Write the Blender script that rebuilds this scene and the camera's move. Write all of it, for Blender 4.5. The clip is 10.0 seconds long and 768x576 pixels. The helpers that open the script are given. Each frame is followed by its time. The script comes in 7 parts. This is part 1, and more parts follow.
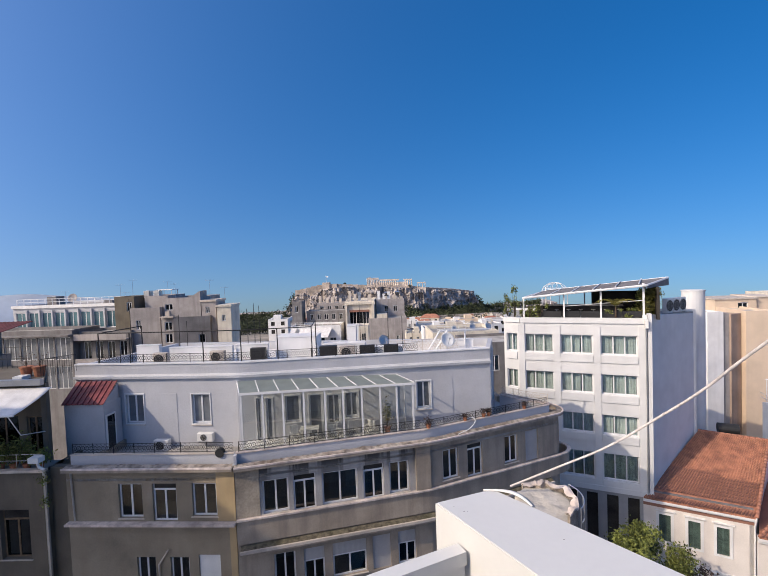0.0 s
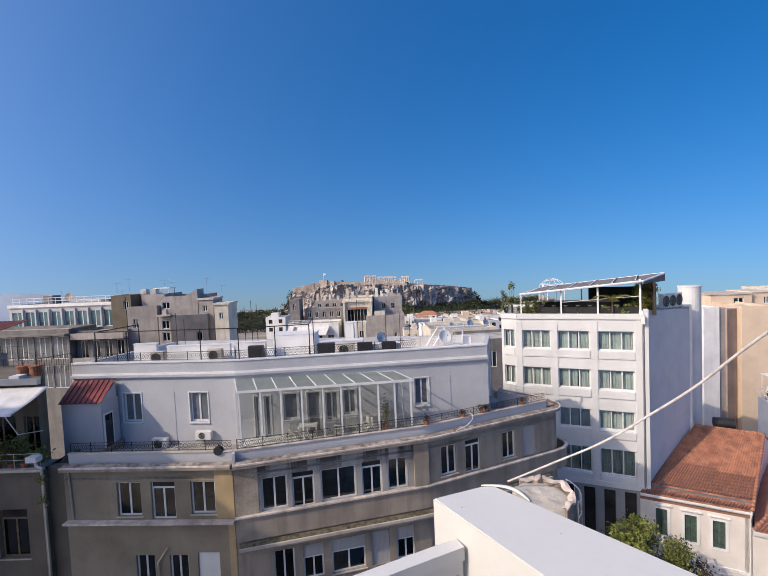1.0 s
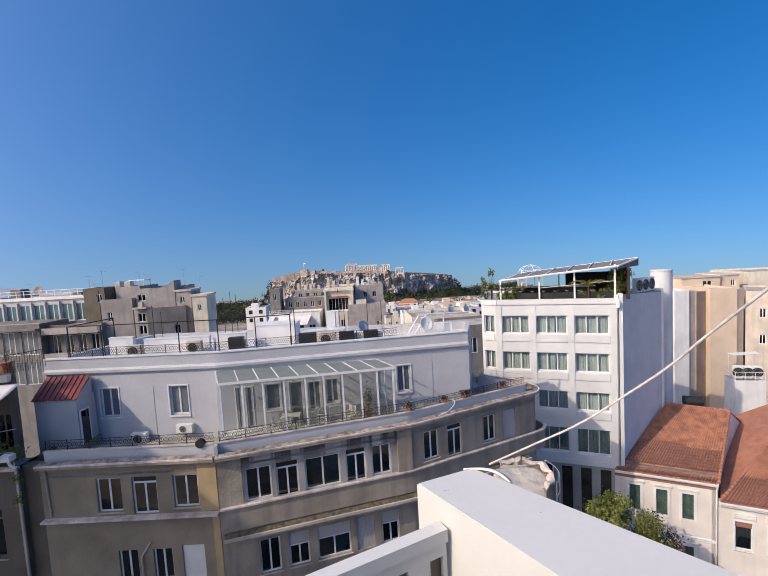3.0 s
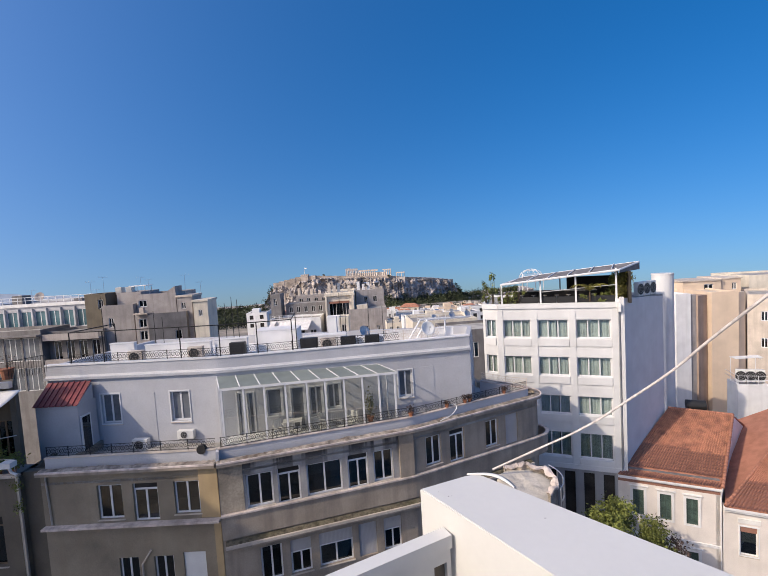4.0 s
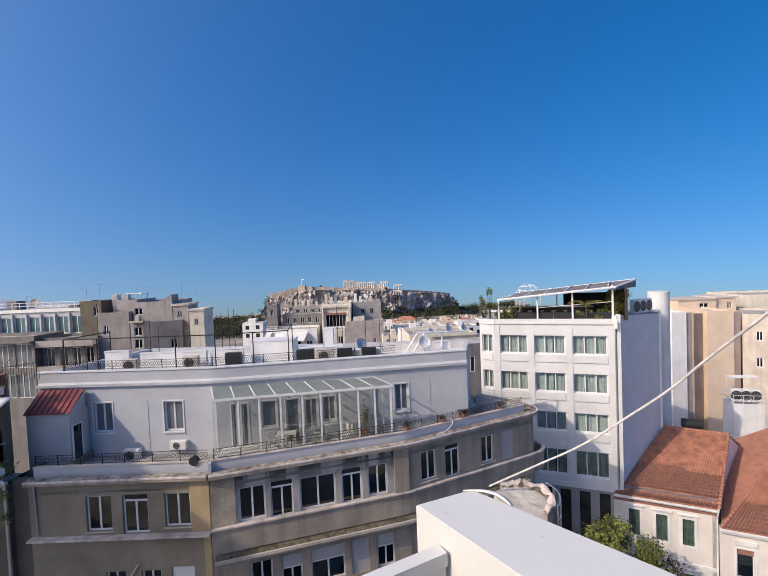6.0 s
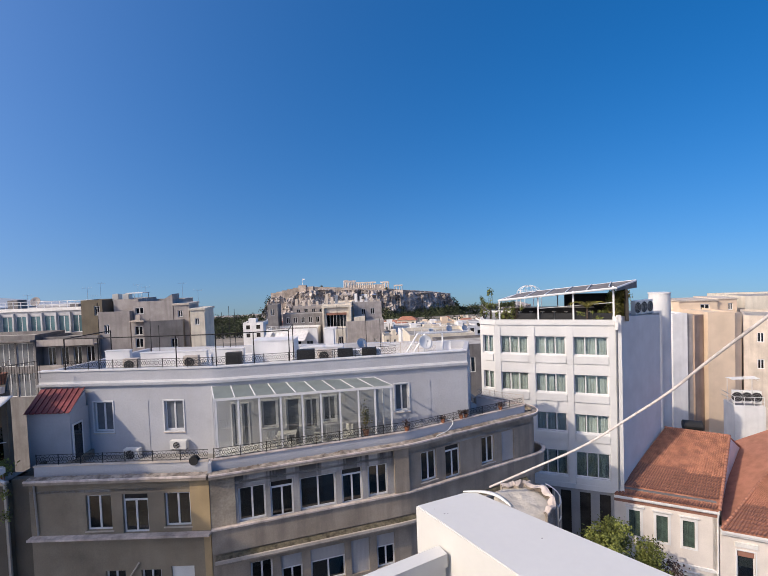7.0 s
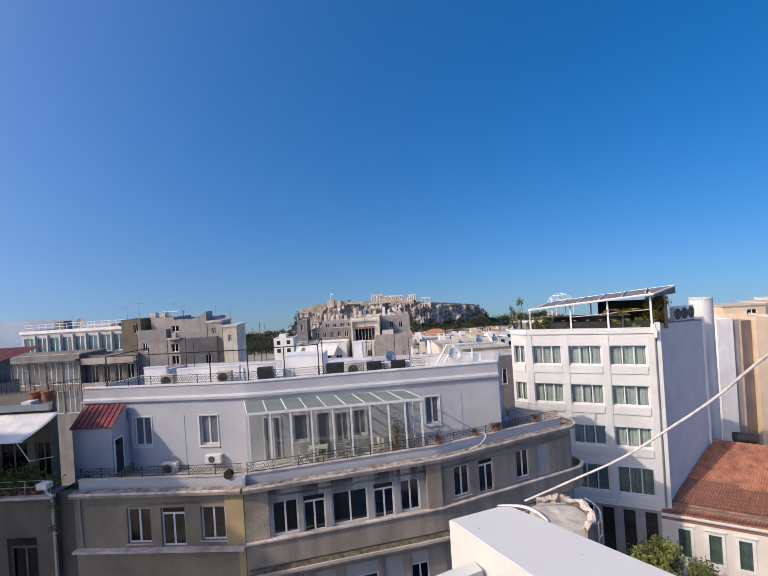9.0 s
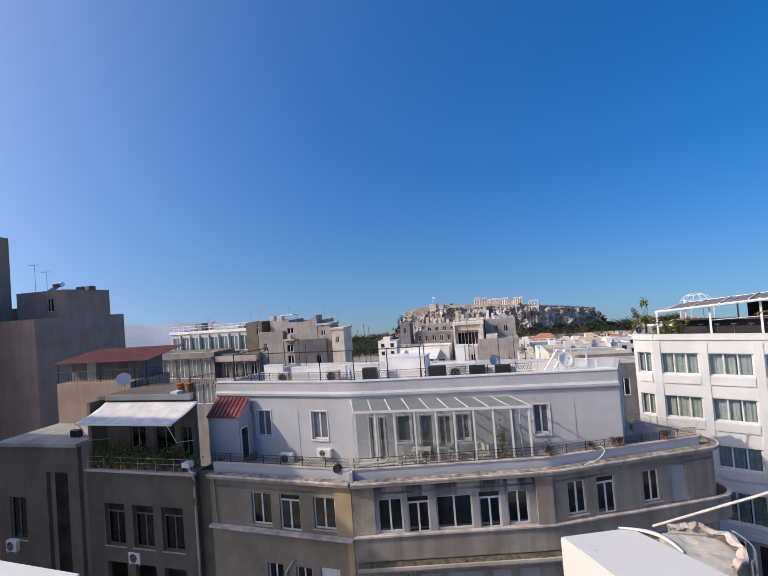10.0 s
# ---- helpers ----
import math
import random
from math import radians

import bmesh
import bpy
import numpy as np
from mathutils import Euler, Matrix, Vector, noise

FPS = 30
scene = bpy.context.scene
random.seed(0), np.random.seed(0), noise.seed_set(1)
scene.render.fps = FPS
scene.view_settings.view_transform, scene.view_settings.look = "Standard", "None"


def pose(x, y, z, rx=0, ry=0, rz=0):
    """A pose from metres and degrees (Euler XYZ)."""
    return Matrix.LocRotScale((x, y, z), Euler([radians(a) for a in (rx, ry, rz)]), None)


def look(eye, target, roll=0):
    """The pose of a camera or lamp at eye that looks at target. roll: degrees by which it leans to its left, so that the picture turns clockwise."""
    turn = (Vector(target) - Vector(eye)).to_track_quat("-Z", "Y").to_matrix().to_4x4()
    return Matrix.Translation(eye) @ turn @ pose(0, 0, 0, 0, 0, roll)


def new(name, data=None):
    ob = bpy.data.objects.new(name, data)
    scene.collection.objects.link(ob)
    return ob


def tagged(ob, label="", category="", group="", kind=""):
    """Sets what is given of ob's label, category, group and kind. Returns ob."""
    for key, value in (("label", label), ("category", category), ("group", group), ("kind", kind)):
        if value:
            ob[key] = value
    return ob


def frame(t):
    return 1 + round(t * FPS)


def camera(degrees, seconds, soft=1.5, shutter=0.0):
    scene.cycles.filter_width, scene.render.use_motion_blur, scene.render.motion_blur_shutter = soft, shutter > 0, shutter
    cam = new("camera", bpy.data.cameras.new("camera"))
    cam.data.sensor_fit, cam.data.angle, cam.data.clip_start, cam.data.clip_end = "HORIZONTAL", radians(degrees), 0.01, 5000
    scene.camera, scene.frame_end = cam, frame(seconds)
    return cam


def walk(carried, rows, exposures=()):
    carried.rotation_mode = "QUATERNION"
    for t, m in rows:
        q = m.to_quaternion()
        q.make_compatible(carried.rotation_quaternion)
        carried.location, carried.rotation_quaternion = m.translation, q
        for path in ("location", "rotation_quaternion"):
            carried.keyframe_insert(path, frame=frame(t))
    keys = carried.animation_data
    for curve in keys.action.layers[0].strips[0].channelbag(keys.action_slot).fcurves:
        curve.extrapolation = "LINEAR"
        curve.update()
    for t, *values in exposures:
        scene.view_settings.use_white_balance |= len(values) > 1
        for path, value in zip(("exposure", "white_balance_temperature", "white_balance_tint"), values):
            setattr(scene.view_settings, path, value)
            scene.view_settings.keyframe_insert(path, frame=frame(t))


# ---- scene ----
cam = camera(85.4, 10.0, soft=0.8)
PATH = [
    (0.0, 0.08, 0.021, 30.781, 87.784, 2.206, 3.115),
    (0.5, 0.085, 0.022, 30.771, 87.7, 2.331, 3.204),
    (1.0, 0.092, 0.022, 30.773, 87.392, 2.505, 2.772),
    (1.5, 0.085, 0.031, 30.776, 86.986, 2.718, 2.716),
    (2.0, 0.084, 0.051, 30.771, 86.285, 3.275, 1.593),
    (2.5, 0.097, 0.048, 30.782, 85.633, 3.019, 0.264),
    (4.0, 0.054, 0.041, 30.781, 86.311, 3.476, 0.192),
    (4.5, 0.016, 0.005, 30.802, 87.699, 3.156, 0.306),
    (5.0, 0.012, 0.006, 30.797, 87.856, 2.756, 0.177),
    (5.5, 0.0, 0.0, 30.8, 87.998, 2.498, -0.087),
    (7.0, -0.004, 0.006, 30.813, 88.025, 2.165, -0.07),
    (7.5, -0.002, 0.011, 30.802, 88.394, 2.515, 0.352),
    (8.0, 0.003, 0.012, 30.788, 88.927, 3.123, 0.935),
    (8.5, 0.021, -0.035, 30.75, 89.933, 3.345, 2.096),
    (9.0, 0.028, -0.038, 30.757, 90.042, 3.762, 3.691),
    (9.5, 0.038, 0.09, 30.68, 90.586, 4.433, 8.5),
    (10.0, 0.10, 0.03, 30.66, 91.57, 4.539, 17.7),
]
walk(cam, [(t, pose(x, y, z, rx, ry, rz)) for t, x, y, z, rx, ry, rz in PATH], [(0.0, 0.36, 6750, 11), (10.0, 0.36, 6750, 11)])

# ---- sky, sun ----
SUN_AZ, SUN_EL = radians(209.5), radians(36)          # seen from above, from +x anticlockwise
sun_way = Vector((math.cos(SUN_AZ) * math.cos(SUN_EL), math.sin(SUN_AZ) * math.cos(SUN_EL), math.sin(SUN_EL)))
world = bpy.data.worlds.new("sky")
scene.world = world
world.use_nodes = True
wn, wl = world.node_tree.nodes, world.node_tree.links
wn.clear()
w_out, w_bg, w_sky = wn.new("ShaderNodeOutputWorld"), wn.new("ShaderNodeBackground"), wn.new("ShaderNodeTexSky")
w_co, w_add, w_nor = wn.new("ShaderNodeTexCoord"), wn.new("ShaderNodeVectorMath"), wn.new("ShaderNodeVectorMath")
w_sky.sky_type, w_sky.sun_disc = "NISHITA", False
w_sky.sun_elevation, w_sky.sun_rotation = SUN_EL, math.pi / 2 - SUN_AZ
w_sky.altitude, w_sky.air_density, w_sky.dust_density, w_sky.ozone_density = 100, 1.0, 4.5, 4.0
w_add.operation, w_nor.operation = "ADD", "NORMALIZE"
w_add.inputs[1].default_value = (0, 0, 0.17)        # the land falls away, so the sky's edge lies lower than the eye
wl.new(w_co.outputs["Generated"], w_add.inputs[0])
wl.new(w_add.outputs[0], w_nor.inputs[0])
wl.new(w_nor.outputs[0], w_sky.inputs[0])
w_hs = wn.new("ShaderNodeHueSaturation")
w_hs.inputs["Hue"].default_value, w_hs.inputs["Saturation"].default_value = 0.504, 1.43
wl.new(w_sky.outputs[0], w_hs.inputs["Color"])
wl.new(w_hs.outputs[0], w_bg.inputs[0])
wl.new(w_bg.outputs[0], w_out.inputs[0])
w_bg.inputs[1].default_value = 0.15
sun = new("sun", bpy.data.lights.new("sun", "SUN"))
sun.data.energy, sun.data.angle, sun.data.color = 2.4, radians(0.6), (1.0, 0.87, 0.71)
sun.matrix_world = look(sun_way * 50, (0, 0, 0))


# ---- materials ----
def mat(name, col, rough=0.8, metal=0.0, var=0.14, scale=0.6, fine=14.0, bump=0.2, streak=0.0, streak_col=(0.06, 0.055, 0.05), alt=None, spots=0.0, spec=0.35, drip=None, broad=1.0):
    m = bpy.data.materials.new(name)
    m.use_nodes = True
    n, l = m.node_tree.nodes, m.node_tree.links
    b = n["Principled BSDF"]
    b.inputs["Roughness"].default_value, b.inputs["Metallic"].default_value = rough, metal
    b.inputs["Specular IOR Level"].default_value = spec
    co = n.new("ShaderNodeTexCoord")
    big, small = n.new("ShaderNodeTexNoise"), n.new("ShaderNodeTexNoise")
    big.inputs["Scale"].default_value, big.inputs["Detail"].default_value = scale, 5
    small.inputs["Scale"].default_value, small.inputs["Detail"].default_value = fine, 6
    info = n.new("ShaderNodeObjectInfo")
    for tex in (big, small):
        l.new(co.outputs["Object"], tex.inputs["Vector"])
    dark = tuple(c * (1 - 2.2 * var) for c in col)
    light = tuple(min(1, c * (1 + 0.8 * var)) for c in (alt or col))
    mix = n.new("ShaderNodeMix")
    mix.data_type = "RGBA"
    mix.inputs[6].default_value, mix.inputs[7].default_value = (*dark, 1), (*light, 1)
    ramp = n.new("ShaderNodeMapRange")
    ramp.inputs[1].default_value, ramp.inputs[2].default_value = 0.3, 0.62
    l.new(big.outputs["Fac"], ramp.inputs[0])
    l.new(ramp.outputs[0], mix.inputs[0])
    grain = n.new("ShaderNodeMix")
    grain.data_type, grain.blend_type = "RGBA", "MULTIPLY"
    gr = n.new("ShaderNodeMapRange")
    gr.inputs[1].default_value, gr.inputs[2].default_value = 0.3, 0.7
    gr.inputs[3].default_value, gr.inputs[4].default_value = 1 - 1.3 * var, 1.0
    l.new(small.outputs["Fac"], gr.inputs[0])
    grain.inputs[0].default_value = 1.0
    l.new(mix.outputs[2], grain.inputs[6])
    l.new(gr.outputs[0], grain.inputs[7])
    out = grain.outputs[2]
    if streak or spots:
        mp, st = n.new("ShaderNodeMapping"), n.new("ShaderNodeTexNoise")
        mp.inputs["Scale"].default_value = [q * broad for q in ((1.6, 1.6, 0.16) if streak else (0.7, 0.7, 0.7))]
        st.inputs["Scale"].default_value, st.inputs["Detail"].default_value = 1.2, 7
        sr = n.new("ShaderNodeMapRange")
        sr.inputs[1].default_value, sr.inputs[2].default_value, sr.inputs[4].default_value = 0.46, 0.68, (streak or spots)
        sm = n.new("ShaderNodeMix")
        sm.data_type = "RGBA"
        sm.inputs[7].default_value = (*streak_col, 1)
        l.new(co.outputs["Object"], mp.inputs["Vector"])
        l.new(mp.outputs[0], st.inputs["Vector"])
        l.new(st.outputs["Fac"], sr.inputs[0])
        l.new(sr.outputs[0], sm.inputs[0])
        l.new(out, sm.inputs[6])
        out = sm.outputs[2]
    if drip:
        # sooty drips that run down from a gutter edge at height drip[1] and fade by drip[0]
        xyz, mp2, dn, low, dr, mu = (n.new("ShaderNode" + k) for k in ("SeparateXYZ", "Mapping", "TexNoise", "MapRange", "MapRange", "Math"))
        mp2.inputs["Scale"].default_value = (1.7, 1.7, 0.12)
        dn.inputs["Scale"].default_value, dn.inputs["Detail"].default_value = 1.0, 8
        low.inputs[1].default_value, low.inputs[2].default_value = drip
        dr.inputs[1].default_value, dr.inputs[2].default_value, dr.inputs[4].default_value = 0.43, 0.54, 0.95
        mu.operation = "MULTIPLY"
        dm = n.new("ShaderNodeMix")
        dm.data_type = "RGBA"
        dm.inputs[7].default_value = (0.05, 0.047, 0.045, 1)
        l.new(co.outputs["Object"], xyz.inputs[0])
        l.new(xyz.outputs["Z"], low.inputs[0])
        l.new(co.outputs["Object"], mp2.inputs["Vector"])
        l.new(mp2.outputs[0], dn.inputs["Vector"])
        l.new(dn.outputs["Fac"], dr.inputs[0])
        l.new(low.outputs[0], mu.inputs[0])
        l.new(dr.outputs[0], mu.inputs[1])
        l.new(mu.outputs[0], dm.inputs[0])
        l.new(out, dm.inputs[6])
        out = dm.outputs[2]
    hv = n.new("ShaderNodeHueSaturation")
    vr = n.new("ShaderNodeMapRange")
    vr.inputs[3].default_value, vr.inputs[4].default_value = 1 - 0.6 * var, 1 + 0.6 * var
    l.new(info.outputs["Random"], vr.inputs[0])
    l.new(vr.outputs[0], hv.inputs["Value"])
    l.new(out, hv.inputs["Color"])
    l.new(hv.outputs[0], b.inputs["Base Color"])
    if bump:
        bp = n.new("ShaderNodeBump")
        bp.inputs["Strength"].default_value, bp.inputs["Distance"].default_value = bump, 0.02
        l.new(small.outputs["Fac"], bp.inputs["Height"])
        l.new(bp.outputs[0], b.inputs["Normal"])
    return m


def glass(name, tint=(0.75, 0.85, 0.85), clear=0.6, rough=0.03):
    m = bpy.data.materials.new(name)
    m.use_nodes = True
    n, l = m.node_tree.nodes, m.node_tree.links
    n.remove(n["Principled BSDF"])
    tr, gl, mx, fr = n.new("ShaderNodeBsdfTransparent"), n.new("ShaderNodeBsdfGlossy"), n.new("ShaderNodeMixShader"), n.new("ShaderNodeFresnel")
    add = n.new("ShaderNodeMath")
    add.operation, add.inputs[1].default_value = "ADD", 1 - clear
    tr.inputs[0].default_value = (*tint, 1)
    gl.inputs["Roughness"].default_value = rough
    fr.inputs["IOR"].default_value = 1.5
    l.new(fr.outputs[0], add.inputs[0])
    l.new(add.outputs[0], mx.inputs[0])
    l.new(tr.outputs[0], mx.inputs[1])
    l.new(gl.outputs[0], mx.inputs[2])
    l.new(mx.outputs[0], n["Material Output"].inputs[0])
    return m


M_WHITE = mat("white_wall_paint", (0.80, 0.79, 0.78), 0.8, var=0.05, fine=22, bump=0.45, streak=0.18, streak_col=(0.45, 0.43, 0.42))
M_ROOFWHITE = mat("white_roof_coating", (0.74, 0.73, 0.72), 0.6, var=0.04, scale=1.0, spots=0.12, streak_col=(0.5, 0.48, 0.46))
M_SMOOTH = mat("smooth_white_coating", (0.66, 0.655, 0.63), 0.65, var=0.02, scale=0.35, fine=6, bump=0.03, spots=0.06, streak_col=(0.62, 0.61, 0.6))
M_RUST = mat("dull_maroon_sheet", (0.17, 0.045, 0.042), 0.75, var=0.18, scale=1.5, bump=0.08, streak=0.35, streak_col=(0.09, 0.04, 0.035))
M_WOODFRAME = mat("brown_window_wood", (0.22, 0.15, 0.09), 0.7, var=0.15, scale=3)
M_PLASTER = mat("broken_plaster", (0.60, 0.55, 0.475), 0.95, var=0.1, scale=3, fine=18, bump=0.7, spots=0.3, streak_col=(0.30, 0.25, 0.20))
# white paint dimmed and cooled, so the colour holds its shade
M_PENT = mat("shaded_white_paint", (0.51, 0.515, 0.54), 0.8, var=0.05, fine=10, bump=0.8, streak=0.3, streak_col=(0.5, 0.49, 0.49))
M_TAUPE = mat("taupe_stucco", (0.38, 0.32, 0.255), 0.9, var=0.13, fine=16, bump=0.6, streak=0.5, streak_col=(0.16, 0.14, 0.13))
# ochre also carries the warm light on the corner strip
M_OCHRE = mat("sunlit_ochre_stucco", (0.46, 0.34, 0.19), 0.9, var=0.08, fine=25, bump=0.3, streak=0.25, streak_col=(0.2, 0.17, 0.14))
M_ROUGHCAST = mat("roughcast_stucco", (0.46, 0.39, 0.30), 0.95, var=0.2, fine=9, bump=1.0, streak=0.2, streak_col=(0.18, 0.16, 0.14))
M_STAINED = mat("stained_grey_stucco", (0.45, 0.43, 0.41), 0.9, var=0.12, fine=14, bump=0.6, streak=0.4, streak_col=(0.2, 0.19, 0.18), drip=(18.3, 20.1))
M_BUFF = mat("warm_buff_stucco", (0.32, 0.27, 0.20), 0.9, var=0.12, fine=16, bump=0.6, streak=0.45, streak_col=(0.26, 0.21, 0.15))
M_PINKEDGE = mat("pinkish_plaster_edge", (0.78, 0.67, 0.60), 0.85, var=0.14, fine=9, streak=0.55, streak_col=(0.22, 0.18, 0.16))
M_DIRT = mat("gravel_and_dirt", (0.50, 0.43, 0.36), 0.95, var=0.3, scale=3, fine=40, bump=0.8, spots=0.7, streak_col=(0.14, 0.10, 0.07))
M_MOSS = mat("dry_moss", (0.17, 0.145, 0.10), 0.95, var=0.3, scale=4, fine=50, bump=0.9, spots=0.5, streak_col=(0.07, 0.07, 0.03))
M_HOTEL = mat("white_hotel_stucco", (0.68, 0.68, 0.675), 0.8, var=0.04, streak=0.12, streak_col=(0.55, 0.53, 0.5))
M_HOTELBASE = mat("grey_base_stucco", (0.36, 0.36, 0.365), 0.8, var=0.06, streak=0.2, streak_col=(0.2, 0.2, 0.2))
M_PEACH = mat("cream_house_stucco", (0.76, 0.70, 0.645), 0.85, var=0.05, streak=0.15, streak_col=(0.5, 0.42, 0.36))
M_BEIGE = mat("beige_stucco", (0.70, 0.555, 0.42), 0.85, var=0.04, streak=0.06, streak_col=(0.45, 0.34, 0.25))
M_PALE = mat("pale_beige_stucco", (0.62, 0.54, 0.46), 0.85, var=0.1, streak=0.4, streak_col=(0.33, 0.28, 0.24))
M_CREAM = mat("cream_stucco", (0.70, 0.64, 0.54), 0.85, var=0.07, streak=0.3, streak_col=(0.35, 0.3, 0.25))
M_GREY = mat("grey_concrete", (0.22, 0.21, 0.21), 0.9, var=0.12, streak=0.5, streak_col=(0.13, 0.115, 0.11))
# brown stucco made darker: the street side's shade is in its colour
M_DARKWALL = mat("shade_dark_stucco", (0.17, 0.145, 0.11), 0.9, var=0.09, streak=0.3, streak_col=(0.1, 0.09, 0.08))
# pinkish stucco darkened for walls turned away from the sun
M_FLATS = mat("shaded_pinkish_stucco", (0.38, 0.285, 0.23), 0.9, var=0.08, streak=0.4, streak_col=(0.22, 0.17, 0.14))
M_MID = mat("mauve_grey_stucco", (0.40, 0.365, 0.35), 0.9, var=0.1, streak=0.4, streak_col=(0.2, 0.18, 0.17))
M_TILE = mat("terracotta_tile", (0.33, 0.15, 0.105), 0.8, var=0.12, scale=1.6, fine=18, bump=0.3, alt=(0.44, 0.20, 0.125))
M_TILE2 = mat("orange_terracotta", (0.43, 0.195, 0.13), 0.8, var=0.1, scale=1.2, fine=18, bump=0.3)
M_REDMETAL = mat("red_sheet_metal", (0.27, 0.055, 0.055), 0.5, var=0.12, scale=2, bump=0.05, streak=0.3, streak_col=(0.2, 0.07, 0.05))
M_FRAME = mat("white_aluminium", (0.75, 0.75, 0.75), 0.45, var=0.03, bump=0.0)
M_IRON = mat("black_iron", (0.025, 0.024, 0.024), 0.55, 0.3, var=0.2, bump=0.1)
M_STEEL = mat("galvanised_steel", (0.55, 0.56, 0.57), 0.4, 0.8, var=0.08, bump=0.05)
# near-black colour holds the unlit depth of rooms and recesses
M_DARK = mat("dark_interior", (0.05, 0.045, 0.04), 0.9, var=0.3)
# far below any plaster: the rooms' shade is put into this colour
M_ROOM = mat("room_shade", (0.06, 0.058, 0.056), 0.9, var=0.1)
M_GREEN = mat("green_shutter_paint", (0.09, 0.14, 0.12), 0.6, var=0.15, scale=2)
M_CURTAIN = mat("sage_curtain", (0.74, 0.80, 0.79), 0.9, var=0.08, scale=2)
M_CLOTH = mat("white_awning_canvas", (0.72, 0.70, 0.68), 0.9, var=0.08, scale=1.5, spots=0.3, streak_col=(0.45, 0.42, 0.4))
M_PLASTIC = mat("white_plastic", (0.78, 0.77, 0.74), 0.5, var=0.05, bump=0.02)
M_BLACKPL = mat("black_plastic", (0.03, 0.03, 0.03), 0.5, var=0.1, bump=0.05)
M_SHUTTER = mat("grey_roller_shutter", (0.45, 0.43, 0.42), 0.7, var=0.06)
M_POT = mat("terracotta_pot", (0.42, 0.17, 0.09), 0.85, var=0.15, scale=5)
M_BARK = mat("bark", (0.12, 0.085, 0.06), 0.95, var=0.3, scale=5, fine=30, bump=0.8)
M_LEAF = mat("green_leaf", (0.13, 0.18, 0.04), 0.7, var=0.35, scale=1.0, fine=4, bump=0.0, alt=(0.24, 0.27, 0.07))
M_LEAFDARK = mat("dark_evergreen", (0.04, 0.06, 0.03), 0.8, var=0.35, scale=0.05, fine=1, bump=0.0, alt=(0.07, 0.085, 0.04))
M_LEAFDRY = mat("purplish_leaf", (0.12, 0.08, 0.07), 0.8, var=0.3, bump=0.0)
M_LEAFYEL = mat("yellow_green_leaf", (0.24, 0.22, 0.05), 0.7, var=0.3, bump=0.0)
M_ASPHALT = mat("asphalt", (0.07, 0.07, 0.072), 0.9, var=0.2, fine=60)
M_PAVE = mat("pavement_slab", (0.42, 0.40, 0.37), 0.9, var=0.15)
M_CITY = mat("dry_city_ground", (0.32, 0.28, 0.23), 0.95, var=0.3, scale=0.02, fine=0.3, bump=0.0)
# broad dark streaks in the colour stand for shaded cliff fissures
M_ROCK = mat("limestone_cliff", (0.27, 0.235, 0.22), 0.95, var=0.2, scale=0.07, fine=0.5, bump=0.9, alt=(0.48, 0.43, 0.40), streak=0.42, streak_col=(0.13, 0.12, 0.11), broad=0.07)
M_RAMPART = mat("old_rampart_stone", (0.47, 0.395, 0.335), 0.95, var=0.2, scale=0.08, fine=0.6, bump=0.5)
M_MARBLE = mat("weathered_marble", (0.62, 0.54, 0.47), 0.85, var=0.12, scale=0.2, fine=2, bump=0.2)
M_CABLE = mat("white_insulated_cable", (0.70, 0.64, 0.60), 0.6, var=0.12, scale=6, spots=0.3, streak_col=(0.35, 0.3, 0.27))
M_TANKMETAL = mat("solar_tank_metal", (0.7, 0.7, 0.7), 0.25, 0.9, var=0.05, bump=0.0)
M_BROWN = mat("brown_paint_band", (0.30, 0.15, 0.11), 0.8, var=0.1)
G_PANE = glass("window_glass", (0.30, 0.36, 0.40), 0.93)
G_CONS = glass("conservatory_glass", (0.94, 0.96, 0.96), 0.93, 0.05)
G_OFFICE = mat("teal_office_glass", (0.10, 0.19, 0.22), 0.08, var=0.12, scale=0.4, fine=2, bump=0.0, spec=0.8)
G_BLUE = mat("blue_grey_glazing", (0.17, 0.185, 0.205), 0.08, var=0.15, scale=0.7, fine=3, bump=0.0, spec=0.7)


# ---- building blocks ----
class Frame:
    """A facade's own axes: s along it to the right, n out of it, z up."""
    def __init__(self, ox, oy, ang):
        a = radians(ang)
        self.o, self.d, self.n = Vector((ox, oy, 0)), Vector((math.cos(a), math.sin(a), 0)), Vector((math.sin(a), -math.cos(a), 0))

    def p(self, s, n, z):
        return self.o + self.d * s + self.n * n + Vector((0, 0, z))


FLAT = Frame(0, 0, 0)          # here n is -y


def between(x0, y0, x1, y1):
    return Frame(x0, y0, math.degrees(math.atan2(y1 - y0, x1 - x0))), math.hypot(x1 - x0, y1 - y0)


def box(bm, fr, s0, s1, n0, n1, z0, z1):
    v = [bm.verts.new(fr.p(s, n, z)) for z in (z0, z1) for n in (n1, n0) for s in (s0, s1)]
    for q in ((0, 1, 5, 4), (1, 3, 7, 5), (3, 2, 6, 7), (2, 0, 4, 6), (4, 5, 7, 6), (1, 0, 2, 3)):
        bm.faces.new([v[i] for i in q])


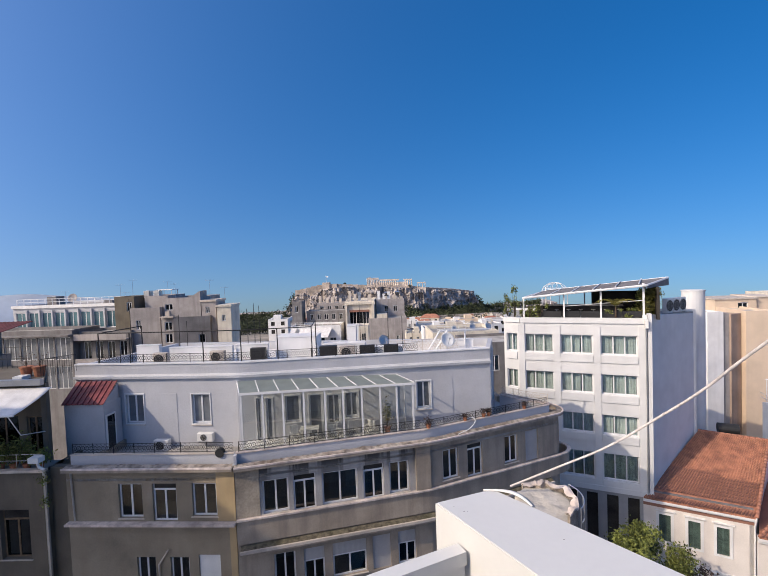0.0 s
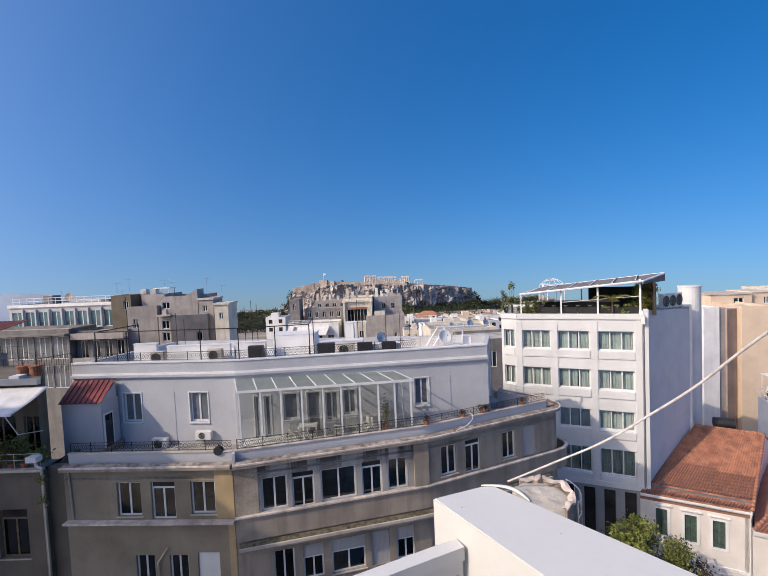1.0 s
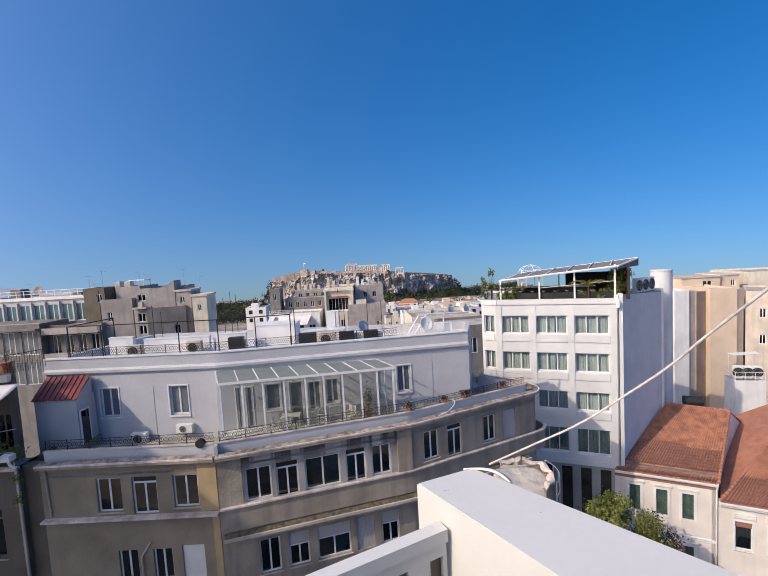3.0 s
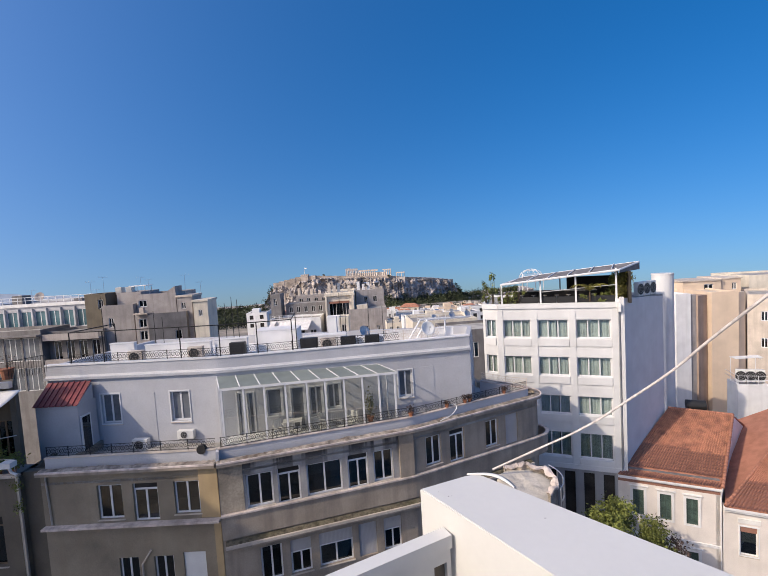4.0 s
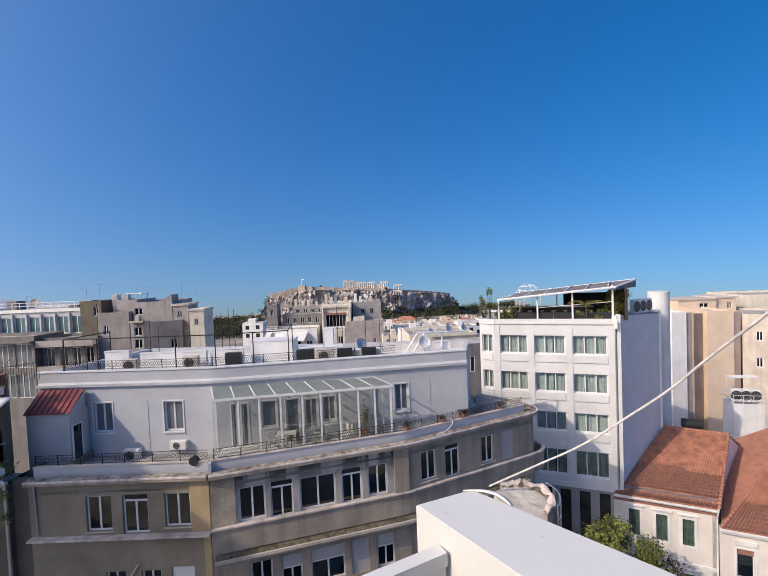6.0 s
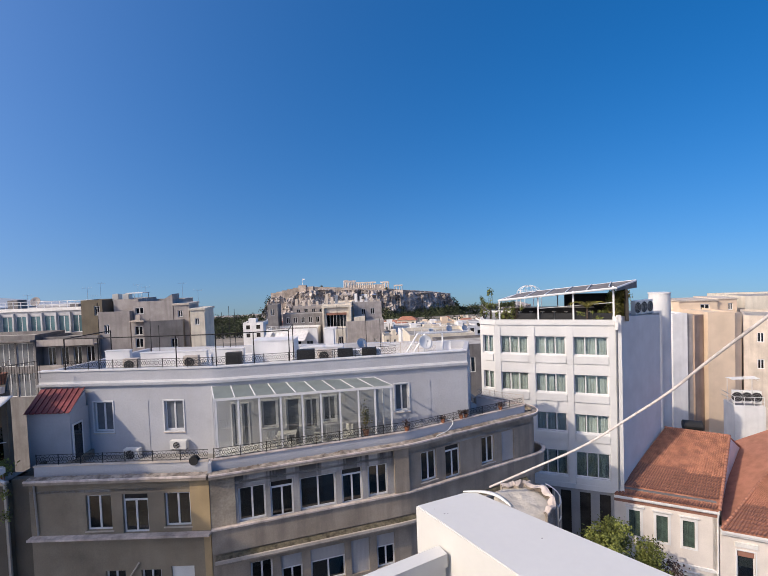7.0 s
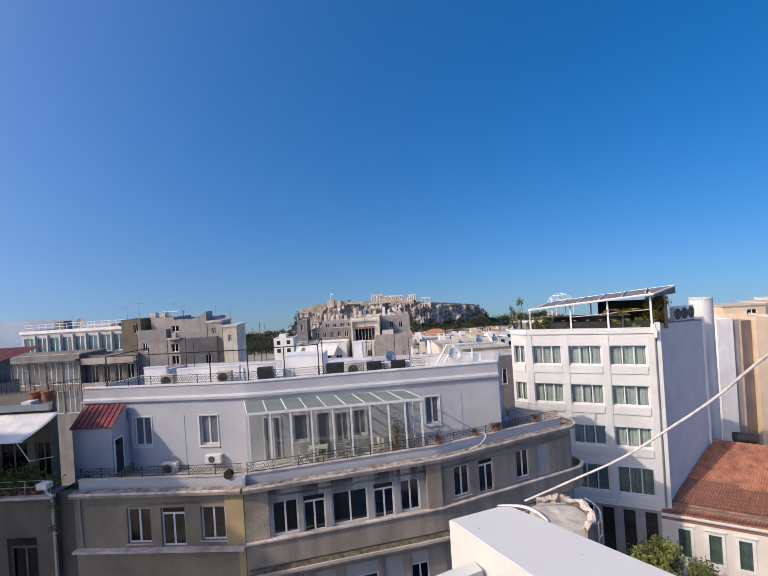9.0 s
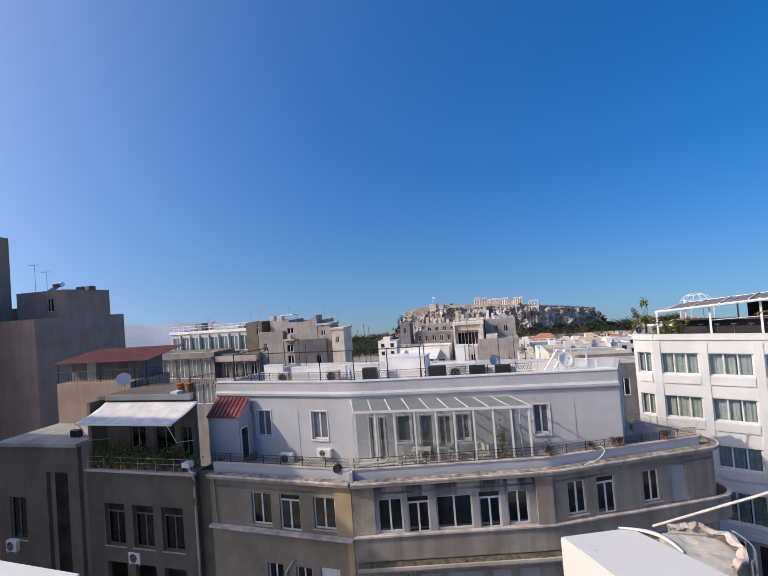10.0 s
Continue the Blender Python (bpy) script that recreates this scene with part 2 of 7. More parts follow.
def tube(bm, a, b, r, seg=6, r2=None):
    a, b = Vector(a), Vector(b)
    w = (b - a).normalized()
    u = w.orthogonal().normalized()
    t = w.cross(u)
    rings = []
    for c, rad in ((a, r), (b, r if r2 is None else r2)):
        rings.append([bm.verts.new(c + (u * math.cos(k * 2 * math.pi / seg) + t * math.sin(k * 2 * math.pi / seg)) * rad) for k in range(seg)])
    for k in range(seg):
        bm.faces.new((rings[0][k], rings[0][(k + 1) % seg], rings[1][(k + 1) % seg], rings[1][k]))
    bm.faces.new(rings[0][::-1])
    bm.faces.new(rings[1])


def pipe(bm, pts, r, seg=6):
    for a, b in zip(pts, pts[1:]):
        tube(bm, a, b, r, seg)


def prism(bm, plan, z0, z1):
    lo = [bm.verts.new((x, y, z0)) for x, y in plan]
    hi = [bm.verts.new((x, y, z1)) for x, y in plan]
    k = len(plan)
    for i in range(k):
        bm.faces.new((lo[i], lo[(i + 1) % k], hi[(i + 1) % k], hi[i]))
    bm.faces.new(hi)
    bm.faces.new(lo[::-1])


def thing(name, at, label, category, group="", kind=""):
    ob = new(name)
    ob.location = at
    ob.empty_display_size = 0.2
    return tagged(ob, label, category, group, kind)


def world_at(ob):
    p = Vector((0, 0, 0))
    while ob:
        p += ob.location
        ob = ob.parent
    return p


def part(name, bm, material, parent=None, label="", smooth=False, at=None):
    """Links a bmesh whose corners are in the world's metres as one mesh object under parent."""
    base = world_at(parent) if parent else Vector(at or (0, 0, 0))
    bmesh.ops.translate(bm, verts=bm.verts, vec=-base)
    bmesh.ops.recalc_face_normals(bm, faces=bm.faces)
    me = bpy.data.meshes.new(name)
    bm.to_mesh(me)
    bm.free()
    me.materials.append(material)
    if smooth:
        for f in me.polygons:
            f.use_smooth = True
    ob = new(name, me)
    ob.parent = parent
    if not parent:
        ob.location = base
    if label:
        ob["label"] = label
    return ob


def one(name, material, parent, *boxes, label=""):
    """A part out of boxes (frame, s0, s1, n0, n1, z0, z1)."""
    bm = bmesh.new()
    for b in boxes:
        box(bm, *b)
    return part(name, bm, material, parent, label)


def holed(bm, fr, s0, s1, z0, z1, holes, thick=0.3):
    """A wall with openings right through it."""
    ss = sorted({round(q, 3) for q in (s0, s1, *[h[i] for h in holes for i in (0, 1)])})
    zs = sorted({round(q, 3) for q in (z0, z1, *[h[i] for h in holes for i in (2, 3)])})
    s0, s1, z0, z1 = round(s0, 3), round(s1, 3), round(z0, 3), round(z1, 3)
    ss, zs = [s for s in ss if s0 <= s <= s1], [z for z in zs if z0 <= z <= z1]
    vs = {}

    def v(s, n, z):
        key = (round(s, 4), n, round(z, 4))
        if key not in vs:
            vs[key] = bm.verts.new(fr.p(s, n, z))
        return vs[key]

    def solid(i, j):
        if not (0 <= i < len(ss) - 1 and 0 <= j < len(zs) - 1):
            return False
        a, b = (ss[i] + ss[i + 1]) / 2, (zs[j] + zs[j + 1]) / 2
        return not any(h[0] < a < h[1] and h[2] < b < h[3] for h in holes)
    for i in range(len(ss) - 1):
        for j in range(len(zs) - 1):
            if not solid(i, j):
                continue
            a, b, c, d = ss[i], ss[i + 1], zs[j], zs[j + 1]
            bm.faces.new((v(a, 0, c), v(b, 0, c), v(b, 0, d), v(a, 0, d)))
            bm.faces.new((v(a, -thick, c), v(a, -thick, d), v(b, -thick, d), v(b, -thick, c)))
            if not solid(i - 1, j):
                bm.faces.new((v(a, 0, c), v(a, 0, d), v(a, -thick, d), v(a, -thick, c)))
            if not solid(i + 1, j):
                bm.faces.new((v(b, 0, c), v(b, -thick, c), v(b, -thick, d), v(b, 0, d)))
            if not solid(i, j - 1):
                bm.faces.new((v(a, 0, c), v(a, -thick, c), v(b, -thick, c), v(b, 0, c)))
            if not solid(i, j + 1):
                bm.faces.new((v(a, 0, d), v(b, 0, d), v(b, -thick, d), v(a, -thick, d)))


def rim(bm, fr, s0, s1, z0, z1, n0, n1, w):
    """A rectangular frame, its bars w wide, in one piece."""
    loops = [[[bm.verts.new(fr.p(s, n, z)) for s, z in ((s0 + q, z0 + q), (s1 - q, z0 + q), (s1 - q, z1 - q), (s0 + q, z1 - q))] for q in (0, w)] for n in (n0, n1)]
    (bo, bi), (fo, fi) = loops
    for k in range(4):
        j = (k + 1) % 4
        for a, b in ((fo, fi), (fi, bi), (bi, bo), (bo, fo)):
            bm.faces.new((a[k], a[j], b[j], b[k]))


def window(parent, fr, s0, s1, z0, z1, leaves=2, transom=0.0, deep=0.14, sill=True, blind=0.0, casing=0.0, material=None, pane=None, rail=0.0, name="window"):
    """A window in an opening: outer frame, a sash and a pane for each leaf, a sill, a roller blind."""
    material, pane = material or M_FRAME, pane or G_PANE
    f, d = 0.045, 0.06
    n0, n1 = -deep - d, -deep
    bm = bmesh.new()
    rim(bm, fr, s0, s1, z0, z1, n0, n1, f)
    win = part(name, bm, material, parent)
    top = z1 - f
    if transom:
        one("transom_bar", material, win, (fr, s0 + f, s1 - f, n0, n1 + 0.004, z1 - transom - f, z1 - transom))
        one("transom_light", M_DARK, win, (fr, s0 + f, s1 - f, n0 + 0.02, n0 + 0.03, z1 - transom, z1 - f))
        top = z1 - transom - f
    w = (s1 - s0 - 2 * f) / leaves
    for k in range(leaves):
        a, b = s0 + f + k * w + 0.003, s0 + f + (k + 1) * w - 0.003
        bm = bmesh.new()
        rim(bm, fr, a, b, z0 + f + 0.003, top - 0.003, n0 + 0.01, n1 + 0.012, 0.045)
        part("sash", bm, material, win)
        if rail:
            one("sash_rail", material, win, (fr, a + 0.046, b - 0.046, n0 + 0.01, n1 + 0.008, z0 + rail, z0 + rail + 0.07))
        one("pane", pane, win, (fr, a + 0.046, b - 0.046, n0 + 0.03, n0 + 0.036, z0 + f + 0.05, top - 0.05)).visible_shadow = False
    if casing:
        bm = bmesh.new()
        rim(bm, fr, s0 - casing, s1 + casing, z0 - casing, z1 + casing, -0.02, 0.035, casing)
        part("casing", bm, material, win)
    if blind:
        one("roller_blind", M_SHUTTER, win, (fr, s0 + f, s1 - f, n0 - 0.05, n0 - 0.03, z1 - blind, z1 - f))
    if sill:
        one("sill", M_PALE, win, (fr, s0 - 0.08, s1 + 0.08, -deep, 0.07, z0 - 0.05 - casing, z0 - casing - 0.002))
    return win


def ribbed_shutter(parent, fr, s0, s1, z0, z1, material):
    """A closed roller shutter: one sheet with a rib for each slat."""
    bm = bmesh.new()
    prof = [(z0 + 0.06 * k + q, n) for k in range(int((z1 - z0) / 0.06)) for q, n in ((0.0, -0.1), (0.008, -0.088), (0.052, -0.088))] + [(z1, -0.1)]
    rows = [[bm.verts.new(fr.p(q, n, z)) for q in (s0, s1)] for z, n in prof] + [[bm.verts.new(fr.p(q, -0.13, z)) for q in (s0, s1)] for z in (z1, z0)]
    for a, b in zip(rows, rows[1:] + rows[:1]):
        bm.faces.new((a[0], a[1], b[1], b[0]))
    part("roller_shutter", bm, material, parent)


def leaves_mesh(bm, spots, size, rng, flat=0.0):
    """Many small folded leaves at the given places."""
    for c in spots:
        a = Vector((rng.gauss(0, 1), rng.gauss(0, 1), rng.gauss(0, 1) * (1 - flat))).normalized()
        b = a.orthogonal().normalized()
        b = Matrix.Rotation(rng.uniform(0, 6.3), 3, a) @ b
        s = size * rng.uniform(0.6, 1.3)
        u, w = a * s, b * s * 0.55
        mid = a.cross(b) * s * 0.15
        v = [bm.verts.new(c - u), bm.verts.new(c + w - mid), bm.verts.new(c + u), bm.verts.new(c - w - mid)]
        bm.faces.new((v[0], v[1], v[2]))
        bm.faces.new((v[0], v[2], v[3]))


def land(x, y):
    """Height of the ground: level by the street, then falling towards the old hill."""
    d = max(0.0, y - 48)
    z = -0.068 * d if d < 700 else -47.6 - 0.13 * (d - 700)
    return z - 0.03 * max(0.0, abs(x) - 120) * (1 if y > 150 else 0)


# ---- ground ----
def build_ground():
    bm = bmesh.new()
    xs = [-4200, -2000, -900, -450, -250, -150, -100, -60, -30, 0, 30, 60, 100, 150, 250, 450, 900, 2000, 4200]
    ys = [-4200, -1500, -400, -60, 0, 48, 80, 130, 200, 300, 420, 560, 748, 1000, 1600, 2600, 4400]
    grid = [[bm.verts.new((x, y, land(x, y))) for x in xs] for y in ys]
    for r0, r1 in zip(grid, grid[1:]):
        for i in range(len(xs) - 1):
            bm.faces.new((r0[i], r0[i + 1], r1[i + 1], r1[i]))
    tagged(part("ground", bm, M_CITY), "dusty ground of the city falling towards the hill", "ground", kind="structure")
    bm = bmesh.new()
    prism(bm, [(-80, 12), (2, 12), (9, 9), (30, 2), (36, 14), (16, 24), (15, 60), (12.5, 60), (12.3, 34), (9.5, 26.5), (1, 23), (-10, 20), (-80, 20)], 0.004, 0.03)
    tagged(part("road", bm, M_ASPHALT), "dark asphalt street between the buildings", "road", kind="structure")
    bm = bmesh.new()
    prism(bm, [(15.2, 35.6), (36, 26), (37, 28.5), (19.5, 36.3)], 0.02, 0.15)
    tagged(part("pavement", bm, M_PAVE), "grey kerbed pavement in front of the cream house", "pavement", kind="structure")


build_ground()


# ---- the building that the camera stands on ----
def build_own():
    t = thing("white_apartment_block", (0, -4, 0), "white flat-roofed block under the viewer with a low roof annex", "building")
    bm = bmesh.new()
    prism(bm, [(-14, -12), (12, -12), (12, -0.6), (-14, -0.6)], 0.0, 29.2)
    part("body", bm, M_SMOOTH, t)
    # roof wing with its white coated top
    bm = bmesh.new()
    plan = [(0.54, 9.33), (1.70, 9.78), (1.90, 9.84), (2.04, 9.80), (6.6, 4.92), (6.6, -0.6), (4.2, -0.6), (4.2, 4.12)]
    prism(bm, plan, 0.0, 25.42)
    part("wing", bm, M_SMOOTH, t)
    bm = bmesh.new()
    top = [bm.verts.new((x, y, 25.5)) for x, y in plan]
    low = [bm.verts.new((x, y, 25.42)) for x, y in plan]
    bm.faces.new(top)
    for i in range(len(plan)):
        j = (i + 1) % len(plan)
        bm.faces.new((low[i], low[j], top[j], top[i]))
    bmesh.ops.bevel(bm, geom=[e for e in bm.edges if all(v.co.z > 25.45 for v in e.verts)], offset=0.025, segments=2, affect="EDGES")
    for x, y, r in ((0.93, 9.15, 0.02), (1.12, 8.95, 0.035), (1.2, 8.96, 0.02), (2.9, 8.0, 0.03)):
        one("chip", M_GREY, t, (FLAT, x, x + r, -y - r * 0.5, -y, 25.5, 25.503))
    part("roof_coating", bm, M_SMOOTH, t, "smooth white waterproof roof coating")
    # lower wall with windows that meets the wing
    fr, ln = between(-4.0, 5.83, 1.05, 8.42)
    bm = bmesh.new()
    holes = [(ln - 0.42 - k * 0.85, ln - 0.10 - k * 0.85, 23.2, 24.42) for k in range(5)]
    holed(bm, fr, 0, ln, 18.0, 24.72, holes, 0.2)
    part("annex_wall", bm, M_SMOOTH, t)
    one("annex_coping", M_SMOOTH, t, (fr, 0, ln + 0.02, -0.26, 0.05, 24.72, 25.0), label="thick white painted parapet coping")
    for a, b, z0, z1 in holes:
        one("louvre", M_DARKWALL, t, (fr, a, b, -0.14, -0.10, z0, z1))
    one("parapet", M_SMOOTH, t, (FLAT, -4.5, -1.8, -1.35, -1.1, 18.0, 29.58), label="white painted parapet close to the viewer")
    # out-of-view block, sized only to throw shade on the left facades
    n = thing("shade_caster", (-58, 0, 0), "unseen plain block added to shade the left facade", "building")
    bm = bmesh.new()
    prism(bm, [(-76, -10), (-41.4, -10), (-41.4, 8.0), (-76, 8.0)], 0, 44.0)
    part("body", bm, M_PALE, n)
    one("roof_parapet", M_PALE, n, (FLAT, -76, -41.4, -8.0, -7.7, 44.0, 44.5))
    return t


build_own()


# ---- curved apartment building opposite ----
P0, P1, P2, P3 = (-19.6, 22.12), (-9.8, 22.04), (1.1, 25.2), (9.6, 29.4)
FL, LL = between(*P0, *P1)
FC, LC = between(*P1, *P2)
FR, LR = between(*P2, *P3)
ROUND = [(10.35, 29.8), (10.6, 30.2), (10.7, 30.8)]
BACK = [(9.9, 32.0), (7.4, 34.4), (6.6, 40.0), (-19.0, 40.0)]


def offset_line(pts, d):
    """The polyline moved out towards the street by d."""
    out = []
    for i, (x, y) in enumerate(pts):
        a = Vector(pts[max(0, i - 1)])
        b = Vector(pts[min(len(pts) - 1, i + 1)])
        t = (b - a).normalized()
        out.append((x + t.y * d, y - t.x * d))
    return out


def ribbon(bm, pts, d0, d1, z0, z1):
    """A band along the facade from d0 to d1 out of it."""
    a, b = offset_line(pts, d0), offset_line(pts, d1)
    rows = [[bm.verts.new((*a[i], z0)), bm.verts.new((*b[i], z0)), bm.verts.new((*b[i], z1)), bm.verts.new((*a[i], z1))] for i in range(len(pts))]
    for r, s in zip(rows, rows[1:]):
        for k in range(4):
            bm.faces.new((r[k], s[k], s[(k + 1) % 4], r[(k + 1) % 4]))
    bm.faces.new(rows[0][::-1])
    bm.faces.new(rows[-1])


def smooth_line(pts, step=0.8):
    """The facade's polyline eased at its bends."""
    out = [pts[0]]
    for p, q, r in zip(pts, pts[1:], pts[2:]):
        a, b, c = Vector(p), Vector(q), Vector(r)
        u, w = (a - b).normalized(), (c - b).normalized()
        k = min(step, (a - b).length / 2.2, (c - b).length / 2.2)
        for f in (0.0, 0.5, 1.0):
            s, e = b + u * k, b + w * k
            m = s * (1 - f) ** 2 + b * 2 * f * (1 - f) + e * f * f
            out.append((m.x, m.y))
    out.append(pts[-1])
    return out


LINE_L = [P0, P1]
LINE_CR = [P1, P2, P3]
LINE_ALL = [P0, P1, P2, P3, *ROUND, (9.9, 32.0), (7.4, 34.4)]


def build_main():
    t = thing("apartment_building", (-4, 30, 0), "curved taupe stucco apartment building with stained cornices and a white penthouse", "building")
    # street walls, storey by storey
    openL = [(3.05, 4.44, 17.5, 19.46), (5.03, 6.42, 17.3, 19.46), (7.32, 8.72, 17.6, 19.46)]
    openC = [(1.43, 2.86, 17.45, 19.36), (3.12, 4.38, 17.31, 19.40), (4.75, 6.82, 17.42, 19.32), (7.17, 8.40, 17.33, 19.40), (8.76, 9.98, 17.46, 19.36)]
    openR = [(0.88, 2.02, 17.66, 19.55), (2.70, 3.87, 17.40, 19.55), (5.66, 6.74, 17.66, 19.5), (7.42, 8.52, 17.42, 19.55)]
    lowL = [(3.9, 5.0, 13.4, 15.25), (5.85, 6.95, 13.4, 15.25), (7.5, 8.75, 13.4, 15.4)]
    lowC = [(1.89, 3.06, 13.0, 15.05), (3.54, 4.71, 13.0, 15.05), (5.19, 7.19, 13.0, 15.05), (7.57, 8.67, 13.0, 15.05), (9.15, 10.27, 13.0, 15.05)]
    lowR = [(0.7, 1.95, 13.2, 15.0), (2.5, 3.9, 12.9, 15.0), (5.4, 6.5, 13.2, 15.0)]

    def storeys(fr, ln, up, low, mats, name):
        bm = bmesh.new()
        holed(bm, fr, 0, ln, 17.2, 20.2, up)
        part("wall", bm, mats[0], t)
        bm = bmesh.new()
        deep = [(a, b, z0 - 3.05 * k, z1 - 3.05 * k) for k in range(3) for a, b, z0, z1 in low]
        holed(bm, fr, 0, ln, 0, 17.2, deep)
        part("wall", bm, mats[1], t)
        for a, b, z0, z1 in deep:
            if fr is FL and a == 7.5:
                ribbed_shutter(t, fr, a, b, z0, z1, M_PLASTIC)
                continue
            if fr is FC and a > 7.0 and a < 8.4:
                ribbed_shutter(t, fr, a, b, z0, z1, M_SHUTTER)
                continue
            if fr is FC and a > 3.0:
                ribbed_shutter(t, fr, a, b, z1 - 0.75, z1, M_SHUTTER)
                window(t, fr, a, b, z0, z1 - 0.75, 2)
                continue
            window(t, fr, a, b, z0, z1, 2, blind=0.5 if z1 - z0 < 2 else 0.4)
    storeys(FL, LL, openL, lowL, (M_BUFF, M_BUFF), "L")
    storeys(FC, LC, openC, lowC, (M_STAINED, M_TAUPE), "C")
    storeys(FR, LR, openR, lowR, (M_TAUPE, M_TAUPE), "R")
    for fr, ops in ((FL, openL), (FC, openC)):
        for a, b, z0, z1 in ops:
            door = z0 < 17.4 and b - a < 1.6
            window(t, fr, a, b, z0, z1, 2, transom=0.33 if door else 0.0, sill=not door, blind=0.0 if door else (0.75 if b - a > 1.6 else 0.0))
    for i, (a, b, z0, z1) in enumerate(openR):
        if i == 3:
            ribbed_shutter(t, FR, a, b, z0, z1, M_SHUTTER)
        else:
            window(t, FR, a, b, z0, z1, 2, transom=0.33 if i == 1 else 0.0, sill=i != 1)
    # roughcast bay at the bend and a narrow return whose ochre paints warm sunlight
    one("roughcast_panel", M_ROUGHCAST, t, (FC, 0.03, 1.28, 0.0, 0.05, 17.45, 20.1))
    one("ochre_return", M_OCHRE, t, (FL, LL - 1.05, LL - 0.02, 0.0, 0.04, 17.36, 20.12))
    one("pilaster", M_TAUPE, t, (FC, LC - 0.95, LC - 0.02, 0.0, 0.12, 17.45, 20.1))
    one("ochre_pier", M_OCHRE, t, (FL, LL - 0.42, LL - 0.04, 0.0, 0.05, 8.0, 17.1))
    # rounded corner and the walls behind
    pts = [P3, *ROUND, *BACK, (-19.6, 22.4)]
    for a, b in zip(pts, pts[1:]):
        f, ln = between(*a, *b)
        one("side_wall", M_TAUPE, t, (f, 0, ln, -0.3, 0, 0, 20.2))
    # added inner core: no daylight falls through the rooms, near-black as their shade
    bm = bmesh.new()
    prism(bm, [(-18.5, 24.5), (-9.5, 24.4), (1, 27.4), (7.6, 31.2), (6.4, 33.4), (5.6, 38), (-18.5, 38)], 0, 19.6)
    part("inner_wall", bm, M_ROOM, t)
    bm = bmesh.new()
    prism(bm, [P0, P1, P2, P3, *ROUND, *BACK], 19.62, 19.76)
    part("terrace_floor", bm, M_PAVE, t)
    # floor slab in the same near-black room shade
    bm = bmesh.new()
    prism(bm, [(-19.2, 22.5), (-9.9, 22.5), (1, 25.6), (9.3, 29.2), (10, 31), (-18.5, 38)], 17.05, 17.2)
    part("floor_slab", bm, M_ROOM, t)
    # cornice with loose gravel, parapet above it
    for line, z in ((smooth_line(LINE_L), 20.44), (smooth_line(LINE_ALL[1:]), 20.40)):
        bm = bmesh.new()
        ribbon(bm, line, 0.0, 0.34, z - 0.2, z)
        part("cornice", bm, M_TAUPE, t)
        bm = bmesh.new()
        ribbon(bm, line, 0.27, 0.36, z - 0.05, z + 0.035)
        part("cornice_edge", bm, M_PINKEDGE, t)
        bm = bmesh.new()
        pts = [(a[0] + (b[0] - a[0]) * k / m, a[1] + (b[1] - a[1]) * k / m) for a, b in zip(line, line[1:]) for m in [max(2, int(math.dist(a, b) / 0.09))] for k in range(m)]
        rng = random.Random(4)
        lines = [offset_line(pts, d) for d in (-0.12, -0.02, 0.08, 0.18, 0.28)]
        rows = []
        for i in range(len(pts)):
            heap = max(0, noise.noise(Vector((pts[i][0] * 1.1, pts[i][1] * 1.1, 7)))) * 0.1
            rows.append([bm.verts.new((*ln[i], z + (0.05, 0.045, 0.03, 0.015, -0.01)[j] + heap * (1, 1, 0.8, 0.5, 0)[j] + rng.uniform(-0.012, 0.018))) for j, ln in enumerate(lines)])
        for r, s in zip(rows, rows[1:]):
            for k in range(4):
                bm.faces.new((r[k], s[k], s[k + 1], r[k + 1]))
        ob = part("gravel_strip", bm, M_DIRT, t, "crumbling gravel and dry leaves on the cornice")
        ob["kind"] = "stuff"
    parL, parC = smooth_line([(-19.6, 22.52), (-9.95, 22.45)]), smooth_line([(-9.85, 22.4), (0.95, 25.42), (9.75, 29.62), (9.9, 29.95), (8.6, 30.75), (7.0, 32.3)], 0.3)
    for line, z in ((parL, 20.99), (parC, 21.0)):
        bm = bmesh.new()
        ribbon(bm, line, -0.18, 0.0, 19.76, z - 0.06)
        part("parapet", bm, M_PENT, t)
        bm = bmesh.new()
        ribbon(bm, line, -0.24, 0.05, z - 0.06, z)
        part("parapet_coping", bm, M_PINKEDGE if line is parC else M_PALE, t)
    one("parapet_end", M_PENT, t, (FC, -0.02, 0.14, -0.5, -0.05, 20.38, 20.95))
    # ledges between the storeys
    bm = bmesh.new()
    ribbon(bm, smooth_line(LINE_L), 0.0, 0.36, 17.18, 17.30)
    part("ledge", bm, M_PINKEDGE, t)
    bm = bmesh.new()
    ribbon(bm, smooth_line([P1, P2, (9.9, 29.5), (11.0, 30.1), (11.45, 30.8), (11.3, 31.6), (10.2, 32.0)]), 0.0, 0.14, 16.0, 17.33)
    part("balcony_parapet", bm, M_TAUPE, t)
    bm = bmesh.new()
    ribbon(bm, smooth_line([P1, P2, (9.9, 29.5), (11.0, 30.1), (11.45, 30.8), (11.3, 31.6), (10.2, 32.0)]), 0.0, 0.24, 17.33, 17.42)
    part("ledge", bm, M_PINKEDGE, t)
    line = smooth_line([(FC.p(0.15, 0, 0).x, FC.p(0.15, 0, 0).y), P2, P3])
    bm = bmesh.new()
    ribbon(bm, line, 0.0, 0.5, 15.55, 15.72)
    part("ledge", bm, M_TAUPE, t)
    bm = bmesh.new()
    ribbon(bm, line, 0.44, 0.54, 15.66, 15.82)
    part("ledge_edge", bm, M_PALE, t)
    bm = bmesh.new()
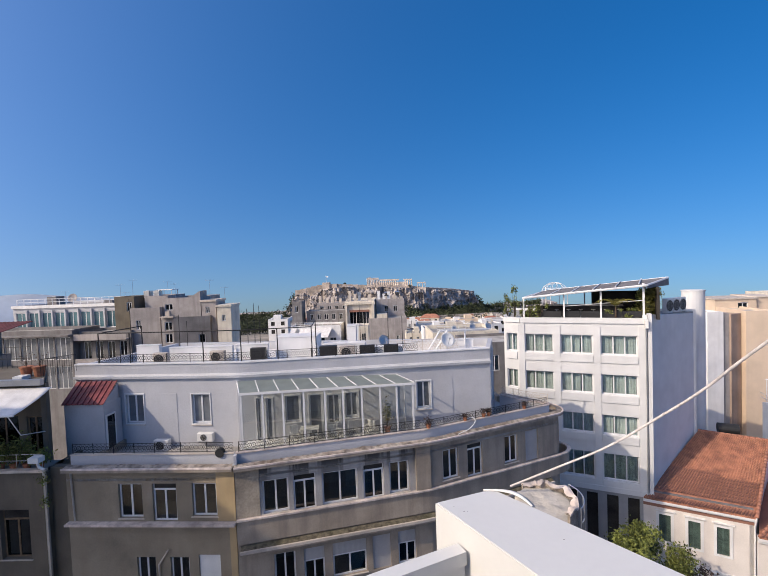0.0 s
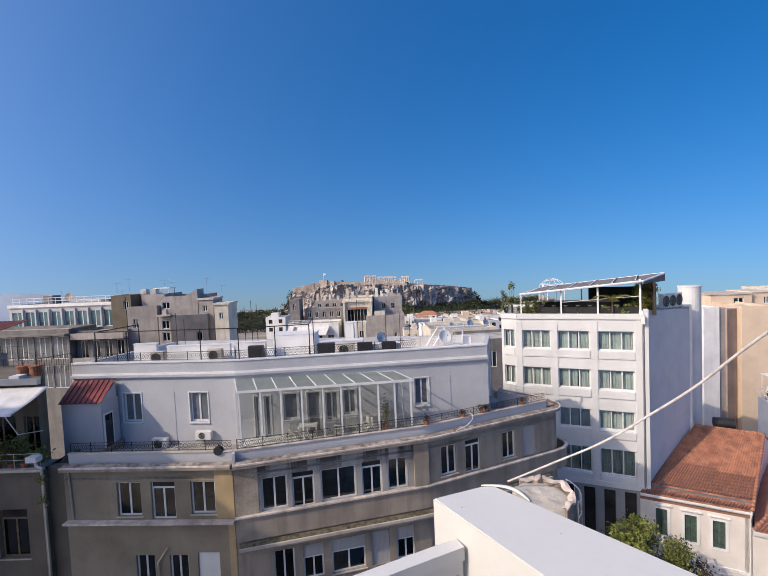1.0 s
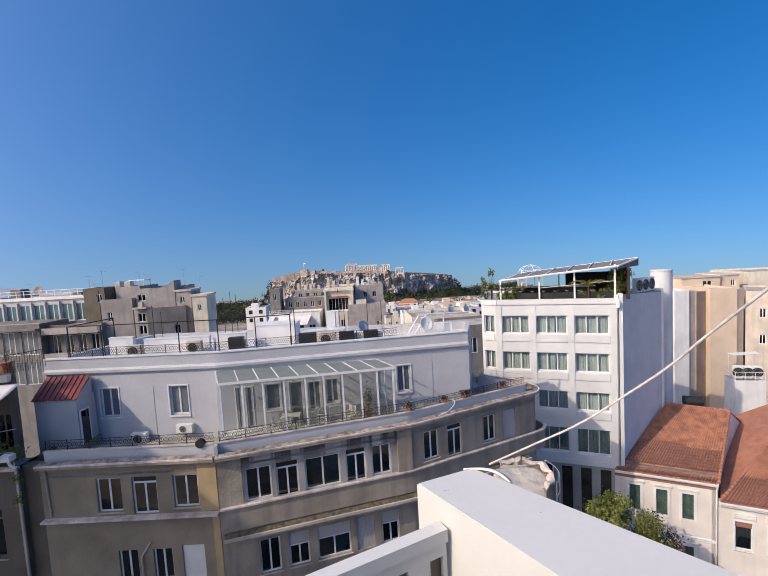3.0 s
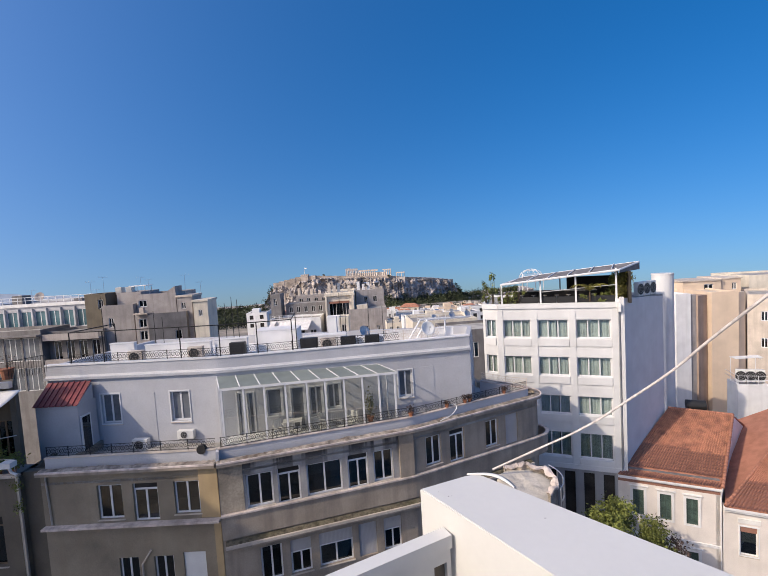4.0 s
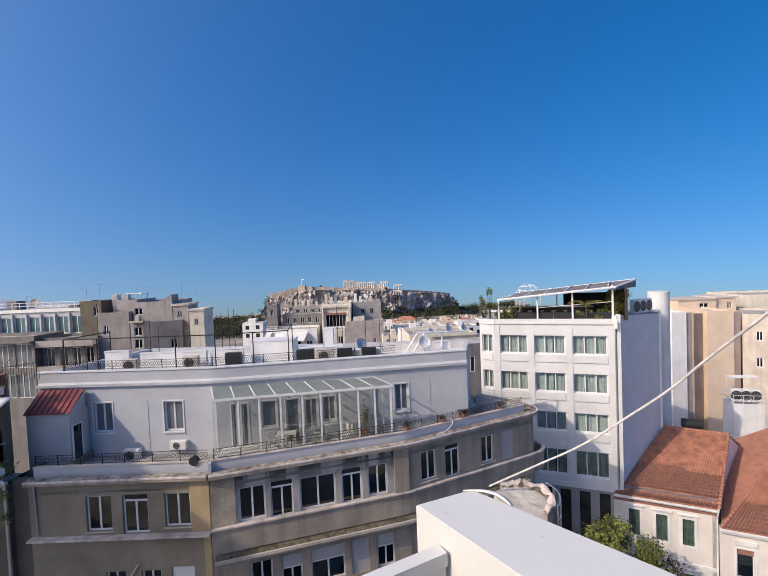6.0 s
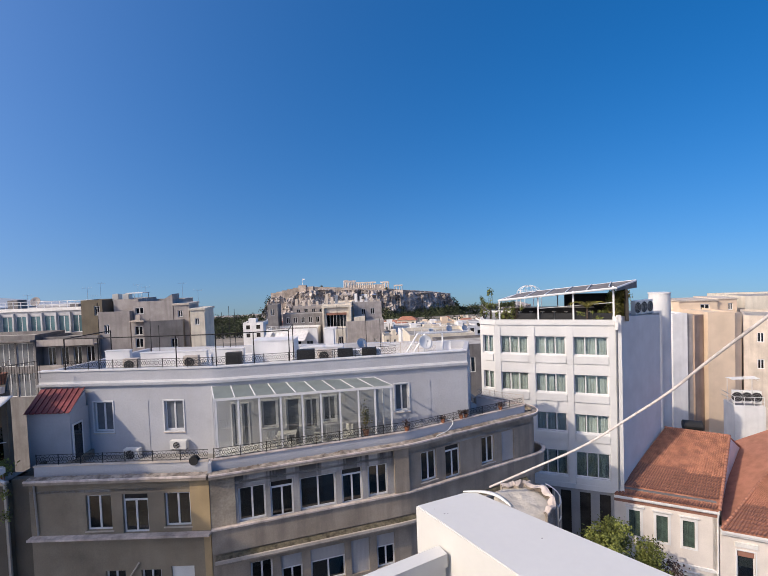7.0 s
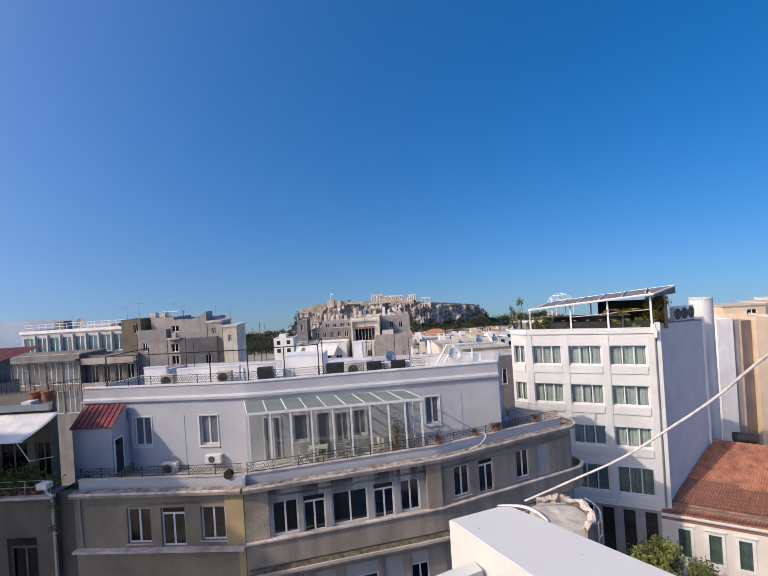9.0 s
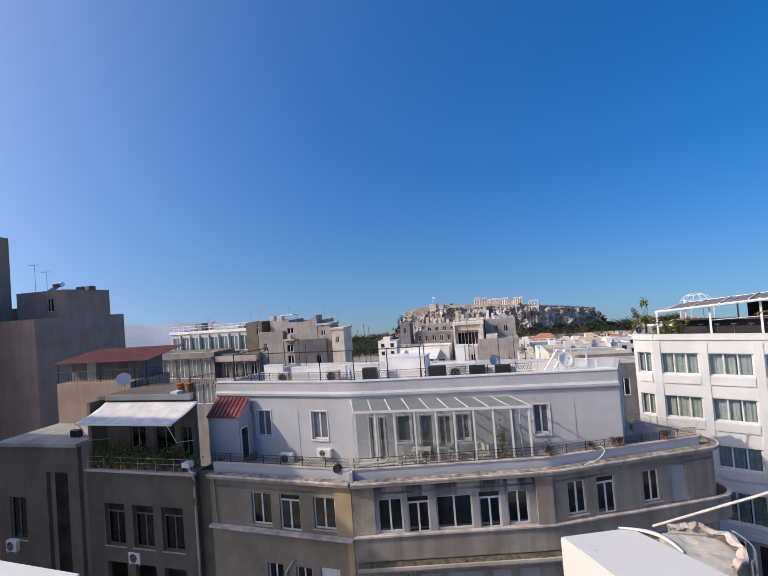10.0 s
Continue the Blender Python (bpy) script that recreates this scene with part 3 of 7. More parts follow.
    a, b = offset_line(line, 0.14), offset_line(line, 0.45)
    rows = [[bm.verts.new((*a[i], 15.93)), bm.verts.new((*b[i], 15.80))] for i in range(len(line))]
    for r, s in zip(rows, rows[1:]):
        bm.faces.new((r[0], s[0], s[1], r[1]))
    part("moss_strip", bm, M_MOSS, t, "dry brown moss on the ledge")
    # rain pipes
    bm = bmesh.new()
    pipe(bm, [FL.p(0.35, 0.08, 20.2), FL.p(0.45, 0.08, 17.4)], 0.05)
    part("rain_pipe", bm, M_STEEL, t)
    bm = bmesh.new()
    pipe(bm, [FL.p(5.25, 0.1, 10), FL.p(5.25, 0.12, 14.9), FL.p(5.85, 0.16, 15.75)], 0.05)
    part("vent_pipe", bm, M_PALE, t)
    return t


MAIN = build_main()


# ---- penthouse ----
SET_BACK = Matrix.Translation((0, 0, 30.8)) @ Matrix.Scale(1.08, 4) @ Matrix.Translation((0, 0, -30.8))


def set_back(before):
    """Moves the things built since then to the penthouse's own setback and size."""
    for ob in set(bpy.data.objects) - before:
        if ob.parent is None:
            ob.matrix_basis = SET_BACK @ ob.matrix_basis


earlier = set(bpy.data.objects)
FPL, LPL = between(-20.97, 24.825, -10.3, 24.25)
FPC = Frame(-10.3, 24.25, 8.3)
LPC = 15.6


def build_penthouse():
    t = thing("penthouse", (-3, 27, 20.34), "white-painted penthouse set back on the terrace, with a flat parapet roof", "penthouse")
    wl_ = [(3.36, 4.54, 22.0, 23.8), (7.70, 8.86, 22.0, 23.8)]
    wc = [(1.02, 1.30, 20.9, 23.46), (1.60, 1.96, 20.9, 23.43), (2.73, 3.62, 21.86, 23.49), (4.16, 4.97, 20.9, 23.48), (5.27, 6.05, 21.56, 23.40), (6.36, 7.15, 21.92, 23.47), (10.83, 11.72, 22.17, 23.88)]
    for fr, ln, ops in ((FPL, LPL, wl_), (FPC, LPC, wc)):
        bm = bmesh.new()
        holed(bm, fr, 0, ln, 20.34, 24.9, ops)
        part("wall", bm, M_PENT, t)
        for a, b, z0, z1 in ops:
            window(t, fr, a, b, z0, z1, 1 if 1 < a < 5 and fr is FPC else 2, casing=0.07, sill=z0 > 21.95, blind=(z1 - z0) * 0.55, pane=G_BLUE)
    one("blank_door", M_PENT, t, (FPL, 5.44, 6.74, 0.0, 0.02, 20.4, 23.85))
    one("blank_door", M_PENT, t, (FPC, 12.28, 13.13, 0.0, 0.02, 20.4, 23.97))
    # side and back walls
    bm = bmesh.new()
    e = FPC.p(LPC, 0, 0)
    fe, le = between(e.x, e.y, 6.2, 31.0)
    holed(bm, fe, 0, le, 20.34, 24.9, [(0.8, 1.7, 22.3, 24.2)])
    for a, b in (((6.2, 31.0), (-18.8, 33.0)), ((-18.8, 33.0), (-20.97, 24.825))):
        f, ln = between(*a, *b)
        box(bm, f, 0, ln, -0.3, 0, 20.34, 24.9)
    part("wall", bm, M_PENT, t)
    window(t, fe, 0.8, 1.7, 22.3, 24.2, 1, casing=0.06)
    plan = [(-20.97, 24.825), (-10.3, 24.25), (e.x, e.y), (6.2, 31.0), (-18.8, 33.0)]
    # added core behind the penthouse windows, coloured as room shade
    bm = bmesh.new()
    prism(bm, [(-18.5, 27), (-10, 26.7), (3.5, 28.2), (4.5, 30.2), (-18, 32)], 20.34, 24.7)
    part("inner_wall", bm, M_ROOM, t)
    bm = bmesh.new()
    prism(bm, plan, 24.88, 25.05)
    part("roof", bm, M_ROOFWHITE, t)
    edge = smooth_line([(-20.97, 24.825), (-10.3, 24.25), (e.x, e.y)])
    bm = bmesh.new()
    ribbon(bm, edge, -0.3, 0.16, 24.8, 24.94)
    part("roof_ledge", bm, M_PENT, t)
    bm = bmesh.new()
    ribbon(bm, edge, -0.32, -0.02, 24.94, 25.66)
    for a, b in (((e.x, e.y), (6.2, 31.0)), ((6.2, 31.0), (-18.8, 33.0)), ((-18.8, 33.0), (-20.97, 24.825))):
        f, ln = between(*a, *b)
        box(bm, f, 0.3, ln - 0.3, -0.3, 0, 24.94, 25.62)
    part("roof_parapet", bm, M_PENT, t)
    bm = bmesh.new()
    ribbon(bm, edge, -0.36, 0.03, 25.66, 25.73)
    part("roof_coping", bm, M_ROOFWHITE, t)
    return t


build_penthouse()


def build_red_lean_to():
    t = thing("roof_cabin", (-18, 23.6, 20.34), "small white cabin with a ribbed red metal roof on the terrace", "cabin")
    fr = Frame(-20.2, 23.1, -0.5)
    one("wall", M_PENT, t, (fr, -0.12, 2.3, -1.5, -0.02, 20.34, 23.68))
    bm = bmesh.new()
    z0, z1 = 23.72, 24.72
    prof = [(-0.18 + 0.33 * k + q, h) for k in range(8) for q, h in ((0, 0), (0.24, 0), (0.255, 0.06), (0.315, 0.06))]
    low, top = [bm.verts.new(fr.p(s, 0.12, z0 + h)) for s, h in prof], [bm.verts.new(fr.p(s - 0.18, -1.35, z1 + h)) for s, h in prof]
    for i in range(len(prof) - 1):
        bm.faces.new((low[i], low[i + 1], top[i + 1], top[i]))
    part("red_roof", bm, M_REDMETAL, t, "ribbed dark red metal sheet roof").modifiers.new("thick", "SOLIDIFY").thickness = 0.03
    bm = bmesh.new()
    tri = [[bm.verts.new(fr.p(s, n, z)) for n, z in ((0.0, 23.66), (-1.35, 23.66), (-1.35, 24.6))] for s in (2.2, 2.28)]
    bm.faces.new(tri[0]), bm.faces.new(tri[1][::-1])
    for i in range(3):
        bm.faces.new((tri[0][i], tri[0][(i + 1) % 3], tri[1][(i + 1) % 3], tri[1][i]))
    part("gable", bm, M_PENT, t)
    f2 = Frame(*fr.p(2.32, 0, 0).to_2d(), 90)
    one("side_door", M_FRAME, t, (f2, 0.1, 0.9, 0.0, 0.05, 20.4, 23.0))
    one("door_glass", G_PANE, t, (f2, 0.2, 0.8, 0.052, 0.058, 20.6, 22.9))


build_red_lean_to()


def build_conservatory():
    t = thing("conservatory", (-5, 23.5, 20.34), "glazed white-framed conservatory with a sloping glass roof on the terrace", "conservatory")
    a0, a1, b0, b1, out, ze = -0.03, 9.58, 0.41, 10.47, 1.35, 24.17      # wall side, front side, depth, eaves

    def crown(s):
        return 24.52 - 0.14 * (s - a0) / (a1 - a0)
    fg = Frame(*FPC.p(0, out, 0).to_2d(), 8.3)
    posts = [0.47, 1.68, 2.82, 4.01, 5.22, 6.27, 7.37, 8.45, 9.43, 10.39]
    for s in posts:
        one("post", M_FRAME, t, (fg, s - 0.05, s + 0.05, -0.1, 0.0, 20.34, ze - 0.1))
    one("eaves_beam", M_FRAME, t, (fg, b0 - 0.05, b1 + 0.05, -0.1, 0.06, ze - 0.1, ze + 0.03))
    one("wall_beam", M_FRAME, t, (FPC, a0 - 0.05, a1 + 0.05, 0.0, 0.08, 24.36, 24.44))
    one("bottom_rail", M_FRAME, t, (fg, b0, b1, -0.09, -0.01, 20.34, 20.5))
    one("floor_plinth", M_WHITE, t, (FPC, b0, a1, 0.02, out - 0.12, 20.3, 20.9))
    n = 9
    edge = [(FPC.p(a0 + (a1 - a0) * k / n, 0.05, crown(a0 + (a1 - a0) * k / n)), fg.p(b0 + (b1 - b0) * k / n, 0.05, ze)) for k in range(n + 1)]
    for k, (a, b) in enumerate(edge):
        bm = bmesh.new()
        v = [bm.verts.new(c + FPC.d * x + Vector((0, 0, z))) for x in (-0.03, 0.03) for c, z in ((a, 0), (b, 0), (b, 0.07), (a, 0.07))]
        for w in ((0, 1, 2, 3), (7, 6, 5, 4), (0, 4, 5, 1), (1, 5, 6, 2), (2, 6, 7, 3), (3, 7, 4, 0)):
            bm.faces.new([v[i] for i in w])
        part("rafter", bm, M_FRAME, t)
        if k < n:
            c, d = edge[k + 1]
            bm = bmesh.new()
            slab(bm, [q + Vector((0, 0, 0.055)) for q in (a + FPC.d * 0.035, c - FPC.d * 0.035, d - FPC.d * 0.035, b + FPC.d * 0.035)], 0.008)
            part("roof_pane", bm, G_ROOF, t).visible_shadow = False
    for s, e in zip(posts, posts[1:]):
        one("pane", G_CONS, t, (fg, s + 0.05, e - 0.05, -0.055, -0.048, 20.5, ze - 0.1)).visible_shadow = False
    # ends between the house wall and the front
    for sa, sb in ((a0, b0), (a1, b1)):
        p, q = FPC.p(sa, 0, 0), fg.p(sb - 0.06, -0.1, 0)
        fe, le = between(p.x, p.y, q.x, q.y)
        for k in (0.04, le * 0.5, le - 0.04):
            one("end_post", M_FRAME, t, (fe, k - 0.03, k + 0.03, -0.03, 0.03, 20.34, 24.4 - 0.3 * k / le))


def slab(bm, pts, thick):
    top = [bm.verts.new(p) for p in pts]
    low = [bm.verts.new(Vector(p) - Vector((0, 0, thick))) for p in pts]
    bm.faces.new(top), bm.faces.new(low[::-1])
    for i in range(len(pts)):
        j = (i + 1) % len(pts)
        bm.faces.new((low[i], low[j], top[j], top[i]))


G_ROOF = mat("frosted_roof_glass", (0.29, 0.335, 0.335), 0.35, var=0.06, scale=2, bump=0.0, spots=0.15, streak_col=(0.4, 0.42, 0.38))
G_ROOF.node_tree.nodes["Principled BSDF"].inputs["Transmission Weight"].default_value = 0.45
build_conservatory()
set_back(earlier)


# ---- white hotel ----
FH = Frame(19.68, 36.3, -20.1)
HOTEL_BACK = (28.0, 42.1)


def build_hotel():
    t = thing("hotel_building", (17, 42, 0), "white stucco hotel with broad curtained windows and a roof bar", "building")
    rows = [(22.78, 24.5), (19.28, 21.05), (15.7, 17.45), (11.65, 14.0)]
    bays = [(-9.32, -6.85), (-6.25, -3.62), (-2.98, -0.2)]
    holes = [(a, b, z0, z1) for a, b in bays for z0, z1 in rows]
    base = [(-9.2 + 1.62 * k, -8.3 + 1.62 * k, 5.2, 10.3) for k in range(6)]
    bm = bmesh.new()
    holed(bm, FH, -9.75, 0.5, 10.6, 26.0, holes, 0.35)
    part("wall", bm, M_HOTEL, t)
    bm = bmesh.new()
    holed(bm, FH, -9.75, 0.5, 0, 10.6, base, 0.35)
    part("base_wall", bm, M_HOTELBASE, t)
    f2 = Frame(*FH.p(-9.75, 0, 0).to_2d(), -38)
    corner = [(-1.35, -0.3, z0, z1) for z0, z1 in rows]
    bm = bmesh.new()
    holed(bm, f2, -1.6, 0.0, 0, 26.0, corner, 0.35)
    part("wall", bm, M_HOTEL, t)
    f3 = Frame(*f2.p(-1.6, 0, 0).to_2d(), -106)
    bm = bmesh.new()
    box(bm, f3, -9, 0, -0.35, 0, 0, 26.0)
    e = FH.p(0.5, 0, 0)
    fs, ls = between(e.x, e.y, *HOTEL_BACK)
    part("side_wall", bm, M_HOTEL, t)
    bm = bmesh.new()
    box(bm, fs, 0.0, ls, -0.35, 0, 0, 26.3)
    for v in bm.verts:
        if v.co.z > 20 and v.co.x > 24:
            v.co.z = 25.6
    part("side_wall", bm, M_HOTEL, t)
    bm = bmesh.new()
    q = f3.p(-9, 0, 0)
    fb, lb = between(*HOTEL_BACK, q.x, q.y)
    box(bm, fb, 0, lb, -0.35, 0, 0, 26.0)
    part("side_wall", bm, M_HOTEL, t)
    # unseen hotel core, near-black so the windows look into shade
    bm = bmesh.new()
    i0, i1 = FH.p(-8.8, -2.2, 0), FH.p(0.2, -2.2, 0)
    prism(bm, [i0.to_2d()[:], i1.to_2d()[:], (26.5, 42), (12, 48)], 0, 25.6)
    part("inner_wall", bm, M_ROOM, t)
    bm = bmesh.new()
    prism(bm, [FH.p(-9.7, -0.3, 0).to_2d()[:], FH.p(0.4, -0.3, 0).to_2d()[:], HOTEL_BACK, (q.x, q.y), f2.p(-1.6, -0.3, 0).to_2d()[:]], 25.62, 25.8)
    part("roof", bm, M_PAVE, t)
    for fr, hs in ((FH, holes), (f2, corner)):
        for a, b, z0, z1 in hs:
            w = window(t, fr, a, b, z0, z1, 3 if fr is FH else 2, deep=0.2, sill=False, pane=G_HOTEL)
            bm = bmesh.new()
            k, cols = 0, int((b - a) / 0.075)
            top, low = [], []
            for k in range(cols + 1):
                s = a + 0.1 + (b - a - 0.2) * k / cols
                n = -0.42 + 0.045 * math.sin(k * 1.9) + 0.03 * math.sin(k * 0.7 + a * 3)
                low.append(bm.verts.new(fr.p(s, n, z0 + 0.02)))
                top.append(bm.verts.new(fr.p(s, n * 0.98, z1)))
            gap = {int(cols * 0.3)} if int(a * 10) % 2 else {int(cols * 0.64)}
            for k in range(cols):
                if k not in gap:
                    bm.faces.new((low[k], low[k + 1], top[k + 1], top[k]))
            part("curtain", bm, M_CURTAIN, w, "pleated pale sage curtain", True)
            one("spandrel", M_HOTEL, t, (fr, a, b, 0.0, 0.09, z0 - 0.72, z0 - 0.06))
    for s in (-9.62, -6.55, -3.3, 0.15):
        one("pilaster", M_HOTEL, t, (FH, s - 0.27, s + 0.27, 0.0, 0.06, 10.9, 25.4))
    for z in (25.55, 10.6):
        one("cornice", M_HOTEL, t, (FH, -9.75, 0.55, 0.0, 0.12, z, z + 0.45))
        one("cornice", M_HOTEL, t, (f2, -1.6, 0.0, 0.0, 0.12, z, z + 0.45))
    # dark back sheets put the base recesses' shade into colour
    for a, b, z0, z1 in base:
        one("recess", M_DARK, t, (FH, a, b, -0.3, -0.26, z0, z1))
    bm = bmesh.new()
    pipe(bm, [FH.p(0.42, 0.1, 25.6), FH.p(0.42, 0.1, 10.7)], 0.06)
    part("rain_pipe", bm, M_STEEL, t)
    one("corner_pier", M_HOTEL, t, (FH, 0.56, 0.85, -0.6, 0.05, 10.4, 26.4))
    one("downpipe_box", M_PLASTIC, t, (FH, 0.3, 0.55, 0.13, 0.4, 25.2, 25.9))


G_HOTEL = glass("green_hotel_glass", (0.84, 0.89, 0.89), 0.86)
build_hotel()


# ---- cream house with the tiled roof ----
FS = Frame(19.72, 36.28, -25.2)


def tile_mesh(name, length, r):
    """One half-round clay tile: along +x up the slope, hollow side down."""
    bm = bmesh.new()
    rings = []
    for x, k in ((0, 1.0), (length, 0.86)):
        rings.append([bm.verts.new((x, math.cos(math.pi * i / 5) * r * k, math.sin(math.pi * i / 5) * r * k)) for i in range(6)])
    for i in range(5):
        bm.faces.new((rings[0][i], rings[0][i + 1], rings[1][i + 1], rings[1][i]))
    bm.faces.new(rings[0])
    me = bpy.data.meshes.new(name)
    bm.to_mesh(me)
    bm.free()
    for f in me.polygons:
        f.use_smooth = len(f.vertices) == 4
    return me


def tiled_slope(parent, a, b, c, d, material, step, length, singles):
    """Clay tiles on the slope a b (eaves) c d (ridge): single parts first, the rest joined."""
    a, b, c, d = (Vector(q) for q in (a, b, c, d))
    base = world_at(parent)
    cols, rows = int((b - a).length / step), int((d - a).length / length)
    me = tile_mesh("tile", (d - a).length / rows * 1.12, step * 0.36)
    me.materials.append(material)
    up = (d - a).normalized()
    nor = (b - a).cross(d - a).normalized()
    side = nor.cross(up)
    turn = Matrix((up, side, nor)).transposed()
    rng = random.Random(7)
    rest = bmesh.new()
    count = 0
    for j in range(rows):
        for i in range(cols):
            u, v = (i + 0.5) / cols, j / rows
            p = a.lerp(b, u).lerp(d.lerp(c, u), v) + nor * (0.03 + rng.uniform(-0.012, 0.012))
            wide = ((b - a).length * (1 - v) + (c - d).length * v) / (b - a).length
            m = Matrix.Translation(p - base) @ (turn @ Matrix.Rotation(rng.uniform(-0.03, 0.03), 3, "Z")).to_4x4() @ Matrix.Diagonal((1, wide, 1, 1))
            if count < singles:
                o = new("tile", me)
                o.parent = parent
                o.matrix_basis = m
                count += 1
            else:
                tmp = len(rest.verts)
                rest.from_mesh(me)
                rest.verts.ensure_lookup_table()
                for w in rest.verts[tmp:]:
                    w.co = m @ w.co + base
    if rest.verts:
        ob = part("roof_tiles", rest, material, parent)
        for f in ob.data.polygons:
            f.use_smooth = len(f.vertices) == 4
        ob["kind"] = "stuff"
    else:
        rest.free()


def shutters(parent, fr, s0, s1, z0, z1):
    w = tagged(one("window", M_DARK, parent, (fr, s0, s1, -0.16, -0.13, z0, z1)))
    mid = (s0 + s1) / 2
    for a, b in ((s0, mid - 0.01), (mid + 0.01, s1)):
        bm = bmesh.new()
        for q in ((a, a + 0.06, z0, z1), (b - 0.06, b, z0, z1), (a, b, z0, z0 + 0.1), (a, b, z1 - 0.08, z1), (a, b, (z0 + z1) / 2 - 0.05, (z0 + z1) / 2 + 0.05)):
            box(bm, fr, q[0], q[1], -0.12, -0.075, q[2], q[3])
        z = z0 + 0.12
        while z < z1 - 0.1:
            box(bm, fr, a + 0.06, b - 0.06, -0.115, -0.085, z, z + 0.035)
            z += 0.065
        part("shutter", bm, M_GREEN, w, "grey-green louvred wooden shutter")
    bm = bmesh.new()
    c = 0.2
    for q in ((s0 - c, s0, z0 - 0.15, z1 + c), (s1, s1 + c, z0 - 0.15, z1 + c), (s0, s1, z1, z1 + c), (s0, s1, z0 - 0.15, z0)):
        box(bm, fr, q[0], q[1], -0.02, 0.05, q[2], q[3])
    box(bm, fr, s0 - c - 0.1, s1 + c + 0.1, 0, 0.16, z1 + c + 0.12, z1 + c + 0.2)
    part("surround", bm, M_WHITE, w, "white moulded window surround")
    one("apron", M_PEACH, w, (fr, s0, s1, 0.0, 0.03, z0 - 0.75, z0 - 0.15))


def build_cream_house():
    t = thing("cream_house", (25, 38, 0), "cream two-storey house with green shutters and a red tiled roof", "house")
    ops = [(1.12, 1.95, 7.08, 9.38), (3.14, 3.97, 7.03, 9.3), (5.02, 5.84, 7.0, 9.26)]
    low = [(a, b, 2.2, 4.6) for a, b, _, _ in ops]
    bm = bmesh.new()
    holed(bm, FS, 0, 7.35, 0, 10.6, ops + low)
    part("wall", bm, M_PEACH, t)
    for h in ops + low:
        shutters(t, FS, *h)
    rl, rr = FS.p(5.16, -8.69, 14.0), FS.p(10.3, -8.2, 14.0)
    el, er = FS.p(0.0, 0.3, 10.72), FS.p(7.45, 0.3, 10.72)
    br = FS.p(12.4, -12.0, 11.6)
    bl = FS.p(7.4, -12.2, 11.6)
    bm = bmesh.new()
    slab(bm, [el, er, rr, rl], 0.14)
    slab(bm, [rl, rr, br, bl], 0.14)
    part("roof", bm, M_TILE, t)
    bm = bmesh.new()
    v = [bm.verts.new(q) for q in (FS.p(7.35, 0, 10.5), FS.p(7.35, 0, 0), FS.p(12.3, -12, 0), FS.p(12.3, -12, 11.4), rr - Vector((0, 0, 0.16)))]
    w = [bm.verts.new(u.co - FS.d * 0.3) for u in v]
    bm.faces.new(v), bm.faces.new(w[::-1])
    for i in range(5):
        bm.faces.new((v[i], v[(i + 1) % 5], w[(i + 1) % 5], w[i]))
    part("side_wall", bm, M_WHITE, t)
    one("eaves_moulding", M_WHITE, t, (FS, 0, 7.45, 0.0, 0.32, 10.42, 10.6), (FS, 0, 7.45, 0.0, 0.2, 10.3, 10.42))
    one("painted_band", M_BROWN, t, (FS, 0, 7.35, 0.0, 0.02, 9.95, 10.3))
    one("gutter_strip", M_GREY, t, (FS, 0.6, 7.4, -0.75, -0.35, 10.98, 11.06))
    one("string_course", M_WHITE, t, (FS, 0, 7.35, 0.0, 0.08, 5.3, 5.55))
    bm = bmesh.new()
    pipe(bm, [FS.p(7.42, 0.32, 10.7), FS.p(7.36, 0.1, 9.9), FS.p(7.36, 0.1, 0)], 0.06)
    part("rain_pipe", bm, M_WHITE, t)
    k = 0.055
    tiled_slope(t, el, er, er.lerp(rr, k), el.lerp(rl, k), M_TILE, 0.2, 0.3, 300)
    tiled_slope(t, el.lerp(rl, 0.115), er.lerp(rr, 0.115), rr, rl, M_TILE, 0.2, 0.42, 265)
    bm = bmesh.new()
    for p, q in ((rl, rr), (er, rr)):
        n = int((q - p).length / 0.4)
        for i in range(n):
            tube(bm, p.lerp(q, i / n) + Vector((0, 0, 0.06)), p.lerp(q, (i + 1.1) / n) + Vector((0, 0, 0.06)), 0.13, 8, 0.11)
    part("ridge_tiles", bm, M_TILE2, t, smooth=True)


build_cream_house()


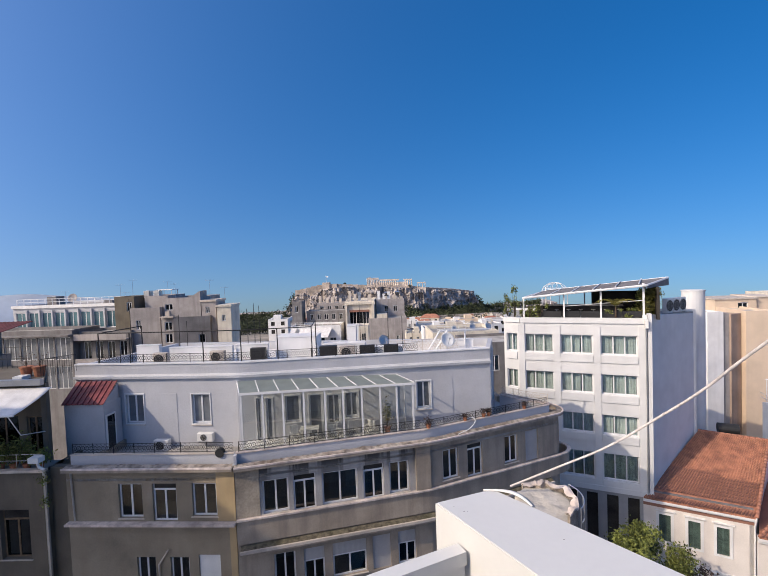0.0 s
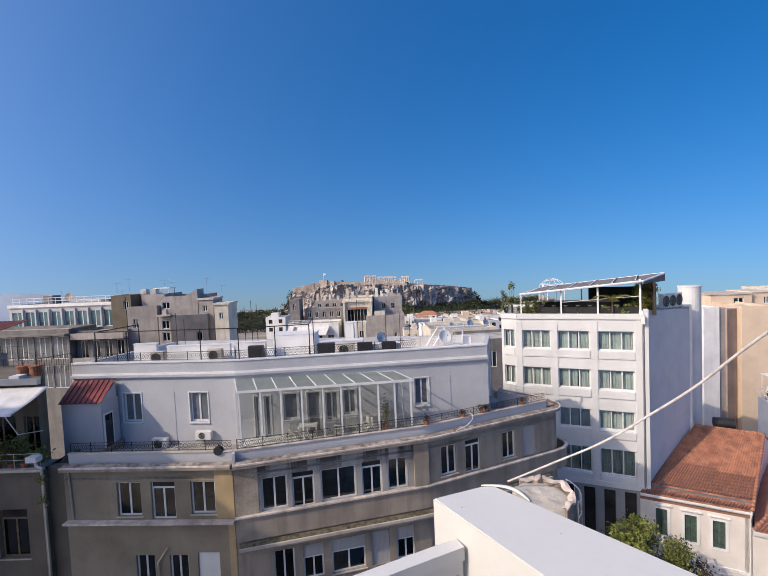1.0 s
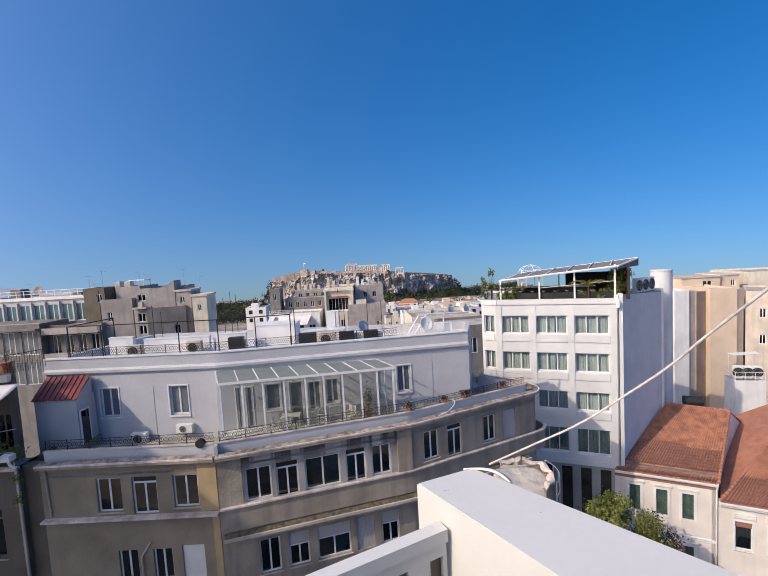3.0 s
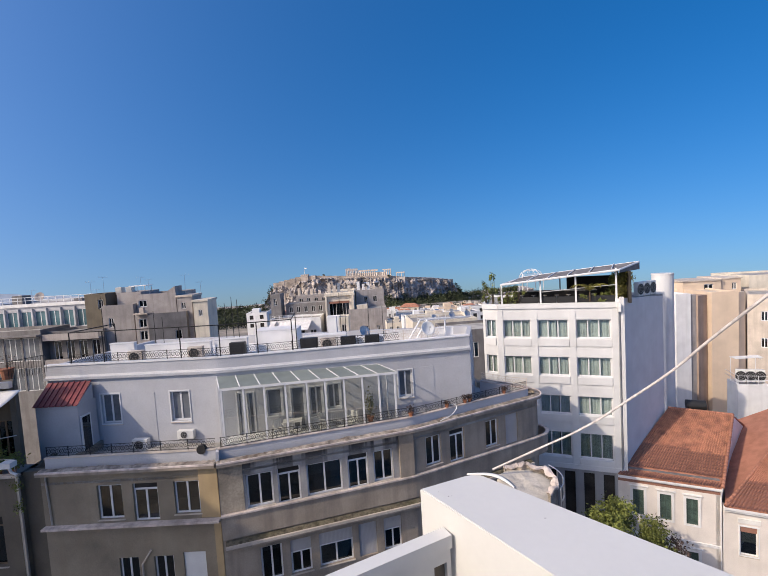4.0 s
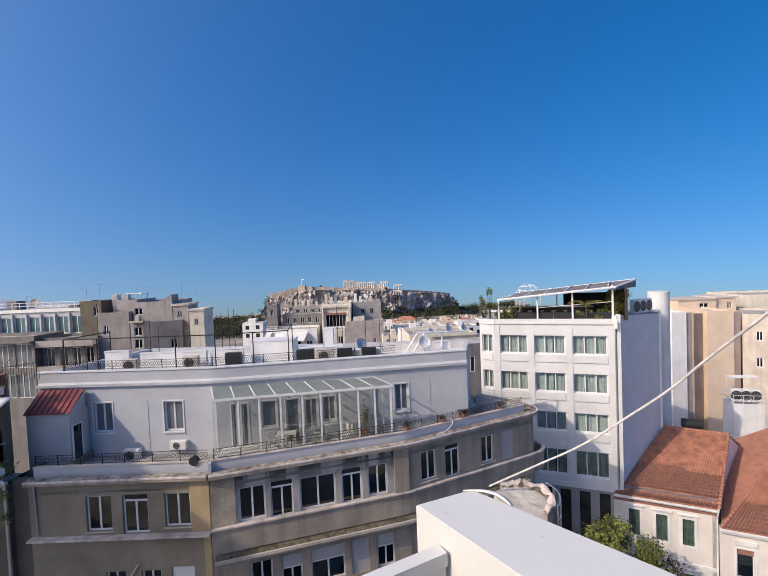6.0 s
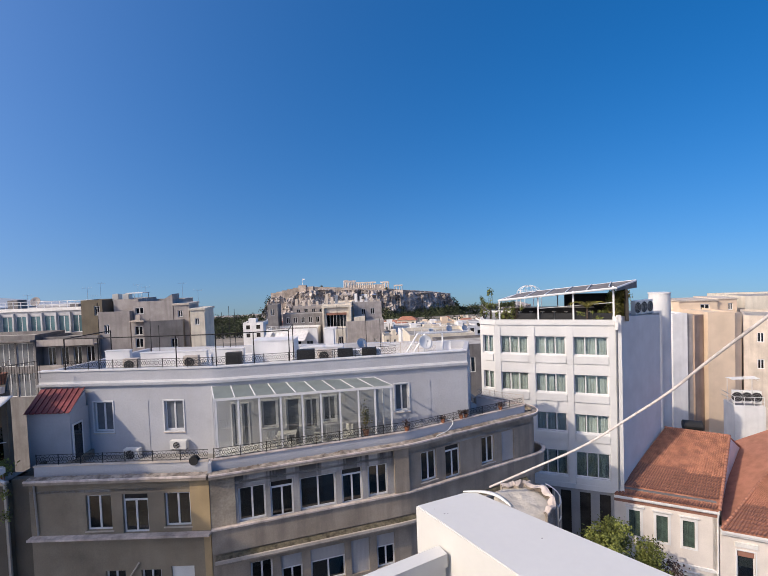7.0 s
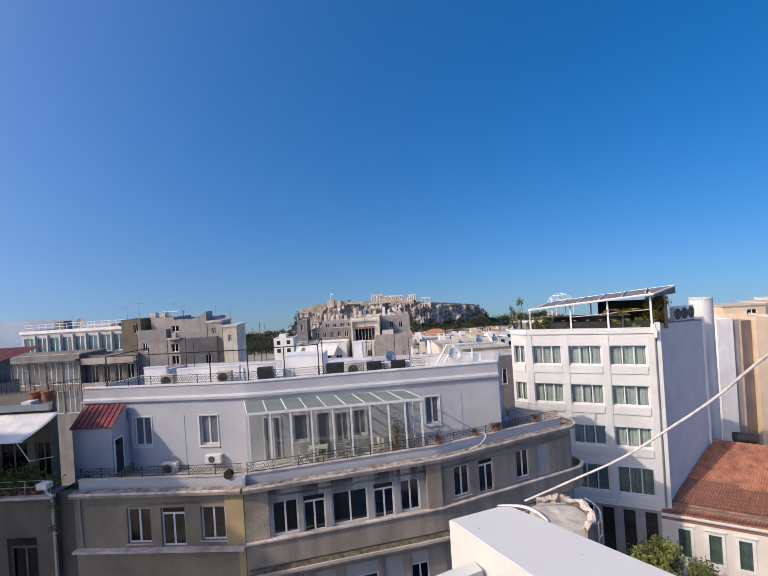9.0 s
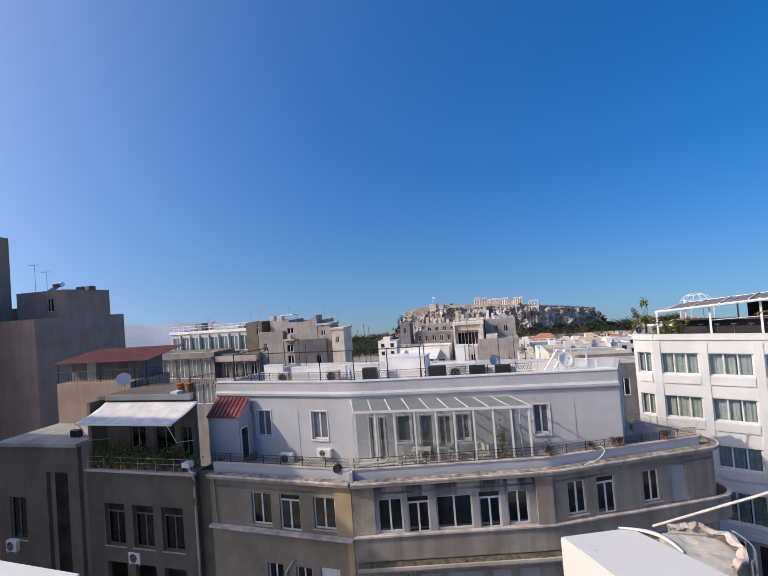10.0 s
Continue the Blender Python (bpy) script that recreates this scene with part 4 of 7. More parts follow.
def build_second_house():
    t = thing("hipped_house", (30, 32, 0), "low cream house with an orange hipped tile roof", "house")
    ops = [(8.6 + 2.1 * k, 9.75 + 2.1 * k, 5.2, 7.6) for k in range(4)]
    bm = bmesh.new()
    holed(bm, FS, 7.5, 18, 0, 9.2, ops)
    part("wall", bm, M_PEACH, t)
    for a, b, z0, z1 in ops:
        w = window(t, FS, a, b, z0, z1, 1, blind=1.4, casing=0.1)
        one("awning_box", M_PLASTIC, w, (FS, a - 0.15, b + 0.15, 0.0, 0.12, z1 + 0.35, z1 + 0.7))
        one("brown_blind", M_BROWN, w, (FS, a + 0.05, b - 0.05, -0.13, -0.1, z1 - 0.5, z1))
    el, er, ap = FS.p(7.55, 0.4, 9.3), FS.p(18, 0.4, 9.3), FS.p(13.2, -6.2, 13.0)
    bl = FS.p(10.6, -13, 11.2)
    ap2 = FS.p(16.5, -13, 14.5)
    er2 = FS.p(24, -13, 9.3)
    bm = bmesh.new()
    slab(bm, [el, er, ap], 0.12)
    slab(bm, [el, ap, ap2, bl], 0.12)
    slab(bm, [ap, er, er2, ap2], 0.12)
    part("roof", bm, M_TILE2, t)
    one("eaves_moulding", M_WHITE, t, (FS, 7.5, 18, 0.0, 0.42, 9.0, 9.2), (FS, 7.5, 18, 0.0, 0.28, 8.8, 9.0))
    f = between(*FS.p(7.7, 0, 0).to_2d(), *bl.to_2d())
    one("side_wall", M_WHITE, t, (f[0], 0.2, f[1], 0.0, 0.2, 0, 9.3))
    bm = bmesh.new()
    for p, q in ((el, ap), (ap, ap2)):
        n = int((q - p).length / 0.4)
        for i in range(n):
            tube(bm, p.lerp(q, i / n) + Vector((0, 0, 0.05)), p.lerp(q, (i + 1.1) / n) + Vector((0, 0, 0.05)), 0.12, 8, 0.1)
    part("hip_tiles", bm, M_TILE2, t, smooth=True)
    tiled_slope(t, el, er, ap + FS.d * 0.05, ap - FS.d * 0.05, M_TILE2, 0.24, 0.45, 280)


build_second_house()


# ---- buildings further off ----
def block(name, label, fr, w, dep, z0, z1, material, rows=(), bays=(), parapet=0.4, pane=None, leaves=2, group="", blind=0.35):
    """A plain building: walls with real window openings on its front, flat roof with parapet."""
    c = fr.p(w / 2, -dep / 2, 0)
    t = thing(name, (c.x, c.y, z0), label, "building", group)
    holes = [(a, b, r0, r1) for a, b in bays for r0, r1 in rows]
    bm = bmesh.new()
    holed(bm, fr, 0, w, z0, z1, holes, 0.25)
    part("front_wall", bm, material, t)
    one("side_wall", material, t, (fr, 0, 0.25, -dep, -0.25, z0, z1))
    one("side_wall", material, t, (fr, w - 0.25, w, -dep, -0.25, z0, z1))
    one("back_wall", material, t, (fr, 0.25, w - 0.25, -dep, -dep + 0.25, z0, z1))
    # added core behind the openings, stops daylight passing through
    if holes and dep > 3:
        one("inner_wall", material, t, (fr, 0.3, w - 0.3, -dep + 0.3, -min(1.5, dep / 2), z0 + 0.1, z1 - 0.9))
    one("roof", M_PAVE, t, (fr, 0.25, w - 0.25, -dep + 0.25, -0.25, z1 - parapet - 0.2, z1 - parapet))
    for a, b, r0, r1 in holes:
        window(t, fr, a, b, r0, r1, leaves, deep=0.1, sill=False, blind=(r1 - r0) * blind, pane=pane)
    return t


def even(n, w, share, start=0.0):
    """n bays of equal width on a wall w wide."""
    p = (w - 2 * start) / n
    return [(start + p * i + p * (1 - share) / 2, start + p * i + p * (1 + share) / 2) for i in range(n)]




def build_skyline():
    # long white office block
    fo = Frame(-66.5, 66.6, -1.5)
    t = block("office_building", "long white office block with bands of windows", fo, 21.4, 12, -3, 27.35, M_PENT, [(23.4, 26.15)], even(9, 21.4, 0.84, 0.3), 0.3, leaves=2, pane=G_OFFICE, blind=0.95)
    for a, b in even(9, 21.4, 0.84, 0.3):
        one("fin", M_PENT, t, (fo, b + 0.06, b + 0.32, 0.0, 0.3, 22.6, 26.6))
    one("roof_edge", M_WHITE, t, (fo, -0.1, 21.5, 0.0, 0.25, 26.9, 27.4))
    one("window_ledge", M_PENT, t, (fo, 0, 21.4, 0.0, 0.3, 22.4, 22.6))
    for a, b in even(9, 21.4, 0.84, 0.3)[2::2]:
        cooler = fo.p(a + 0.3, 0.5, 22.6)
        cooling_unit((cooler.x, cooler.y, 22.6), -1.5, 0.9, 0.6, 0.4, "white air-conditioning unit on the office ledge", 0.02)
    fo2 = Frame(-67.6, 60.0, -1.5)
    t = block("office_building", "grey glazed lower office wing in front of the white block", fo2, 17.2, 5.5, -3, 23.9, M_GREY, [(19.4, 22.8), (15.0, 18.4)], even(6, 17.2, 0.9, 0.2), 0.5, leaves=3, pane=G_BLUE, blind=0.1)
    one("canopy", M_GREY, t, (fo2, 0, 17.2, 0.0, 0.8, 23.0, 23.25))
    t = block("flats", "shaded grey flats with deep balconies", Frame(-50.2, 60.6, 0), 8.2, 5, -3, 23.4, M_GREY, [(19.2, 21.9), (15.6, 18.4)], even(4, 8.2, 0.62, 0.3), 0.4)
    for z in (18.7, 22.4):
        one("balcony", M_MID, t, (Frame(-50.2, 60.6, 0), 0, 8.2, 0.0, 1.1, z - 0.2, z), (Frame(-50.2, 60.6, 0), 0, 8.2, 1.0, 1.1, z, z + 0.75))
    # grey and beige flats stepping up beside the office
    block("flats", "dark roof room beside water tanks", Frame(-45.3, 62.0, 2), 3.1, 4, -3, 28.5, M_DARKWALL, [(26.2, 27.6)], [(1.9, 2.7)], 0.2)
    block("flats", "taupe flats with a plain stained wall", Frame(-42.3, 61.2, 6), 4.4, 9, -2, 26.7, M_MID, [(23.4, 24.8)], [(0.8, 1.5)], 0.3)
    block("flats", "beige upper storey under the water tanks", Frame(-41.2, 63.2, 4), 3.6, 6, -1.5, 28.4, M_MID, [], [], 0.3)
    t = block("flats", "grey set-back storey with a slanting roof wall", Frame(-37.9, 62.6, 4), 5.8, 8, -2, 28.0, M_MID, [(26.1, 27.1)], [(0.3, 1.5)], 0.3)
    bm = bmesh.new()
    f = Frame(-37.9, 62.6, 4)
    v = [[bm.verts.new(f.p(q, n, z)) for q, z in ((4.2, 27.95), (5.8, 27.95), (5.8, 28.95), (5.2, 28.6))] for n in (0.02, -2.5)]
    bm.faces.new(v[0]), bm.faces.new(v[1][::-1])
    for i in range(4):
        bm.faces.new((v[0][i], v[0][(i + 1) % 4], v[1][(i + 1) % 4], v[1][i]))
    part("slanting_wall", bm, M_MID, t)
    t = block("flats", "narrow taupe flats with a small balcony", Frame(-37.6, 61.4, 5), 2.2, 6, -2, 25.1, M_MID, [(21.2, 22.6), (23.1, 24.4)], [(0.5, 1.6)], 0.3)
    one("balcony", M_PALE, t, (Frame(-37.6, 61.4, 5), 0.1, 2.1, 0.0, 0.7, 25.1, 25.3), (Frame(-37.6, 61.4, 5), 0.9, 1.5, 0.0, 0.5, 25.3, 26.1))
    block("flats", "dark grey flats with a blank party wall", Frame(-35.5, 61.0, 12), 5.3, 6, -2, 25.1, M_GREY, [(21.0, 22.4)], [(3.6, 4.5)], 0.3)
    t = block("flats", "narrow beige stair tower with a corniced top", Frame(-32.0, 63.0, 4), 2.2, 4, -2, 27.2, M_MID, [(25.4, 26.4)], [(0.6, 1.3)], 0.3)
    one("cornice", M_PALE, t, (Frame(-32.0, 63.0, 4), -0.15, 2.35, -4.1, 0.15, 27.2, 27.5))
    t = block("flats", "slim cream stair tower with a corniced top", Frame(-29.1, 62.0, 4), 2.1, 4, -2, 26.4, M_CREAM, [(24.2, 25.2)], [(0.7, 1.3)], 0.3)
    one("cornice", M_CREAM, t, (Frame(-29.1, 62.0, 4), -0.15, 2.25, -4.1, 0.15, 26.4, 26.7))
    # middle distance
    fc = Frame(-18.1, 120.5, 2)
    t = block("flats", "tall cream flats with roof terraces and dark glazing", fc, 8.4, 14, -10, 22.6, M_CREAM, [(15.9, 20.0), (10.6, 14.4)], [(1.1, 6.9)], 0.6, leaves=6)
    one("cornice", M_CREAM, t, (fc, -0.2, 8.6, 0.0, 0.7, 21.6, 22.2))
    for a, b in ((0.0, 0.5), (7.6, 8.3)):
        one("side_fin", M_CREAM, t, (fc, a, b, 0.0, 0.9, 10.0, 21.6))
    one("brown_awning", M_BROWN, t, (fc, 1.1, 6.9, 0.05, 0.5, 19.4, 20.0))
    one("balcony", M_CREAM, t, (fc, 0.4, 7.8, 0.0, 1.4, 15.0, 15.8))
    for k, h in ((0.6, 25.4), (2.2, 24.4), (3.4, 25.0), (6.5, 24.2)):
        one("chimney", M_STEEL if k == 3.4 else M_PALE, t, (fc, k, k + 0.8, -4.0, -3.2, 22.0, h))
    # shaded side of the cream flats: the taupe colour carries the shade
    t = block("flats", "tall flats' blank side wall, its shade put in taupe", Frame(-11.4, 119, 3), 11.0, 12, -10, 17.5, M_MID, [(11.0, 12.4)], [(4.6, 5.4), (8.0, 8.8)], 0.3)
    one("roof_room", M_CREAM, t, (Frame(-11.4, 119, 3), 2.4, 5.6, -4, -1, 17.3, 18.6))
    t = block("flats", "set-back grey top storey with chimneys", Frame(-9.6, 127, 3), 8.6, 8, -10, 22.4, M_MID, [(18.6, 20.4)], [(2.4, 3.6), (5.2, 6.4)], 0.4)
    for k, h in ((0.4, 24.9), (2.0, 24.0), (3.5, 24.6), (5.2, 23.6), (7.4, 23.0)):
        one("chimney", M_WHITE if k < 5 else M_PALE, t, (Frame(-9.6, 127, 3), k, k + 0.9, -3.0, -2.0, 22.0, h))
    block("flats", "slim dark roof tower", Frame(-35.0, 124, 2), 3.0, 5, -6, 22.9, M_GREY, [(19.5, 21.5)], [(1.0, 1.9)], 0.2)
    block("flats", "white terraced flats with a canvas awning", Frame(-34.0, 118, 2), 14.5, 8, -8, 16.0, M_WHITE, [(9.5, 12.5)], even(4, 14.5, 0.55, 0.6), 0.5)
    block("flats", "grey flats behind the roof terrace", Frame(-31, 126, 2), 12.0, 6, -10, 19.6, M_GREY, [(16.8, 18.6)], even(5, 12, 0.5, 0.4), 0.2)
    t = block("flats", "shaded grey flats with stepped chimneys", Frame(-29.5, 134, 2), 10.5, 6, -10, 21.4, M_MID, [(18.6, 20.4)], even(4, 10.5, 0.5, 0.4), 0.2)
    for k, h in ((0.3, 23.6), (2.6, 22.4), (4.4, 23.2), (7.0, 22.6), (9.2, 22.0)):
        one("chimney", M_PALE, t, (Frame(-29.5, 134, 2), k, k + 0.9, -3.0, -2.0, 21.0, h))
    block("flats", "small plain white stair house", Frame(-13.5, 90, 0), 2.7, 3, -4, 19.4, M_WHITE, [], [], 0.2)
    block("flats", "small cream stair house with a door", Frame(-10.75, 90, 0), 2.0, 3, -4, 19.2, M_CREAM, [(15.2, 17.6)], [(0.5, 1.5)], 0.2)
    block("flats", "low white house with a flat roof", Frame(2.6, 138, 0), 6.4, 8, -8, 13.1, M_WHITE, [], [], 0.4)
    # grey colour stands for the shade on the white house's side
    block("flats", "shaded side of the low white house, as a grey block", Frame(-2.2, 137, 25), 5.0, 8, -8, 11.4, M_GREY, [(7.5, 9.2)], even(2, 5, 0.4, 0.4), 0.4)
    block("flats", "low white house with roof tanks", Frame(10.2, 142, 0), 9.2, 8, -8, 12.2, M_WHITE, [(9.0, 10.4)], even(4, 9.2, 0.4, 0.4), 0.4)
    block("flats", "cream building with a broad roof terrace", Frame(4.2, 72, 5), 11.5, 10, -1, 19.9, M_CREAM, [(16.4, 18.2)], even(5, 11.5, 0.45, 0.4), 0.6)
    block("flats", "grey flats seen over the terrace", Frame(8.2, 58, 6), 8.0, 8, -1, 20.4, M_GREY, [(16.4, 18.6)], even(4, 9.6, 0.6, 0.4), 0.4)
    for x, y, w, z, m, lab in ((3.4, 92, 4.6, 17.9, M_WHITE, "low white roof house with a flat top"), (8.6, 96, 5.2, 17.1, M_PALE, "pale roof storey among the old roofs"), (14.6, 90, 3.4, 18.3, M_WHITE, "small white stair house among the roofs"), (5.6, 104, 8.0, 16.2, M_CREAM, "cream flats with a low parapet"), (16.5, 112, 6.0, 15.4, M_WHITE, "white flats with a low parapet"), (-0.6, 108, 4.2, 14.6, M_CREAM, "narrow cream flats among the roofs"), (18.5, 128, 7.0, 14.0, M_CREAM, "cream flats among the old roofs"), (-3.0, 160, 7.0, 11.4, M_WHITE, "white house among the old roofs"), (14.0, 170, 9.0, 9.8, M_WHITE, "white terraced house among the old roofs"), (27.0, 165, 8.0, 9.4, M_CREAM, "cream terraced house among the old roofs")):
        f = Frame(x, y, 4)
        t = block("flats", lab, f, w, 6, -9, z, m, [(z - 2.6, z - 1.0)], even(max(2, int(w / 2)), w, 0.42, 0.3), 0.4)
        one("roof_room", m, t, (f, w * 0.55, w * 0.85, -4.5, -2.5, z - 0.4, z + 1.1))
        one("tank", M_STEEL, t, (f, w * 0.15, w * 0.15 + 1.0, -3.0, -2.2, z - 0.4, z + 0.5))
    # right side
    block("flats", "white party wall beside a light shaft", Frame(38.1, 55.0, 0), 1.95, 8, 0, 24.05, M_WHITE, [], [], 0.2)
    block("flats", "shaded grey flats across the light shaft", Frame(30.5, 60.0, 0), 8.6, 6, 0, 19.0, M_GREY, [], [], 0.2)
    block("flats", "narrow grey return of the party wall", Frame(40.1, 55.2, 0), 0.85, 8, 0, 23.85, M_MID, [], [], 0.2)
    # browner colour stands for the shade on this turned wall
    block("flats", "beige flats' turned blank wall, its shade put in brown", Frame(41.0, 55.0, 24), 2.0, 9, 0, 23.7, M_FLATS, [], [], 0.2)
    block("flats", "beige flats with a tall blank wall", Frame(42.8, 55.0, -6), 3.3, 9, 0, 24.05, M_BEIGE, [], [], 0.2)
    block("flats", "peach flats set back from the beige wall", Frame(46.1, 54.8, 20), 1.5, 9, 0, 23.9, M_BEIGE, [], [], 0.2)
    for x0, w, z in ((43.3, 5.3, 25.05), (48.9, 2.7, 25.2)):
        t = block("flats", "beige roof storey with a rail", Frame(x0, 61.0, -4), w, 5, 0, z, M_BEIGE, [(23.6, 24.6)], [(w * 0.55, w * 0.8)], 0.2)
        one("roof_slab", M_PALE, t, (Frame(x0, 61.0, -4), -0.15, w + 0.15, -5.1, 0.15, z, z + 0.16))
    block("flats", "pale flats with narrow windows", Frame(47.5, 55.0, -38), 9.0, 9, 0, 23.5, M_PALE, [(20, 21.3), (16.5, 17.8)], even(3, 9, 0.25, 0.3), 0.3)
    block("flats", "pale tall flats at the far side", Frame(53.8, 62.0, -8), 14.0, 9, 0, 25.4, M_CREAM, [(20.5, 22), (16.5, 18), (12.5, 14)], even(4, 14, 0.3, 1.2), 0.3)
    block("flats", "low white flat-roofed annex carrying cooling units", Frame(40.0, 47.6, -15), 3.0, 2.4, 0, 14.05, M_WHITE, [], [], 0.2)
    # left side
    block("flats", "tall plain flats with a stained party wall", Frame(-54.7, 28.9, 8), 7.5, 11.7, 0, 31.5, M_FLATS, [], [], 0.3)
    block("flats", "stepped beige roof storey", Frame(-54.2, 32.6, 8), 6.5, 6, 30, 34.6, M_FLATS, [(32.2, 33.8)], [(4.0, 4.9)], 0.2)
    block("flats", "beige flats with a broad window", Frame(-59.6, 27.4, 12), 5.2, 9, 0, 33.0, M_FLATS, [(29.0, 30.8)], [(1.0, 3.8)], 0.3)
    block("flats", "tall flats rising over the street", Frame(-61.9, 23.8, 10), 6.5, 9, 0, 41.5, M_FLATS, [(34, 36)], [(2.5, 4.0)], 0.3)



# ---- left neighbour with the awning ----
FN = Frame(-30.1, 21.9, 1.5)


def build_neighbour():
    t = thing("old_apartment_house", (-24, 27, 0), "shaded old stucco apartment house with a planted balcony", "building")
    ln = 9.3
    ops = [(1.5 + 2.45 * k, 3.25 + 2.45 * k, 15.1, 18.0) for k in range(3)]
    top = [(2.5, 3.9, 20.3, 22.9), (4.7, 6.5, 20.3, 23.0), (7.0, 8.0, 20.3, 22.9)]
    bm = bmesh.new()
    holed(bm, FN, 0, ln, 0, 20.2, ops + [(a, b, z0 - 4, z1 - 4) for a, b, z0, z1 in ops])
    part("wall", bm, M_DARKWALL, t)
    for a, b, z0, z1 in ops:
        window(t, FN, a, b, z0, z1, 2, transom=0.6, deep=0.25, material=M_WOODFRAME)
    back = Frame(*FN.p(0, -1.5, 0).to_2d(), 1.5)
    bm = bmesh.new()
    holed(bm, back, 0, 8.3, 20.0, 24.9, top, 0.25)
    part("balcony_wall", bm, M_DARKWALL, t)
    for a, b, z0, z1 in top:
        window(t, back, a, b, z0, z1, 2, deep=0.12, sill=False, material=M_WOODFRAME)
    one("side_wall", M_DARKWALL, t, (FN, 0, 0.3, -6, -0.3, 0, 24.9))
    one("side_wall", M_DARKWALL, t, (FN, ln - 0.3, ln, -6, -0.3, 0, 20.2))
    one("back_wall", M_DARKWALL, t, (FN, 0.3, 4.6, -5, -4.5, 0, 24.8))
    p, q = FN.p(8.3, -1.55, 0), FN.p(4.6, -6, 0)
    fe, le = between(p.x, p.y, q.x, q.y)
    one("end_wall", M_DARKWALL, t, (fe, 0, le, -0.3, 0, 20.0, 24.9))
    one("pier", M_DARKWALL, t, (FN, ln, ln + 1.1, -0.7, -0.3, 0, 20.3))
    one("balcony_floor", M_PAVE, t, (FN, 0, ln, -1.5, 0, 20.1, 20.2))
    one("balcony_coping", M_PALE, t, (FN, 0.0, ln, -0.15, 0.16, 20.2, 20.34))
    bm = bmesh.new()
    prism(bm, [FN.p(a, b, 0).to_2d()[:] for a, b in ((-0.1, -1.2), (8.5, -1.2), (4.6, -6), (-0.1, -6))], 24.9, 25.1)
    part("roof", bm, M_DARKWALL, t)
    one("roof_edge", M_STEEL, t, (FN, 1.0, 8.5, -1.2, -0.95, 24.9, 25.25))
    f = Frame(*FN.p(-8, 0.7, 0).to_2d(), 3)
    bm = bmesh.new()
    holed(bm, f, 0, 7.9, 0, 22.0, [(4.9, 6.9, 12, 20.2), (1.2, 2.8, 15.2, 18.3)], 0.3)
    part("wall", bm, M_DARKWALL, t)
    # near-black sheet stands for the shade deep in the slit
    one("recess", M_DARK, t, (f, 4.9, 6.9, -0.9, -0.6, 12, 20.2))
    window(t, f, 1.2, 2.8, 15.2, 18.3, 2, deep=0.15, material=M_WOODFRAME)
    one("roof", M_PAVE, t, (f, 0, 7.9, -12, 0.1, 22.0, 22.25))
    f5 = Frame(*FN.p(-8, -4, 0).to_2d(), 3)
    one("upper_wall", M_FLATS, t, (f5, 0, 7.8, -4.2, 0, 22.25, 25.6))
    bm = bmesh.new()
    pipe(bm, [FN.p(ln + 0.1, 0.2, 20.4), FN.p(ln + 0.12, 0.2, 0)], 0.09, 8)
    part("rain_pipe", bm, M_STEEL, t)
    # awning: sagging cloth on its arms
    aw = thing("awning", FN.p(4.2, 0, 20.34), "off-white canvas awning stretched over the planted balcony", "awning")
    bm = bmesh.new()
    rows = []
    for i in range(13):
        row = []
        for j in range(25):
            u, v = i / 12, j / 24
            s = 0.6 + v * 8.2
            z = 24.75 - 1.0 * u + 0.05 * math.sin(v * 19) * math.sin(u * 3.1) - 0.10 * math.sin(u * 3.14) + 0.03 * noise.noise(Vector((s * 2, u * 3, 0)))
            row.append(bm.verts.new(FN.p(s - 0.5 * u + 0.25, -1.1 + 2.0 * u, z)))
        rows.append(row)
    for r, q in zip(rows, rows[1:]):
        for j in range(24):
            bm.faces.new((r[j], r[j + 1], q[j + 1], q[j]))
    cloth = part("cloth", bm, M_CLOTH, aw, smooth=True)
    so = cloth.modifiers.new("thick", "SOLIDIFY")
    so.thickness = 0.008
    one("front_bar", M_FRAME, aw, (FN, 0.35, 8.55, 0.88, 0.95, 23.68, 23.76))
    for s in (0.7, 8.2):
        bm = bmesh.new()
        pipe(bm, [FN.p(s, 0.9, 23.7), FN.p(s, 0.2, 22.4), FN.p(s, -1.4, 22.0)], 0.025)
        part("arm", bm, M_FRAME, aw)


build_neighbour()


# ---- the old hill ----
def crest(x):
    pts = [(-330, -42), (-260, -40), (-205, -34), (-192, -6), (-183, 0), (-141, 7), (-100, 9), (-60, 7), (8, 3), (37, -1), (87, -7), (122, -13), (131, -28), (143, -46), (200, -48), (330, -50)]
    for (a, za), (b, zb) in zip(pts, pts[1:]):
        if a <= x <= b:
            return za + (zb - za) * (x - a) / (b - a)
    return -46


def brow(x):
    """How far the cliff's foot falls back: straight at first, then turning away."""
    return 0.8 * max(0.0, x - 8)


def hill_height(x, y):
    y -= brow(x)
    base = -62 + 26 * min(1, max(0, (y - 610) / 70)) - 0.45 * max(0.0, x - 118)
    k = min(1, max(0, (y - (668 + 10 * noise.noise(Vector((x * 0.02, 3, 0))))) / 16))
    k = k * k * (3 - 2 * k)
    return base + (max(crest(x), base) - base) * k, k


